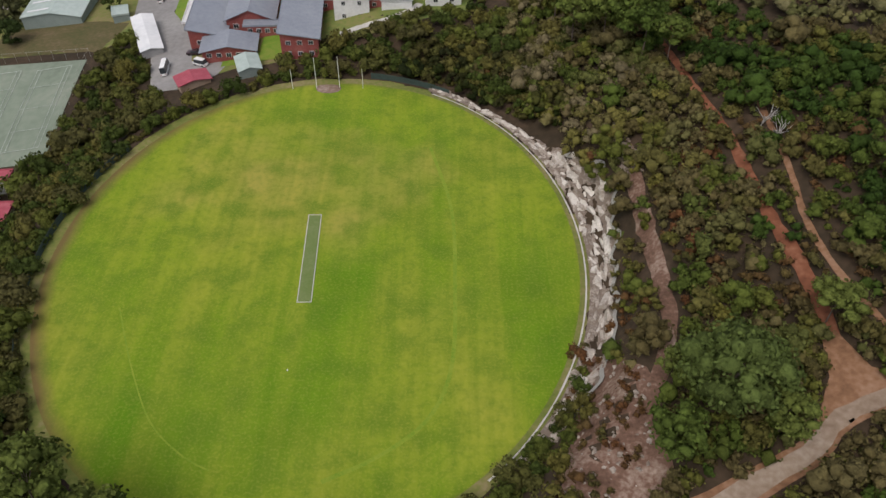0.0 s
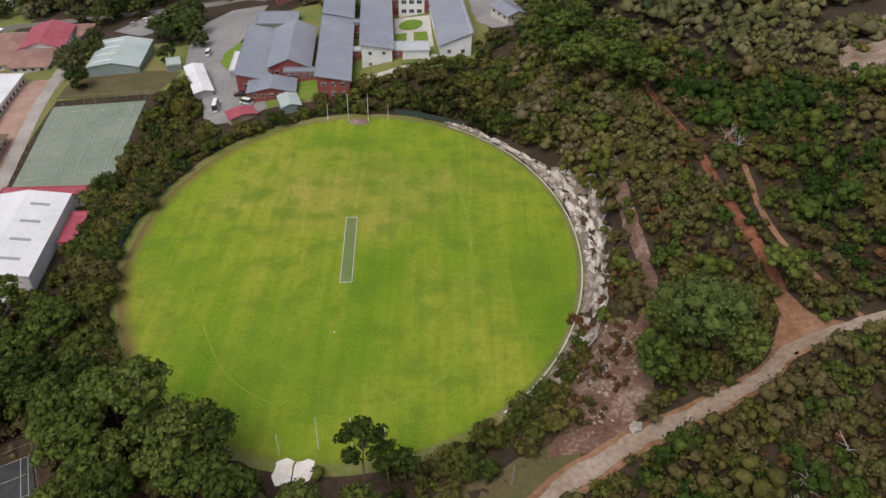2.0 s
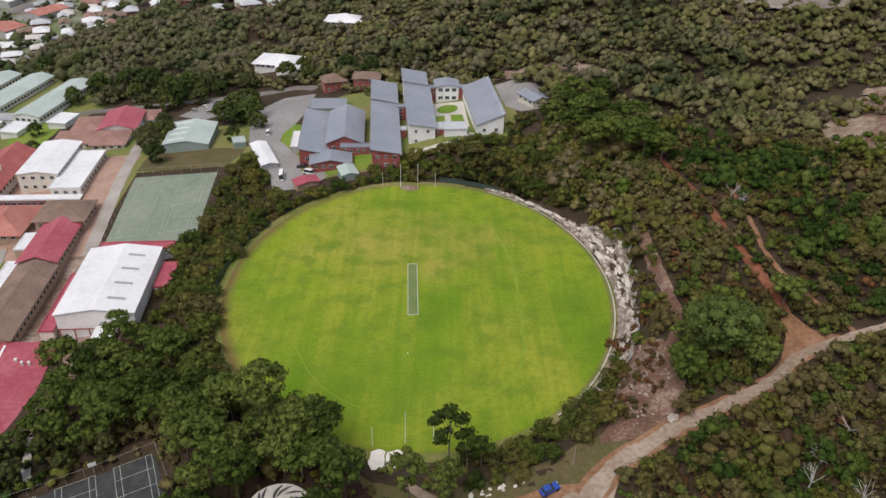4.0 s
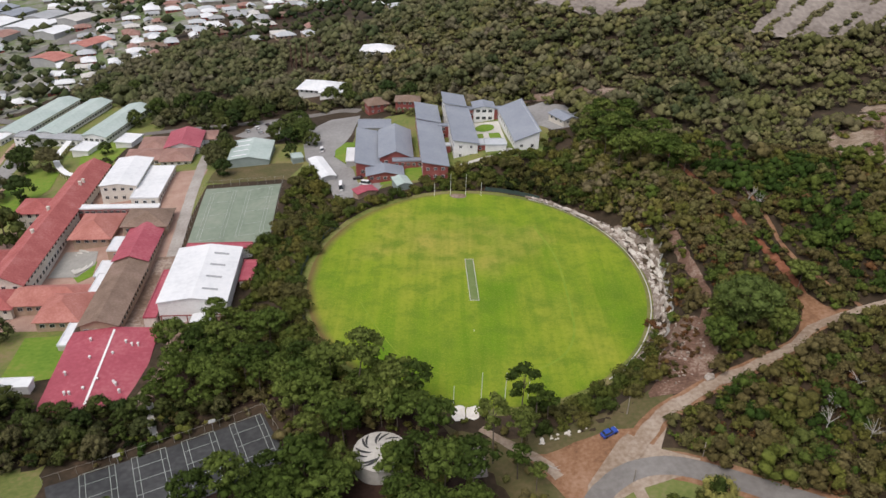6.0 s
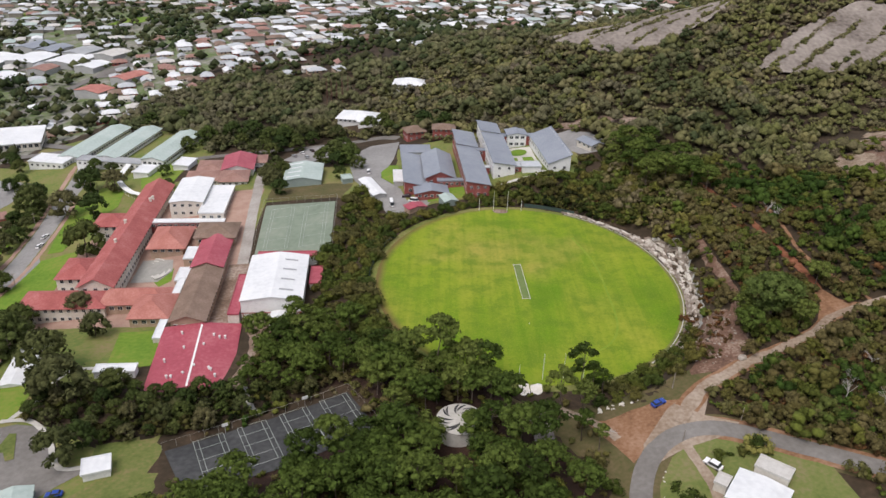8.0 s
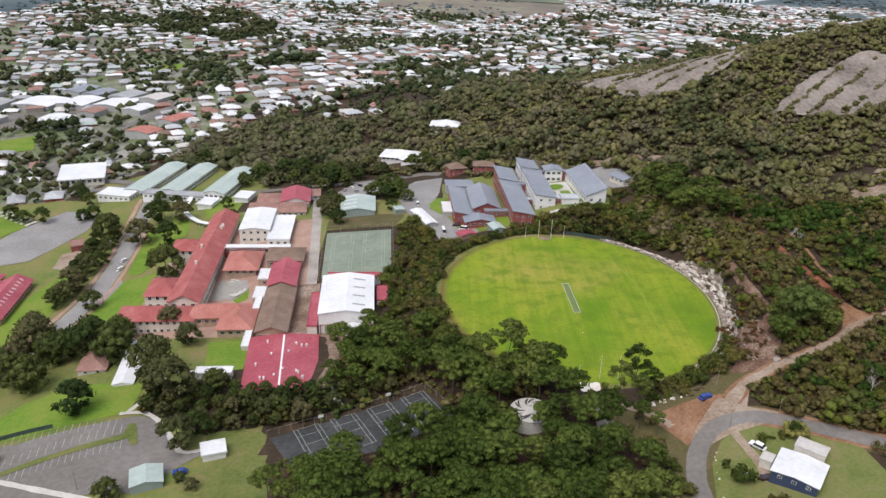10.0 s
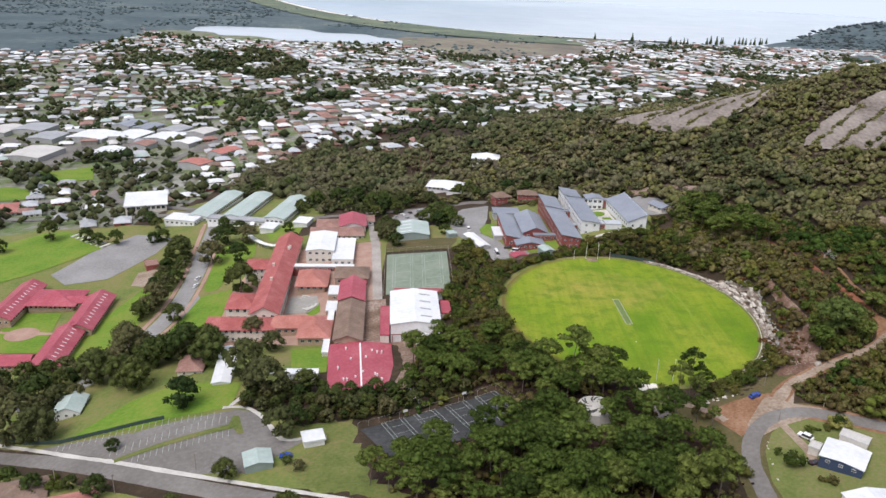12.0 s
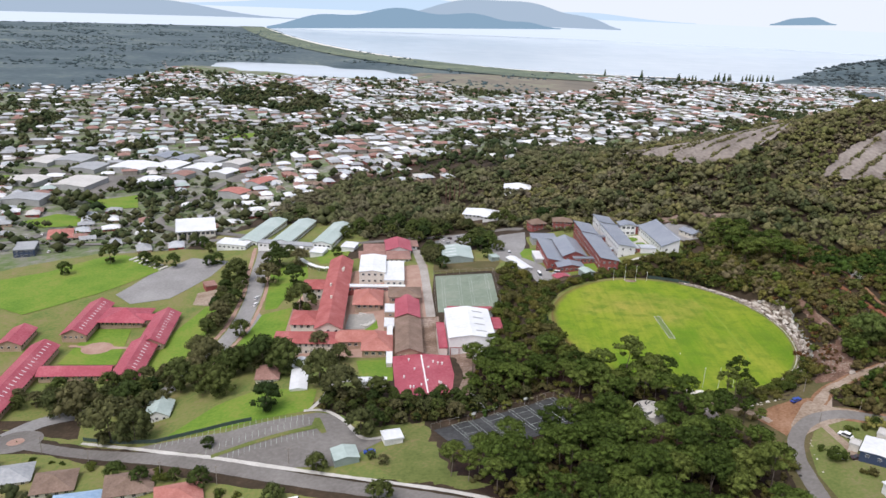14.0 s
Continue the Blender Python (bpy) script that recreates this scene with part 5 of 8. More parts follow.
building("bike_shed", "long white metal shed roof", "shed", -93.5, 208, 6.2, 22, 24, 3.2, "gable", 0.7, "roof_white", "wall_grey", 0.4, 0)
building("tool_shed", "small green shed with a tank", "shed", -108, 226, 5, 6, 20, 2.8, "flat", 0, "roof_green", "wall_green", 0.2, 0)
building("kiosk", "small crimson-roofed kiosk beside the oval", "kiosk", -71.5, 178.5, 8.5, 5, 30, 2.6, "gable", 0.8, "roof_crimson", "wall_tan", 0.5, 0)
building("college_link", "low red brick room between college wings", "college", -23.4, 211.5, 4.4, 6.5, K, 3.6, "flat", 0, "roof_pale_grey", "wall_brick", 0.2, 1, (1.2, 1.2), 2.0, margin=None, floor=4.8)
building("college_link", "red brick link between college wings", "college", -38.6, 214, 3, 4.6, K + 90, 4.2, "flat", 0, "roof_pale_grey", "wall_brick", 0.2, 1, (1.2, 1.2), 2.0, margin=None, floor=1.6)
building("college_link", "red brick link between college wings", "college", -26.0, 256, 4, 4, K + 90, 5.4, "flat", 0, "roof_blue", "wall_brick", 0.2, 1, (1.2, 1.2), 2.0, margin=None, floor=3.0)
drape("court_paving", [(-26.5, 250), (-12.5, 249), (-10.4, 218), (-24, 217)], M["concrete"], 0.12, "pale paving of the courtyard between college wings", "paving", 3.0, 0.0)
drape("court_garden", ring(4.6, 4.9, 22, -19.6, 241.5), M["lawn"], 0.3, "round courtyard lawn between college wings", "lawn", 2.0, 0.0)
drape("court_garden", [(-25.2, 234), (-20.8, 233.8), (-20.2, 219), (-24, 218.6)], M["lawn"], 0.3, "strip of courtyard lawn between college wings", "lawn", 2.5, 0.0)
drape("court_garden", [(-18.2, 234), (-13.2, 233.4), (-11.8, 219), (-17.6, 218.6)], M["lawn"], 0.3, "strip of courtyard lawn between college wings", "lawn", 2.5, 0.0)
ribbon("garden_path", [(-32.4, 197.4), (-26.2, 199.2), (-21.1, 200.4), (-15.9, 202.8), (-11.3, 207), (-9.6, 210)], 2.0, M["concrete"], 0.25, "pale concrete path below the college", "footpath")
# houses behind
building("house", "red brick house with a brown hipped roof", "house", -75.5, 290, 11, 9, 20, 5.4, "hip", 2.6, "roof_brown", "wall_brick", 0.7, 2, (1.3, 1.2), 2.6)
building("house", "red brick house with a brown hipped roof", "house", -58.5, 285, 12.5, 9, 0, 5.6, "hip", 2.0, "roof_brown", "wall_brick", 0.7, 2, (1.3, 1.2), 2.6)
building("house", "large white-roofed house among trees", "house", -113, 349, 26, 17, -10, 3.6, "hip", 3.2, "roof_white", "wall_white", 1.4, 1, (1.5, 1.3), 2.8)
building("house", "white-roofed house among trees", "house", -106, 336, 12, 10, -10, 3.6, "hip", 2.6, "roof_white", "wall_white", 1.0, 1, (1.5, 1.3), 2.8)
building("house", "white-roofed house among trees", "house", -82, 398, 22, 14, -5, 3.6, "hip", 3.2, "roof_white", "wall_white", 1.2, 1, (1.5, 1.3), 2.8)
building("house", "low house with a blue-grey roof at the forest edge", "house", 17, 238, 8, 11.5, 30, 3.0, "gable", 1.2, "roof_blue", "wall_cream", 0.6, 1, (1.4, 1.2), 3)

# red-roofed school with a courtyard
def ribbed_wing(x, y, w, l, turn):
    b = building("school_wing", "long school wing with a crimson roof and white skylights", "school", x, y, w, l, turn, 4.6, "gable", 3.2, "roof_crimson", "wall_tan", 1.0, 1, (1.4, 1.3), 2.8, group="courtyard school wings")
    n = int(l / 3.6)
    strip = Bits().box(-1.0, -0.24, 0, 1.0, 0.24, 0.08).mesh("skylight", M["trim_white"])
    lean = math.degrees(math.atan2(3.2, w / 2))
    for k in range(n):
        part("skylight", strip, b, "white skylight", Matrix.Translation((w * 0.24, (k - (n - 1) / 2) * 3.5, 4.6 + 3.2 * 0.52 + 0.1)) @ pose(0, 0, 0, 0, lean, 0))
    return b


ribbed_wing(-346, 173, 13, 46, 6)
ribbed_wing(-298.5, 160, 13, 42, 8)
ribbed_wing(-296.5, 120, 13, 44, 8)
ribbed_wing(-348, 101, 13.5, 72, 7)
building("school_hall", "school hall with a crimson hipped roof and skylights", "school", -326, 179, 24, 19, 4, 4.6, "hip", 4.0, "roof_crimson", "wall_tan", 1.8, 1, (1.6, 1.6), 2.4, group="courtyard school wings")
building("school_wing", "low crimson-roofed school wing", "school", -322, 110, 10, 34, 97, 4.0, "gable", 2.2, "roof_crimson", "wall_tan", 1.0, 1, (1.4, 1.3), 2.8, group="courtyard school wings")
building("school_wing", "low crimson-roofed school wing", "school", -311, 177, 8, 14, 95, 4.0, "gable", 1.8, "roof_crimson", "wall_tan", 0.8, 1, (1.4, 1.3), 2.8, group="courtyard school wings")
building("school_wing", "low crimson-roofed school wing", "school", -373, 146, 12, 22, 8, 4.2, "gable", 2.6, "roof_crimson", "wall_tan", 0.8, 1, (1.4, 1.3), 2.8, group="courtyard school wings")
building("red_shed", "small dark red shed beside the court", "shed", -291, 226, 7, 9, 30, 3.2, "flat", 0, "roof_faded", "wall_brick", 0.3, 0)
# cabins and sheds round the car park
building("cabin", "long white demountable classroom", "cabin", -200.5, 76, 7, 30, 9, 3.0, "gable", 0.7, "roof_white", "wall_white", 0.4, 1, (1.2, 1.1), 3)
building("cabin", "pinkish-roofed small house among trees", "cabin", -216, 80, 10, 14, 9, 3.0, "hip", 2.2, "roof_faded", "wall_cream", 0.6, 1, (1.2, 1.1), 3)
building("cottage", "white weatherboard cottage with a pale roof", "house", -258.5, 58, 10, 13, 10, 3.4, "gable", 2.2, "roof_green", "wall_white", 0.5, 1, (1.2, 1.1), 2.6)
building("toilet_block", "small white block beside the car park", "shed", -153.5, 21, 7, 6, 20, 2.8, "flat", 0, "roof_white", "wall_white", 0.4, 0)
building("parking_shed", "green metal shed in the car park", "shed", -169.5, 7.5, 9, 8, 20, 3.0, "gable", 1.0, "roof_green", "wall_green", 0.3, 0)
building("shelter", "low white shelter roof below the lawn", "shelter", -167, 69, 4, 13, 95, 2.8, "flat", 0, "roof_white", "wall_white", 0.3, 0)
# house at the bend
b = building("house", "dark blue house with a white metal roof", "house", 15.5, -4.0, 12.0, 11.5, -36, 3.0, "gable", 0.6, "roof_white", "wall_dark", 0.4, 1, (1.2, 1.0), 3)
building("porch", "small pale porch roof beside the house", "annex", 9.0, 1.6, 3, 4, -36, 2.4, "flat", 0, "roof_pale", "wall_cream", 0.2, 0)
building("house_annex", "low annex with a grey metal roof", "annex", 21.8, 3.4, 8, 4.6, -38, 2.8, "flat", 0, "roof_pale", "wall_cream", 0.2, 0)
building("house", "house with a pale metal roof by the road", "house", 14, -25.5, 14, 9, 10, 3.0, "gable", 1.2, "roof_white", "wall_white", 0.4, 0)
# houses along the street
for x, y, w, l, t, mt in ((-300, 14, 15, 12, 20, "roof_grey"), (-278, 6, 14, 13, 18, "roof_brown"), (-262, -10, 15, 12, 18, "roof_pale_blue"), (-247, 0, 16, 13, 20, "roof_brown"), (-225, -10, 15, 13, 22, "roof_terracotta"), (-206, -22, 14, 12, 22, "roof_pale_blue"),
                          (-318, 20, 13, 12, 15, "roof_brown"), (-286, -20, 14, 12, 18, "roof_faded"), (-180, -40, 14, 12, 20, "roof_brown"), (-232, -36, 14, 12, 20, "roof_grey"), (-345, 18, 14, 12, 12, "roof_grey")):
    building("house", "suburban house with a " + {"roof_grey": "dark grey", "roof_brown": "brown tiled", "roof_pale_blue": "pale blue metal", "roof_terracotta": "terracotta tiled", "roof_faded": "faded pink tiled"}[mt] + " hipped roof", "house", x, y, w, l, t, 2.9, "hip", 2.4, mt, "wall_cream", 0.7, 1, (1.4, 1.2), 3.2, group="houses along the street")
building("dark_shop", "dark two-storey shop building", "shop", -452, 297, 14, 20, 20, 6.0, "flat", 0, "roof_grey", "wall_dark", 0.2, 2, (2, 1.4), 3)
building("service_station", "low building with a terracotta roof", "shop", -455, 352, 18, 26, 25, 4.0, "hip", 2.6, "roof_terracotta", "wall_cream", 0.8, 1, (1.6, 1.4), 3)

# ---- rock: the cut bank, loose stones and the bare granite of the hill ----
def blob(r, n=1, rough=0.3, flat=0.75, seed=0):
    """An uneven stone."""
    bm = bmesh.new()
    bmesh.ops.create_icosphere(bm, subdivisions=n, radius=r)
    for v in bm.verts:
        k = 1 + rough * 2 * noise.noise(v.co / r * 1.1 + Vector((seed * 7.1, 3, 1))) + rough * noise.noise(v.co / r * 3.1 + Vector((seed * 3.7, 8, 1)))
        v.co = Vector((v.co.x * k, v.co.y * k * (0.8 + 0.1 * (seed % 4)), v.co.z * k * flat))
    out = np.array([v.co[:] for v in bm.verts]), [tuple(v.index for v in f.verts) for f in bm.faces]
    bm.free()
    return out


def shard(seed):
    """An angular broken block of rock."""
    r = random.Random(seed)
    bm = bmesh.new()
    bmesh.ops.create_cube(bm, size=2.0)
    for _ in range(5):
        d = Vector((r.uniform(-1, 1), r.uniform(-1, 1), r.uniform(-0.4, 1))).normalized()
        cut = bmesh.ops.bisect_plane(bm, geom=bm.verts[:] + bm.edges[:] + bm.faces[:], plane_co=d * r.uniform(0.7, 1.05), plane_no=d, clear_outer=True)
        bmesh.ops.contextual_create(bm, geom=[g for g in cut["geom_cut"] if isinstance(g, bmesh.types.BMEdge)])
    bm.normal_update()
    me = bpy.data.meshes.new("stone")
    bm.to_mesh(me)
    bm.free()
    me.materials.append(M["limestone"])
    return me


stones = [shard(k) for k in range(9)]
rng = np.random.default_rng(5)  # seeded


def bank_width(a):
    """Width of the rock cut at a bearing round the oval."""
    return 6.2 * np.exp(-(((a - 16) / 17) ** 2)) + 3.4 * np.exp(-(((a + 22) / 20) ** 2)) + 1.3


def rock_bank():
    n = 130
    line_in, line_out = [], []
    for a in np.linspace(-47, 66, n):
        c, s = math.cos(radians(a)), math.sin(radians(a))
        w = float(bank_width(a)) * (1 + 0.3 * noise.noise((a * 0.3, 0, 0)))
        line_in.append((OVAL_X + (OVAL_A + 1.9) * c, OVAL_Y + (OVAL_B + 1.9) * s))
        line_out.append((OVAL_X + (OVAL_A + 1.9 + w) * c, OVAL_Y + (OVAL_B + 1.9 + w) * s))
    bank = drape("rock_bank", line_in + line_out[::-1], M["limestone"], 0.2, "pale blasted rock bank beside the oval", "rock bank", 0.9, 0.0)
    for v in bank.data.vertices:
        v.co.z += 0.9 * abs(noise.noise((v.co.x * 0.25, v.co.y * 0.6, 2))) + 0.5 * noise.noise(v.co * 0.9)
    for p in bank.data.polygons:
        p.use_smooth = False
    for k in range(300):
        a = rng.uniform(-47, 66) if k % 3 else rng.normal(14, 16)
        w = float(bank_width(a))
        d = 2.3 + rng.uniform(0.02, 0.98) * w
        x, y = OVAL_X + (OVAL_A + d) * math.cos(radians(a)), OVAL_Y + (OVAL_B + d) * math.sin(radians(a))
        r = rng.uniform(0.45, 0.85) * (1.5 if rng.uniform() < 0.25 and w > 4 else 1.0)
        part("stone", stones[k % 9], bank, "", pose(x, y, zed(x, y) + 0.25, rng.uniform(-12, 12), rng.uniform(-16, 16), a + rng.uniform(-22, 22)) @ Matrix.Diagonal((r * rng.uniform(0.6, 0.9), r * rng.uniform(1.3, 2.6), r * 0.6, 1)))
    ribbon("terrace_path", [(x + 0.4 * (x - OVAL_X) / 60, y) for x, y in line_out[12:78]], 0.7, M["steel_grey"], 0.75, "pale stone edging above the rock bank", "kerb", margin=None)


rock_bank()


def scatter_stones(name, label, poly, count, lo, hi, material=None):
    """Loose stones, too many to count, in one mesh."""
    p = np.array(poly)
    v, f, n = [], [], 0
    shapes = [blob(1.0, 1, 0.6, 0.6, k) for k in range(4)]
    for _ in range(count * 3):
        x, y = rng.uniform(p[:, 0].min(), p[:, 0].max()), rng.uniform(p[:, 1].min(), p[:, 1].max())
        if not inside(poly, np.array([x]), np.array([y]))[0]:
            continue
        r = rng.uniform(lo, hi)
        sv, sf = shapes[n % 4]
        a = rng.uniform(0, 6.28)
        q = sv * r
        q = np.stack([q[:, 0] * math.cos(a) - q[:, 1] * math.sin(a) + x, q[:, 0] * math.sin(a) + q[:, 1] * math.cos(a) + y, q[:, 2] + zed(x, y) + 0.25 * r], -1)
        f += [tuple(i + len(v) for i in t) for t in sf]
        v += q.tolist()
        n += 1
        if n >= count:
            break
    tagged(new(name, mesh(name, v, f, material or M["limestone"])), label, "stones", kind="stuff")


scatter_stones("loose_stones", "pale loose stones on bare ground", [(26, 90), (34, 74), (31, 55), (22, 46), (15, 48), (18, 60), (21, 74)], 150, 0.15, 0.5)
scatter_stones("loose_stones", "pale broken rocks on the slope", [(35, 145), (39.6, 143), (42, 126), (38, 127)], 110, 0.3, 0.9)
scatter_stones("loose_stones", "pale broken rocks above the oval", [(6, 190), (9, 190), (17, 181), (26, 168), (32, 155), (30, 153), (23, 167), (14, 179)], 110, 0.25, 0.8)
scatter_stones("loose_stones", "pale stones lining the road verge", [(-19, 31), (-12, 32), (-4, 34), (-3, 36), (-14, 34.5)], 16, 0.25, 0.6)
scatter_stones("loose_stones", "pale stones lining the road verge", [(-6.4, -12), (-5.6, 2), (-2.6, 9), (-1.8, 9), (-4.6, 2), (-5.6, -12)], 12, 0.2, 0.4)


def slab(poly, across, label, ledge=8.0, rise=1.5):
    """A smooth sheet of bare granite in long ledges that step down across the given direction."""
    ob = drape("granite_slab", poly, M["granite"], 0.5, label, "rock slab", 2.2, 1.6, ragged=1.4, rounded=True)
    for v in ob.data.vertices:
        g = (v.co.x * across[0] + v.co.y * across[1]) / ledge + 0.7 * noise.noise(v.co * 0.018) + 0.12 * noise.noise(v.co * 0.12)
        step = g - math.floor(g)
        v.co.z += 0.9 + rise * step * (1 + 0.6 * noise.noise((math.floor(g) * 3.3, 0, 0))) - (0.9 if step < 0.16 else 0) + 0.5 * noise.noise(v.co * 0.05)
    return ob


SLABS = ([(8, 425), (16, 398), (30, 380), (40, 362), (58, 345), (84, 347), (108, 362), (131, 390), (140, 412), (118, 422), (92, 424), (64, 428), (36, 432)], [(115, 282), (122, 271), (134, 265), (150, 263), (172, 265), (198, 282), (206, 312), (196, 343), (168, 334), (148, 322), (130, 302)])
for poly in SLABS:
    slab(poly, (-0.55, 0.83), "broad smooth granite slab on the hillside", 13.0, 0.9)
CLEFTS = ((14, 402, 70, 428), (40, 392, 104, 423), (74, 380, 132, 412), (92, 352, 138, 404), (33, 378, 84, 406), (44, 364, 110, 405), (60, 353, 122, 396), (118, 276, 178, 336), (128, 268, 198, 334), (146, 265, 202, 312), (168, 266, 204, 296))
cleft_points = []
for k, (x0, y0, x1, y1) in enumerate(CLEFTS):
    for t in np.arange(0, 1, 0.9 / math.hypot(x1 - x0, y1 - y0)):
        x, y = x0 + (x1 - x0) * t, y0 + (y1 - y0) * t
        if noise.noise((x * 0.05, y * 0.05, k)) > -0.3:
            cleft_points.append((x + 1.6 * noise.noise((x * 0.09, k, 1)) + rng.uniform(-0.5, 0.5), y + 2.6 * noise.noise((y * 0.09, k, 2)) + rng.uniform(-0.5, 0.5)))
for poly in ([(99, 150), (104, 162), (113, 165), (118, 158), (112, 148), (104, 143)], [(113, 170), (120, 180), (128, 182), (126, 172), (118, 166)], [(103, 134), (110, 140), (114, 134), (108, 127)], [(126, 186), (138, 198), (143, 192), (134, 183)]):
    drape("rock_sheet", poly, M["sandy_rock"], 0.45, "pale weathered rock sheet among scrub on the hillside", "rock slab", 1.6, 0.0, ragged=2.6, rounded=True)

# ---- trees and bushes ----
def cards(centres, outward, size, spread=0.55):
    """Small leaf sprays: bent four-cornered pieces facing roughly outwards."""
    n = len(centres)
    nrm = outward + rng.normal(0, spread, (n, 3))
    nrm /= np.linalg.norm(nrm, axis=1, keepdims=True) + 1e-9
    ref = rng.normal(0, 1, (n, 3))
    u = np.cross(nrm, ref)
    u /= np.linalg.norm(u, axis=1, keepdims=True) + 1e-9
    w = np.cross(nrm, u)
    a, b = size * rng.uniform(0.6, 1.3, (n, 1)), size * rng.uniform(0.5, 1.1, (n, 1))
    k = rng.uniform(0.5, 1.0, (n, 4, 1))
    v = np.stack([centres - u * a * k[:, 0], centres - w * b * k[:, 1] + nrm * size * 0.2, centres + u * a * k[:, 2], centres + w * b * k[:, 3] - nrm * size * 0.15], 1)
    return v.reshape(-1, 3)


def crown(lobes, per, size, flat=0.75):
    """Leaf sprays over a set of lobes (x, y, z, radius), denser above."""
    lo = np.repeat(np.asarray(lobes, float), per, axis=0)
    d = rng.normal(0, 1, (len(lo), 3))
    d[:, 2] = np.abs(d[:, 2]) * 1.15 - 0.4
    d /= np.linalg.norm(d, axis=1, keepdims=True)
    c = d * lo[:, 3:] * rng.uniform(0.88, 1.12, (len(lo), 1)) * (1, 1, flat) + lo[:, :3]
    return cards(c, d, size)


SMALL = [blob(1.0, 1, 0.3, 1.0, k) for k in range(7)]
TINY = [(np.array([(1, 0, 0), (0, 1, 0), (-1, 0, 0), (0, -1, 0), (0, 0, 1.0), (0, 0, -0.8)]) * (1 + 0.12 * np.cos(np.arange(6) * (k + 1)))[:, None], [(0, 1, 4), (1, 2, 4), (2, 3, 4), (3, 0, 4), (1, 0, 5), (2, 1, 5), (3, 2, 5), (0, 3, 5)]) for k in range(7)]


def lumps(lobes, kinds, flat=0.75, k=0.74):
    """Dense rounded leaf masses: corners and three-cornered faces."""
    v, f, n = [], [], 0
    for x, y, z, r in lobes:
        bv, bf = kinds[int(rng.integers(7))]
        a = rng.uniform(0, 6.283)
        c, s = math.cos(a) * r * k, math.sin(a) * r * k
        v.append(np.stack([bv[:, 0] * c - bv[:, 1] * s + x, bv[:, 0] * s + bv[:, 1] * c + y, bv[:, 2] * r * k * flat + z], -1))
        f.append(np.asarray(bf) + n)
        n += len(bv)
    return np.concatenate(v), np.concatenate(f)


def leaf_mesh(name, solid, sprays, material, tint=None):
    """One mesh of rounded masses (smooth) and leaf sprays."""
    v, f = solid
    nv, nf, ns = len(v), len(f), len(sprays)
    me = bpy.data.meshes.new(name)
    me.vertices.add(nv + ns)
    me.vertices.foreach_set("co", np.concatenate([v, sprays]).astype(np.float32).ravel())
    me.loops.add(3 * nf + ns)
    me.loops.foreach_set("vertex_index", np.concatenate([f.ravel(), nv + np.arange(ns)]).astype(np.int32))
    me.polygons.add(nf + ns // 4)
    me.polygons.foreach_set("loop_start", np.concatenate([np.arange(0, 3 * nf, 3), 3 * nf + np.arange(0, ns, 4)]).astype(np.int32))
    me.polygons.foreach_set("loop_total", np.concatenate([np.full(nf, 3), np.full(ns // 4, 4)]).astype(np.int32))
    me.polygons.foreach_set("use_smooth", np.concatenate([np.ones(nf, bool), np.zeros(ns // 4, bool)]))
    if tint is not None:
        me.attributes.new("tint", "FLOAT", "POINT").data.foreach_set("value", np.asarray(tint, dtype=np.float32))
    me.materials.append(material)
    me.update(calc_edges=True)
    me.validate()
    return me


def tree_lobes(height, spread, count, low=0.45):
    """Leaf clumps over a domed crown, with a few hanging lower inside."""
    out = []
    for i in range(count):
        d = spread * min(0.9, 0.88 * math.sqrt((i + 0.5) / count) * rng.uniform(0.85, 1.15))
        a = 2.4 * i + rng.uniform(-0.5, 0.5)
        z = height * (0.93 - (0.93 - low) * (d / spread) ** 2 * rng.uniform(0.6, 1.1)) - spread * rng.uniform(0.0, 0.16)
        out.append((d * math.cos(a), d * math.sin(a), z, spread * rng.uniform(0.22, 0.34)))
    for i in range(count // 4):
        a, d = rng.uniform(0, 6.283), spread * rng.uniform(0.2, 0.6)
        out.append((d * math.cos(a), d * math.sin(a), height * (low - rng.uniform(0.0, 0.12)), spread * rng.uniform(0.18, 0.26)))
    return out


def trunk_mesh(height, lobes, r):
    b = Bits()
    bend = [Vector((0, 0, -1.0)), Vector((rng.uniform(-0.3, 0.3), rng.uniform(-0.3, 0.3), height * 0.4)), Vector((rng.uniform(-0.6, 0.6), rng.uniform(-0.6, 0.6), height * 0.8))]
    b.tube(bend[0], bend[1], r, r * 0.75).tube(bend[1], bend[2], r * 0.75, r * 0.35)
    for x, y, z, q in lobes[:7]:
        s = bend[1].lerp(bend[2], min(max((z * 0.75 - height * 0.4) / (height * 0.4), 0), 0.9))
        b.tube(s, (x * 0.9, y * 0.9, z - q * 0.2), r * 0.34, r * 0.12, 5)
    return b.mesh("trunk", M["bark"])


def tree_kind(height, spread, count, per, size, leaf, low=0.45, r=0.22, flat=0.72):
    lobes = tree_lobes(height, spread, count, low)
    return trunk_mesh(height, lobes, r), leaf_mesh("crown", lumps(lobes, SMALL, flat), crown(lobes, per, size, flat), leaf)


def bush_mesh(name, width, height, count, per, size, leaf):
    lobes = [(rng.uniform(-0.5, 0.5) * width, rng.uniform(-0.5, 0.5) * width, height * rng.uniform(0.25, 0.7), width * rng.uniform(0.26, 0.42)) for _ in range(count)]
    return leaf_mesh(name, lumps(lobes, SMALL, 0.85), crown(lobes, per, size, 0.85), leaf)


PINES = [tree_kind(h, s, c, 36, 0.48, M["pine"], low, flat=0.62) for h, s, c, low in ((14, 5.3, 19, 0.6), (16, 5.9, 22, 0.64), (12, 5.0, 17, 0.52), (17.5, 5.4, 20, 0.68), (13, 6.2, 24, 0.58))]
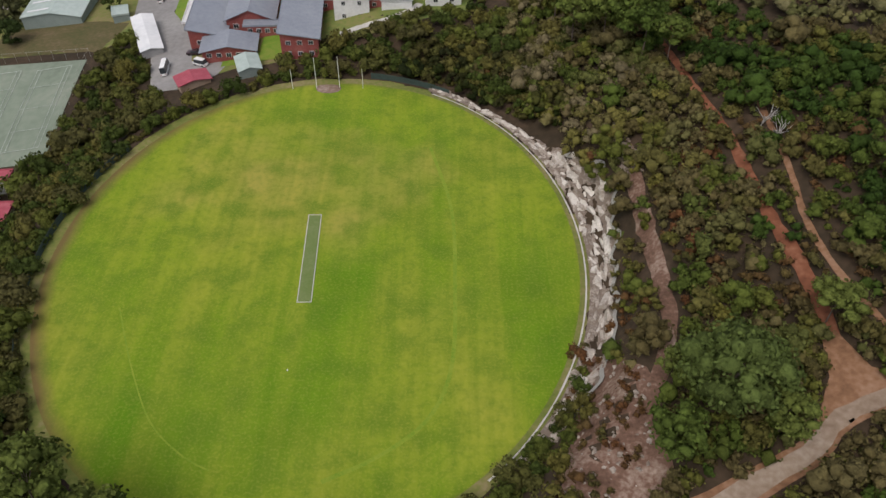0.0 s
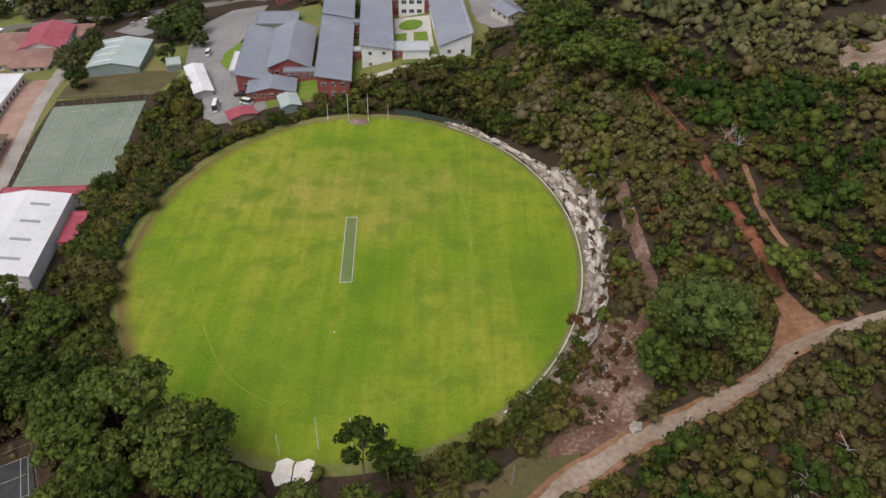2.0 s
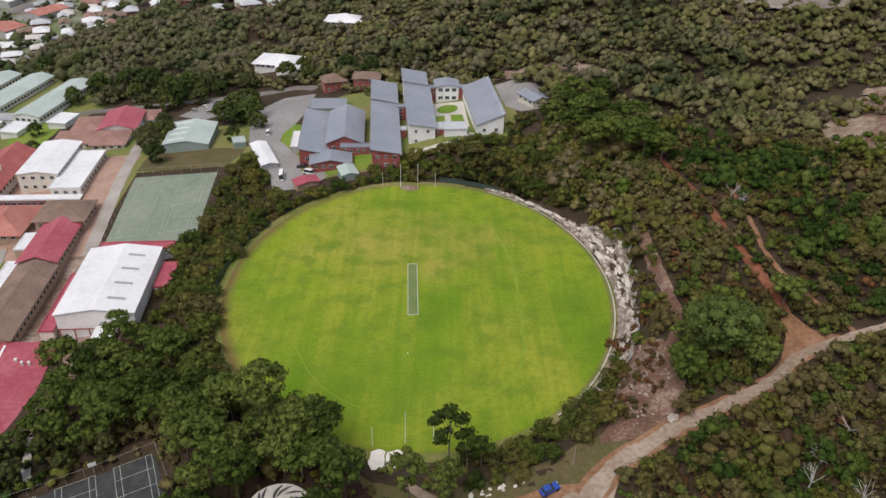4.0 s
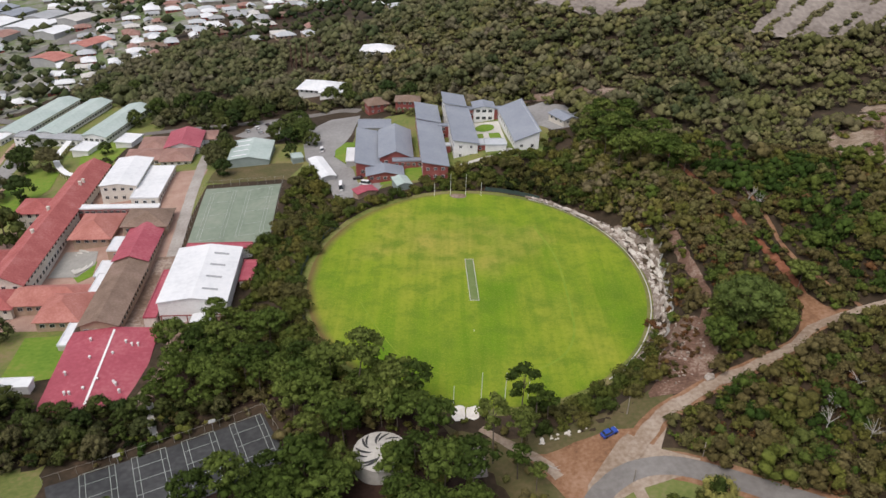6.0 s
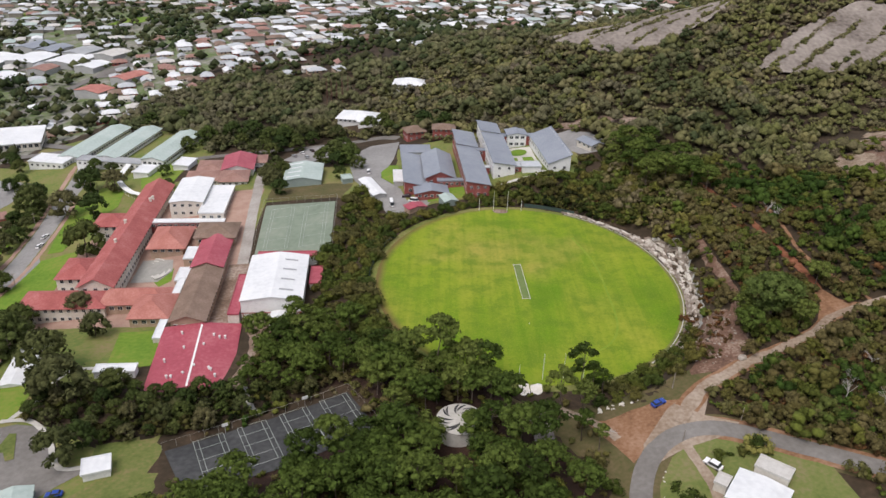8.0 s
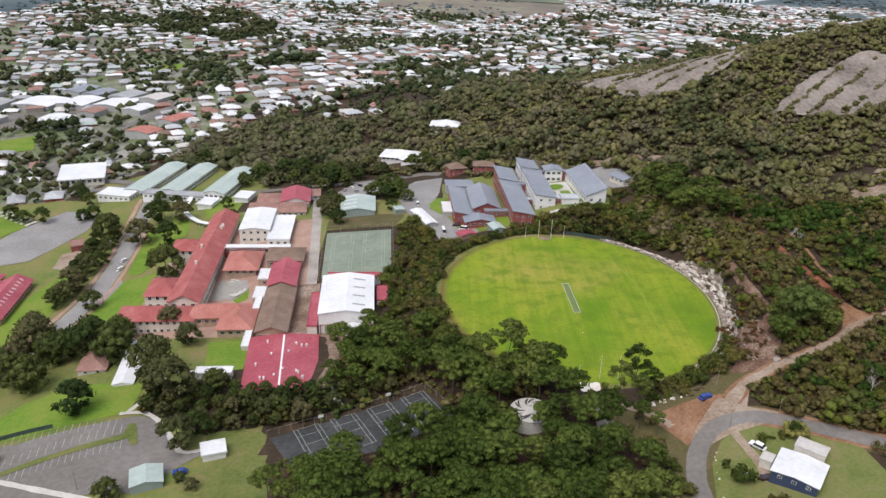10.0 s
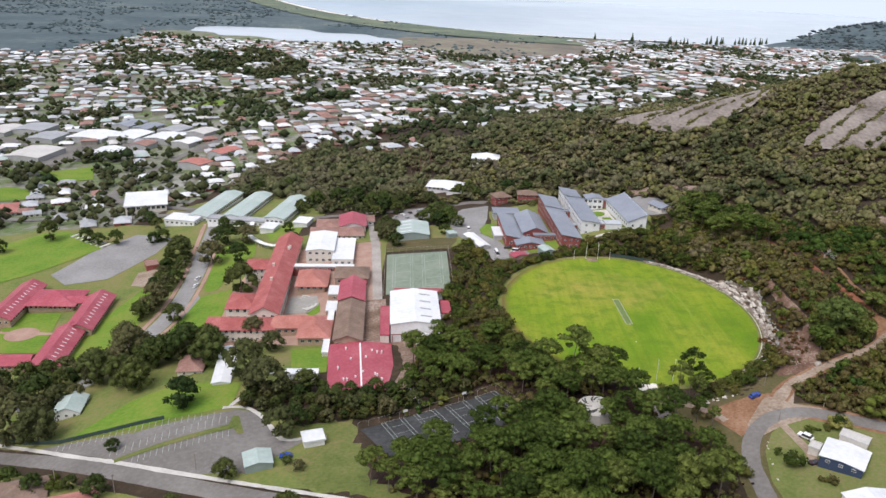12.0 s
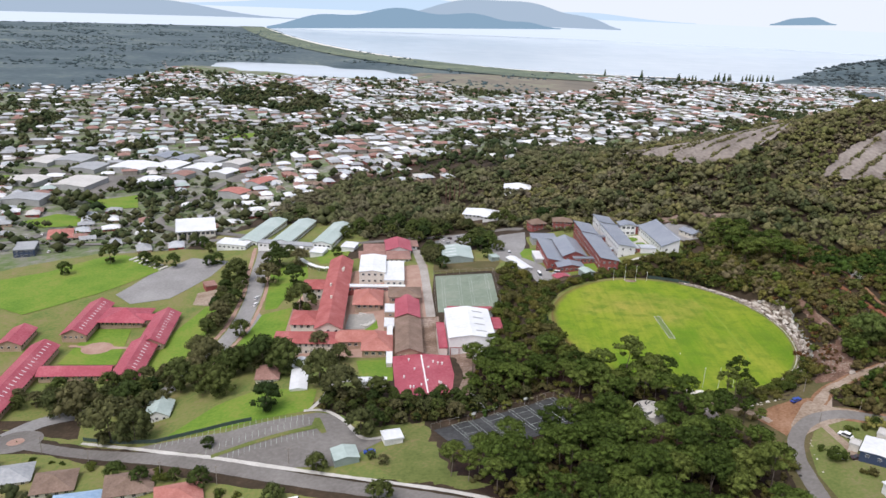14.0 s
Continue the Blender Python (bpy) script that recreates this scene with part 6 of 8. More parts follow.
SLIM = [tree_kind(h, s, c, 44, 0.43, M["pine"], 0.6, 0.2) for h, s, c in ((20, 4.4, 16), (19, 3.6, 12), (12, 3.6, 12))]
GREAT = tree_kind(16, 8.4, 36, 60, 0.5, M["great_leaf"], 0.5, 0.4, 0.6)
GUM_WIDTH = (5.6, 6.6, 5.0, 6.0)
GUMS = [tree_kind(h, s, c, 32, 0.5, M["gum"], 0.26, flat=0.85) for h, s, c in zip((11, 13, 10, 13.5), GUM_WIDTH, (26, 30, 24, 27))]
BUSHES = [bush_mesh("bush", w, h, c, 36, 0.46, M["bush"]) for w, h, c in ((3.6, 3.6, 6), (4.6, 4.4, 8), (5.4, 5.4, 9), (3.0, 2.6, 5))]


def plant_tree(kind, x, y, scale=1.0, name="tree", label="", group=""):
    trunk_data, crown_data = kind
    turn = rng.uniform(0, 360)
    m = pose(x, y, zed(x, y) - 0.2, rng.uniform(-3, 3), rng.uniform(-3, 3), turn) @ Matrix.Diagonal((scale, scale, scale * rng.uniform(0.9, 1.1), 1))
    t = thing(name, m, label, "tree", group)
    part("trunk", trunk_data, t)
    part("crown", crown_data, t)
    return t


def plant_bush(data, x, y, scale, label, group=""):
    ob = new("bush", data)
    ob.matrix_world = pose(x, y, zed(x, y) - 0.3, 0, 0, rng.uniform(0, 360)) @ Matrix.Diagonal((scale * rng.uniform(0.85, 1.2), scale * rng.uniform(0.85, 1.2), scale * rng.uniform(0.8, 1.15), 1))
    return tagged(ob, label, "bush", group)


def spread_points(poly, gap, tries=30000, blocked=True):
    """Random places inside a closed line, at least a gap apart."""
    p = np.array(poly)
    n = int(np.ptp(p[:, 0]) * np.ptp(p[:, 1]) / gap**2 * 4) + 50
    x, y = rng.uniform(p[:, 0].min(), p[:, 0].max(), n), rng.uniform(p[:, 1].min(), p[:, 1].max(), n)
    ok = inside(poly, x, y)
    if blocked:
        ok &= free(x, y)
    x, y = x[ok], y[ok]
    seen, out = {}, []
    for a, b in zip(x, y):
        i, j = int(a // gap), int(b // gap)
        if any((c - a) ** 2 + (d - b) ** 2 < gap * gap for di in (-1, 0, 1) for dj in (-1, 0, 1) for c, d in seen.get((i + di, j + dj), ())):
            continue
        seen.setdefault((i, j), []).append((a, b))
        out.append((a, b))
    return out


# round water tank among the trees
tank = thing("water_tank", pose(-54, 30.8, zed(-54, 30.8)), "round pale concrete water tank with a streaked roof", "water tank")
b = Bits()
for k in range(28):
    a0, a1 = 2 * math.pi * k / 28, 2 * math.pi * (k + 1) / 28
    b.add([(6.6 * math.cos(a0), 6.6 * math.sin(a0), -3), (6.6 * math.cos(a1), 6.6 * math.sin(a1), -3), (6.6 * math.cos(a1), 6.6 * math.sin(a1), 4.2), (6.6 * math.cos(a0), 6.6 * math.sin(a0), 4.2)], [(0, 1, 2, 3)])
part("wall", b.mesh("wall", M["concrete"]), tank)
b = Bits()
for k in range(28):
    a0, a1 = 2 * math.pi * k / 28, 2 * math.pi * (k + 1) / 28
    b.add([(6.8 * math.cos(a0), 6.8 * math.sin(a0), 4.2), (6.8 * math.cos(a1), 6.8 * math.sin(a1), 4.2), (0, 0, 4.9)], [(0, 1, 2)])
part("roof", b.mesh("roof", M["concrete"]), tank)
for k in range(15):
    a0 = 2 * math.pi * k / 15
    b = Bits()
    pts = []
    for t in np.linspace(0, 1, 6):
        a, r = a0 + 0.55 * t + 0.1 * math.sin(3 * k), 6.3 - (3.4 + 0.9 * math.sin(2.1 * k)) * t
        pts.append((a, r, 0.85 * math.sin(math.pi * (0.15 + 0.8 * t))))
    for (a, r, w), (c, q, u) in zip(pts[:-1], pts[1:]):
        b.add([(math.cos(a) * (r + 0) - math.sin(a) * w / 2, math.sin(a) * r + math.cos(a) * w / 2, 4.26 + 0.7 * (1 - r / 6.8)), (math.cos(a) * r + math.sin(a) * w / 2, math.sin(a) * r - math.cos(a) * w / 2, 4.26 + 0.7 * (1 - r / 6.8)),
               (math.cos(c) * q + math.sin(c) * u / 2, math.sin(c) * q - math.cos(c) * u / 2, 4.26 + 0.7 * (1 - q / 6.8)), (math.cos(c) * q - math.sin(c) * u / 2, math.sin(c) * q + math.cos(c) * u / 2, 4.26 + 0.7 * (1 - q / 6.8))], [(0, 1, 2, 3)])
    part("painted_stroke", b.mesh("painted_stroke", M["court_dark"]), tank, "dark curved painted stroke")
take(ring(8, 8, 20, -54, 30.8), 0.3)
take(ring(6.5, 9.5, 20, -57.5, 19), 0.3)

drape("wood_floor", [(-84, 36), (-101, 20), (-127, 8), (-131, -8), (-114, -20), (-110, -36), (-70, -46), (-26, -38), (-22, 10), (-30, 22), (-37, 40), (-44, 46), (-60, 56), (-76, 66), (-94, 86), (-108, 102), (-124, 98), (-126, 62), (-112, 56), (-92, 58), (-80, 48)], M["litter"], 0.05, "red-brown leaf litter under the trees, darkened as shade", "ground", 4.0, None, ragged=3.0)
# tall trees in the southern wood, belt bushes and single trees of the school grounds
PINE_LABEL = "tall dark green tree with a bare trunk in the wood"
WOOD = [(-78, 34), (-88, 21), (-101, 10), (-127, -3), (-134, -3), (-130, -10), (-116, -16), (-112, -38), (-70, -48), (-26, -38), (-24, 0), (-30, 17), (-39, 22), (-41, 38), (-58, 52)]
for x, y in spread_points(WOOD, 6.2):
    plant_tree(PINES[int(rng.integers(5))], x, y, rng.uniform(0.8, 1.2), "peppermint_tree", PINE_LABEL, "trees of the southern wood")
FRINGE = [(-112, 56), (-124, 62), (-122, 96), (-106, 100), (-92, 84), (-74, 62), (-60, 52), (-44, 45), (-44, 38), (-70, 40), (-80, 50), (-90, 58)]
for x, y in spread_points(FRINGE, 5.3):
    plant_tree(PINES[int(rng.integers(5))], x, y, rng.uniform(0.6, 1.0), "peppermint_tree", "tall dark green tree at the edge of the oval", "trees along the oval")
for x, y, s, k in ((-18.8, 40, 1.05, 0), (-15, 42, 0.95, 2), (-27.0, 27.4, 1.1, 1), (-20.5, 27, 0.9, 1), (-12, 42.5, 0.8, 2), (-19.5, 33, 0.95, 2), (-21.5, 22, 0.9, 2), (-17.5, 18, 0.7, 2)):
    plant_tree(SLIM[k], x, y, s, "tree", "slender tree beside the goal posts", "trees along the oval")
plant_tree(GREAT, 43, 65, 1.0, "tree", "large dark green spreading tree on the hillside")
for x, y, s, k in ((34, 57.5, 0.8, 4), (37, 71, 0.7, 2), (50, 60, 0.75, 4), (62.5, 79, 0.72, 4)):
    plant_tree(PINES[k], x, y, s, "tree", "dark green rounded tree on the hillside")

for x, y in spread_points([(27, 186), (29, 200), (40, 204), (50, 190), (57, 172), (53, 160), (42, 162)], 6.4):
    plant_tree(PINES[(0, 1, 3)[int(rng.integers(3))]], x, y, rng.uniform(0.85, 1.15), "tree", "tall dark green tree with bare trunk on the slope", "trees on the slope")

for x, y, s, k in ((24, 214, 0.8, 0), (29.5, 208, 0.85, 3), (27, 222, 0.78, 1), (33, 217, 0.85, 3), (36, 208.5, 0.9, 1), (22.5, 207, 0.7, 2), (39.5, 214, 0.85, 0), (32, 225, 0.8, 3), (42, 222, 0.85, 1)):
    plant_tree(PINES[k], x, y, s, "tree", "tall dark green tree with bare trunk beside the college", "trees on the slope")
plant_tree(PINES[4], -50.2, 25.6, 0.82, "peppermint_tree", PINE_LABEL, "trees of the southern wood")

FRONT_TREES = ((-179, 54, 8.9), (-190, 68, 8.4), (-208, 45, 6.6), (-235, 65, 7.7), (-257, 79, 7.6), (-269, 94, 5.7), (-273, 41, 10.7), (-260, 35, 7.9), (-299, 68, 10.2), (-311, 71, 8.1), (-276, 67, 8.2), (-250, 99, 9.6), (-235, 89, 8.1), (-220, 86, 9), (-209, 82, 8.8), (-265, 125, 6.7), (-253, 86, 7.7), (-248, 146, 6.3), (-166, 25, 6.1), (-162, 31, 4.4), (-179, 1, 4.1), (-225, 21, 2.7))
ROAD_TREES = ((-250, 217, 9.7), (-251, 249, 9.5), (-220, 169, 9), (-236, 245, 6.8), (-273, 228, 8.9), (-279, 219, 5.2), (-266, 167, 8), (-271, 158, 5.2), (-376, 270, 7.7), (-398, 248, 5.9), (-351, 269, 5.9), (-341, 264, 5.8), (-328, 262, 5.7), (-303, 262, 5.6), (-298, 265, 5.6), (-186, 97, 5.3), (-243, 72, 7.4), (-256, 8, 4.2), (-244, 2, 4), (-220, -3, 4.3), (-231, 2, 2.6), (-191, -14, 4), (-154, -20, 4.7))
YARD_TREES = ((-232, 208, 6.5), (-262, 262, 4.9), (-276, 190, 4.9), (-284, 240, 4.3), (-146, 226, 5.4), (-150, 232, 5.4), (-144, 240, 4.9), (-116, 252, 4.9), (-110, 262, 5.9), (-118, 268, 5.4), (-104, 246, 4.3), (-124, 262, 5.4), (-150, 256, 4.3), (-163, 58, 5.0), (-150, 50, 3.4), (-140, 48, 3.2), (-128, 54, 3.0), (-155, 4, 2.2), (-160, 8, 1.9), (-250, 276, 4.9), (-262, 282, 4.9), (-310, 288, 4.9), (-320, 300, 5.4), (-330, 310, 4.9))
REAR_TREES = ((-352, 300, 4.3), (-366, 310, 4.9), (-210, 226, 3.2), (-199, 115, 5.4), (-205, 240, 3.2), (-214, 262, 3.8), (-160, 290, 4.9), (-170, 292, 4.9))
for x, y, wide in FRONT_TREES + ROAD_TREES + YARD_TREES + REAR_TREES:
    k = int(rng.integers(4))
    plant_tree(GUMS[k], x, y, (0.86 if x < -240 and y > 130 else 1.0) * wide / GUM_WIDTH[k], "tree", "large spreading evergreen tree in the school grounds" if wide > 6 else "leafy evergreen tree in the school grounds", "trees of the school grounds")

WOOD_EDGE = ((-214, 306, 5.2), (-205, 318, 6.4), (-196, 308, 4.6), (-190, 322, 6.6), (-181, 306, 5.0), (-176, 318, 6.8), (-166, 306, 4.4), (-158, 322, 6.2), (-146, 320, 5.6), (-134, 324, 6.8), (-124, 316, 4.8), (-104, 316, 5.6), (-96, 326, 5.0), (-92, 312, 4.2), (-140, 214, 4.6), (-152, 246, 4.2), (-112, 232, 3.6), (-236, 368, 5.8), (-262, 376, 6.2), (-70, 306, 5.4), (-58, 300, 4.8), (-40, 296, 5.8))
for x, y, wide in WOOD_EDGE:
    k = int(rng.integers(4))
    plant_tree(GUMS[k], x, y, wide / GUM_WIDTH[k], "tree", "tall spreading tree at the edge of the woodland", "trees at the wood's edge")
for poly, gap, lo, hi in (([(-185, 46), (-180, 58), (-152, 60), (-126, 60), (-110, 60), (-98, 56), (-130, 38), (-158, 34)], 5.4, 0.38, 0.6), ([(-345, 84), (-300, 94), (-280, 104), (-262, 100), (-256, 64), (-272, 54), (-284, 66), (-300, 82), (-336, 74)], 6.5, 0.6, 1.0),
                          ([(-262, 150), (-266, 236), (-280, 250), (-284, 200), (-276, 150)], 8.0, 0.6, 0.9), ([(-150, 290), (-120, 262), (-104, 240), (-112, 282), (-140, 316), (-170, 310)], 7.5, 0.7, 1.1), ([(-250, 100), (-212, 108), (-205, 90), (-240, 84)], 7.5, 0.8, 1.15)):
    for x, y in spread_points(poly, gap):
        plant_tree(GUMS[int(rng.integers(4))], x, y, rng.uniform(lo, hi), "tree", "leafy evergreen tree in the school grounds", "trees of the school grounds")
BELT = [(-84, 178), (-100, 212), (-106, 200), (-106, 168), (-108, 150), (-106, 100), (-92, 80), (-76, 62), (-72, 68), (-82, 92), (-87, 112), (-83, 140), (-74, 162)]
for x, y in spread_points(BELT, 3.6):
    plant_bush(BUSHES[int(rng.integers(4))], x, y, rng.uniform(0.8, 1.25), "dense olive green bush in the belt beside the oval", "bushes of the belt")
for a in np.arange(112, 236, 2.7):
    d = rng.uniform(3.4, 5.0)
    plant_bush(BUSHES[int(rng.integers(4))], OVAL_X + (OVAL_A + d) * math.cos(radians(a)), OVAL_Y + (OVAL_B + d) * math.sin(radians(a)), rng.uniform(0.6, 0.95), "dense olive green bush leaning over the oval's edge", "bushes of the belt")
for a0, a1, lo, hi in ((284, 334, 3.2, 4.6), (288, 326, 6.4, 8.4), (92, 112, 4.0, 5.6), (40, 86, 6.5, 8.5), (44, 80, 9.5, 11.5)):
    for a in np.arange(a0, a1, 2.9):
        d = rng.uniform(lo, hi)
        plant_bush(BUSHES[int(rng.integers(4))], OVAL_X + (OVAL_A + d) * math.cos(radians(a)), OVAL_Y + (OVAL_B + d) * math.sin(radians(a)), rng.uniform(0.5, 0.85), "dense green bush along the edge of the oval", "bushes along the oval")
NORTH = [(-52, 178), (-44, 190), (-20, 196), (10, 196), (34, 180), (30, 162), (14, 166), (0, 178), (-20, 180)]
for x, y in spread_points(NORTH, 4.0):
    plant_bush(BUSHES[int(rng.integers(4))], x, y, rng.uniform(0.7, 1.1), "dense olive green bush behind the goal posts", "bushes behind the goals")
COLLEGE = [(-52, 186), (-40, 192), (-26, 199), (-14, 205), (4, 206), (16, 204), (18, 214), (26, 206), (24, 190), (0, 192), (-40, 182)]
for x, y in spread_points(COLLEGE, 4.0):
    plant_bush(BUSHES[int(rng.integers(4))], x, y, rng.uniform(0.75, 1.15), "dense dark green bush below the college", "bushes behind the goals")
SOUTH_EAST = [(-16, 47), (4, 55), (16, 66), (24, 60), (14, 46), (-2, 38), (-14, 34)]
for x, y in spread_points(SOUTH_EAST, 3.2):
    plant_bush(BUSHES[int(rng.integers(4))], x, y, rng.uniform(0.55, 0.85), "dense dark green bush below the oval", "bushes below the oval")
for x, y, s in ((21.0, 12.2, 0.95),):
    ob = plant_bush(BUSHES[1], x, y, s, "round dark bush ringed with yellow leaves")
yl = [(2.9 * math.cos(a), 2.9 * math.sin(a), 1.9 + 0.4 * math.sin(3 * a), 1.3) for a in np.linspace(0, 6.0, 13)]
yb = new("bush", leaf_mesh("bush", lumps(yl, SMALL), crown(yl, 40, 0.25), M["yellow_leaf"]))
yb.matrix_world = pose(21.0, 12.2, zed(21.0, 12.2))
tagged(yb, "ring of yellow-green leaves round a dark bush", "bush")
for x, y, s in ((-1, 3, 0.8), (0.5, -4, 0.9), (2, 0, 0.7), (11, 10.5, 0.5), (14, 11.5, 0.5), (17, 12, 0.55), (6, -12, 0.6), (9, -13, 0.6), (-16, -6, 0.8), (-17, 4, 0.7), (-19, 12, 0.9), (32, 16, 0.6)):
    plant_bush(BUSHES[int(rng.integers(4))], x, y, s, "green garden bush near the bend in the road", "garden bushes")
for x, y, s in ((-318, 47.5, 0.3), (-300, 30, 0.5), (-270, 18, 0.5), (-262, 14, 0.6), (-236, 2, 0.6), (-240, 8, 0.5), (-212, -8, 0.6), (-205, -10, 0.5), (-175, -20, 0.7), (-168, -22, 0.6), (-290, 26, 0.4), (-285, 24, 0.4)):
    plant_bush(BUSHES[int(rng.integers(4))], x, y, s * 1.3, "garden bush along the street", "street bushes")

# bleached dead trees on the hill
for x, y, h in ((64, 128, 7), (66, 124, 5), (50, 28, 6), (54, 33, 5), (58, 24, 6), (62, 40, 5)):
    b = Bits()
    b.tube((0, 0, -0.5), (0.3, 0, h * 0.5), 0.16, 0.1)
    for k in range(9):
        a = rng.uniform(0, 6.28)
        p = (0.3 + 0.1 * k * math.cos(a), 0.1 * k * math.sin(a), h * 0.45)
        b.tube((0.3, 0, h * rng.uniform(0.3, 0.5)), (2.2 * math.cos(a), 2.2 * math.sin(a), h * rng.uniform(0.7, 1.0)), 0.08, 0.02, 4)
        b.tube((1.4 * math.cos(a), 1.4 * math.sin(a), h * 0.68), (2.6 * math.cos(a + 0.5), 2.6 * math.sin(a + 0.5), h * rng.uniform(0.75, 0.95)), 0.04, 0.015, 4)
    dt = new("dead_tree", b.mesh("dead_tree", M["dead_wood"]))
    dt.location = (x, y, zed(x, y))
    tagged(dt, "bleached dead tree standing in the scrub", "tree", "dead trees")


def merged(name, points, label, category, leaf, width, size, per, lobes, tall=1.0, kinds=SMALL, k=0.8, flat=0.85):
    """Countless small trees or bushes as one mesh; each carries its own tint."""
    pts = np.array(points)
    n = len(pts)
    w = width * np.clip(np.exp(rng.normal(0, 0.28, n)), 0.5, 1.9)
    rise = tall * w * rng.uniform(0.55, 1.0, n)
    t = np.clip([0.45 + 0.6 * noise.noise((x * 0.02, y * 0.02, 5)) + 0.3 * noise.noise((x * 0.07, y * 0.07, 8)) for x, y in pts] + rng.normal(0, 0.17, n), 0, 1)
    pick = np.repeat(np.arange(n), lobes)
    m = n * lobes
    turn, out = rng.uniform(0, 6.283, m), np.sqrt(rng.uniform(0, 1, m)) * 0.46
    ls = np.stack([pts[pick, 0] + np.cos(turn) * out * w[pick], pts[pick, 1] + np.sin(turn) * out * w[pick],
                   ground(pts[:, 0], pts[:, 1])[pick] + rise[pick] * (0.92 - 2.6 * out**2 - rng.uniform(0, 0.12, m)), w[pick] * rng.uniform(*((0.28, 0.42) if lobes < 6 else (0.18, 0.3)), m)], -1)
    solid = lumps(ls, kinds, flat, k)
    sprays = crown(ls, per, size, flat)
    tint = np.concatenate([np.repeat(t[pick], len(kinds[0][0])), np.repeat(t[pick], 4 * per)])
    return tagged(new(name, leaf_mesh(name, solid, sprays, leaf, tint)), label, category, kind="stuff")


def thin(points, keep):
    return [p for p in points if keep(*p)]


SLOPE = [(20, 62), (29, 80), (32.5, 96), (35, 112), (33.5, 130), (27, 150), (18, 163), (2, 180), (12, 200), (40, 210), (60, 190), (80, 165), (110, 130), (110, 50), (70, 0), (44, -4), (34, 14), (20, 24), (14, 27), (18, 36), (34, 46), (30, 52)]
floor_pts = spread_points(SLOPE, 2.1)
merged("hillside_scrub", [p for p in floor_pts if noise.noise((p[0] * 0.06, p[1] * 0.06, 4)) < 0.15], "low dense scrub under taller bushes on the hillside", "scrub", M["scrub"], 3.0, 0.34, 13, 3, 0.75, TINY, 0.9)
merged("hillside_heath", [p for p in floor_pts if noise.noise((p[0] * 0.06, p[1] * 0.06, 4)) >= 0.15], "rust-coloured low heath on the hillside", "scrub", M["heath"], 2.6, 0.28, 20, 3, 0.75, TINY, 0.9)
for line in ([(60.2, 104), (62, 93.6), (62.6, 81.6), (62.2, 72.8), (60.5, 64)], [(66.2, 108), (65.8, 102.2), (67.1, 90), (70.7, 78.1)], [(39.6, 128), (39.6, 107.2), (39.5, 95), (38.6, 82), (33.3, 69), (27, 58)]):
    take_line(line, 2.8)
tall_pts = thin(spread_points(SLOPE, 3.4), lambda x, y: noise.noise((x * 0.05, y * 0.05, 0)) > -0.42 and not (30 < x < 37 and 80 < y < 128))
merged("hillside_scrub", tall_pts, "dense rounded olive and grey-green bushes on the hillside", "scrub", M["scrub"], 4.8, 0.42, 18, 10, 1.0, SMALL, 0.72)
bank_pts = thin(spread_points([(4, 172), (20, 158), (29, 146), (34.5, 128), (36, 112), (34, 92), (36, 86), (40, 112), (40, 130), (33, 152), (24, 166), (6, 182)], 2.6, blocked=False), lambda x, y: noise.noise((x * 0.11, y * 0.11, 6)) > -0.4)
merged("hillside_scrub", bank_pts, "green bushes growing above the rock bank", "scrub", M["scrub"], 3.4, 0.28, 20, 8, 1.1, SMALL, 0.8)
edge_pts = spread_points([(-12, 179), (4, 171), (16, 161), (25, 151), (31, 154), (20, 169), (5, 183), (-12, 190)], 2.5, blocked=False)
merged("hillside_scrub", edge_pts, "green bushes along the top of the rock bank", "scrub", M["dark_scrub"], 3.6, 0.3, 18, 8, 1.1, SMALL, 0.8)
gap_fill = thin(spread_points([(24, 92), (33, 74), (30, 58), (20, 46), (16, 52), (19, 64)], 1.7, blocked=False), lambda x, y: noise.noise((x * 0.16, y * 0.16, 3)) > -0.02)
merged("hillside_heath", gap_fill, "low heath on stony ground", "scrub", M["heath"], 1.7, 0.24, 20, 3, 0.8, TINY, 0.9)
far_hill = spread_points([(-92, 300), (-45, 262), (12, 262), (24, 206), (44, 206), (64, 190), (84, 168), (114, 132), (114, 50), (150, 90), (250, 250), (330, 420), (260, 560), (190, 600), (80, 560), (-60, 470), (-110, 410), (-140, 330)], 4.5)
far_hill = thin(far_hill, lambda x, y: not (x > 104 and y < 215 and noise.noise((x * 0.035, y * 0.035, 2)) < -0.12))
far_hill = thin(far_hill, lambda x, y: all(math.hypot((x - a) * 0.9, y + 5 - c) > 13 for a, c in ((-113, 349), (-106, 336), (-82, 398))))
merged("hillside_scrub", far_hill, "dense olive bushland covering the hill", "bushland", M["far_scrub"], 6.8, 0.6, 5, 8, 0.66, TINY, 0.92)
merged("cleft_scrub", cleft_points, "low scrub growing along clefts in the granite", "scrub", M["far_scrub"], 2.5, 0.36, 8, 4, 1.2, TINY, 0.9)
tall_far = spread_points([(-92, 300), (-45, 268), (12, 268), (70, 200), (104, 215), (112, 262), (108, 340), (60, 338), (24, 380), (-20, 470), (-60, 470), (-110, 410), (-140, 330)], 9.5)
clear = ((-113, 349), (-106, 336), (-82, 398), (-75, 290), (-58, 285), (16, 237))
tall_far = thin(tall_far, lambda x, y: all(math.hypot(x - a, y + 6 - c) > 17 for a, c in clear))
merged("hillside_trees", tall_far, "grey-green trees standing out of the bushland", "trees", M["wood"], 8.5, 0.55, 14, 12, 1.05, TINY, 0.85)
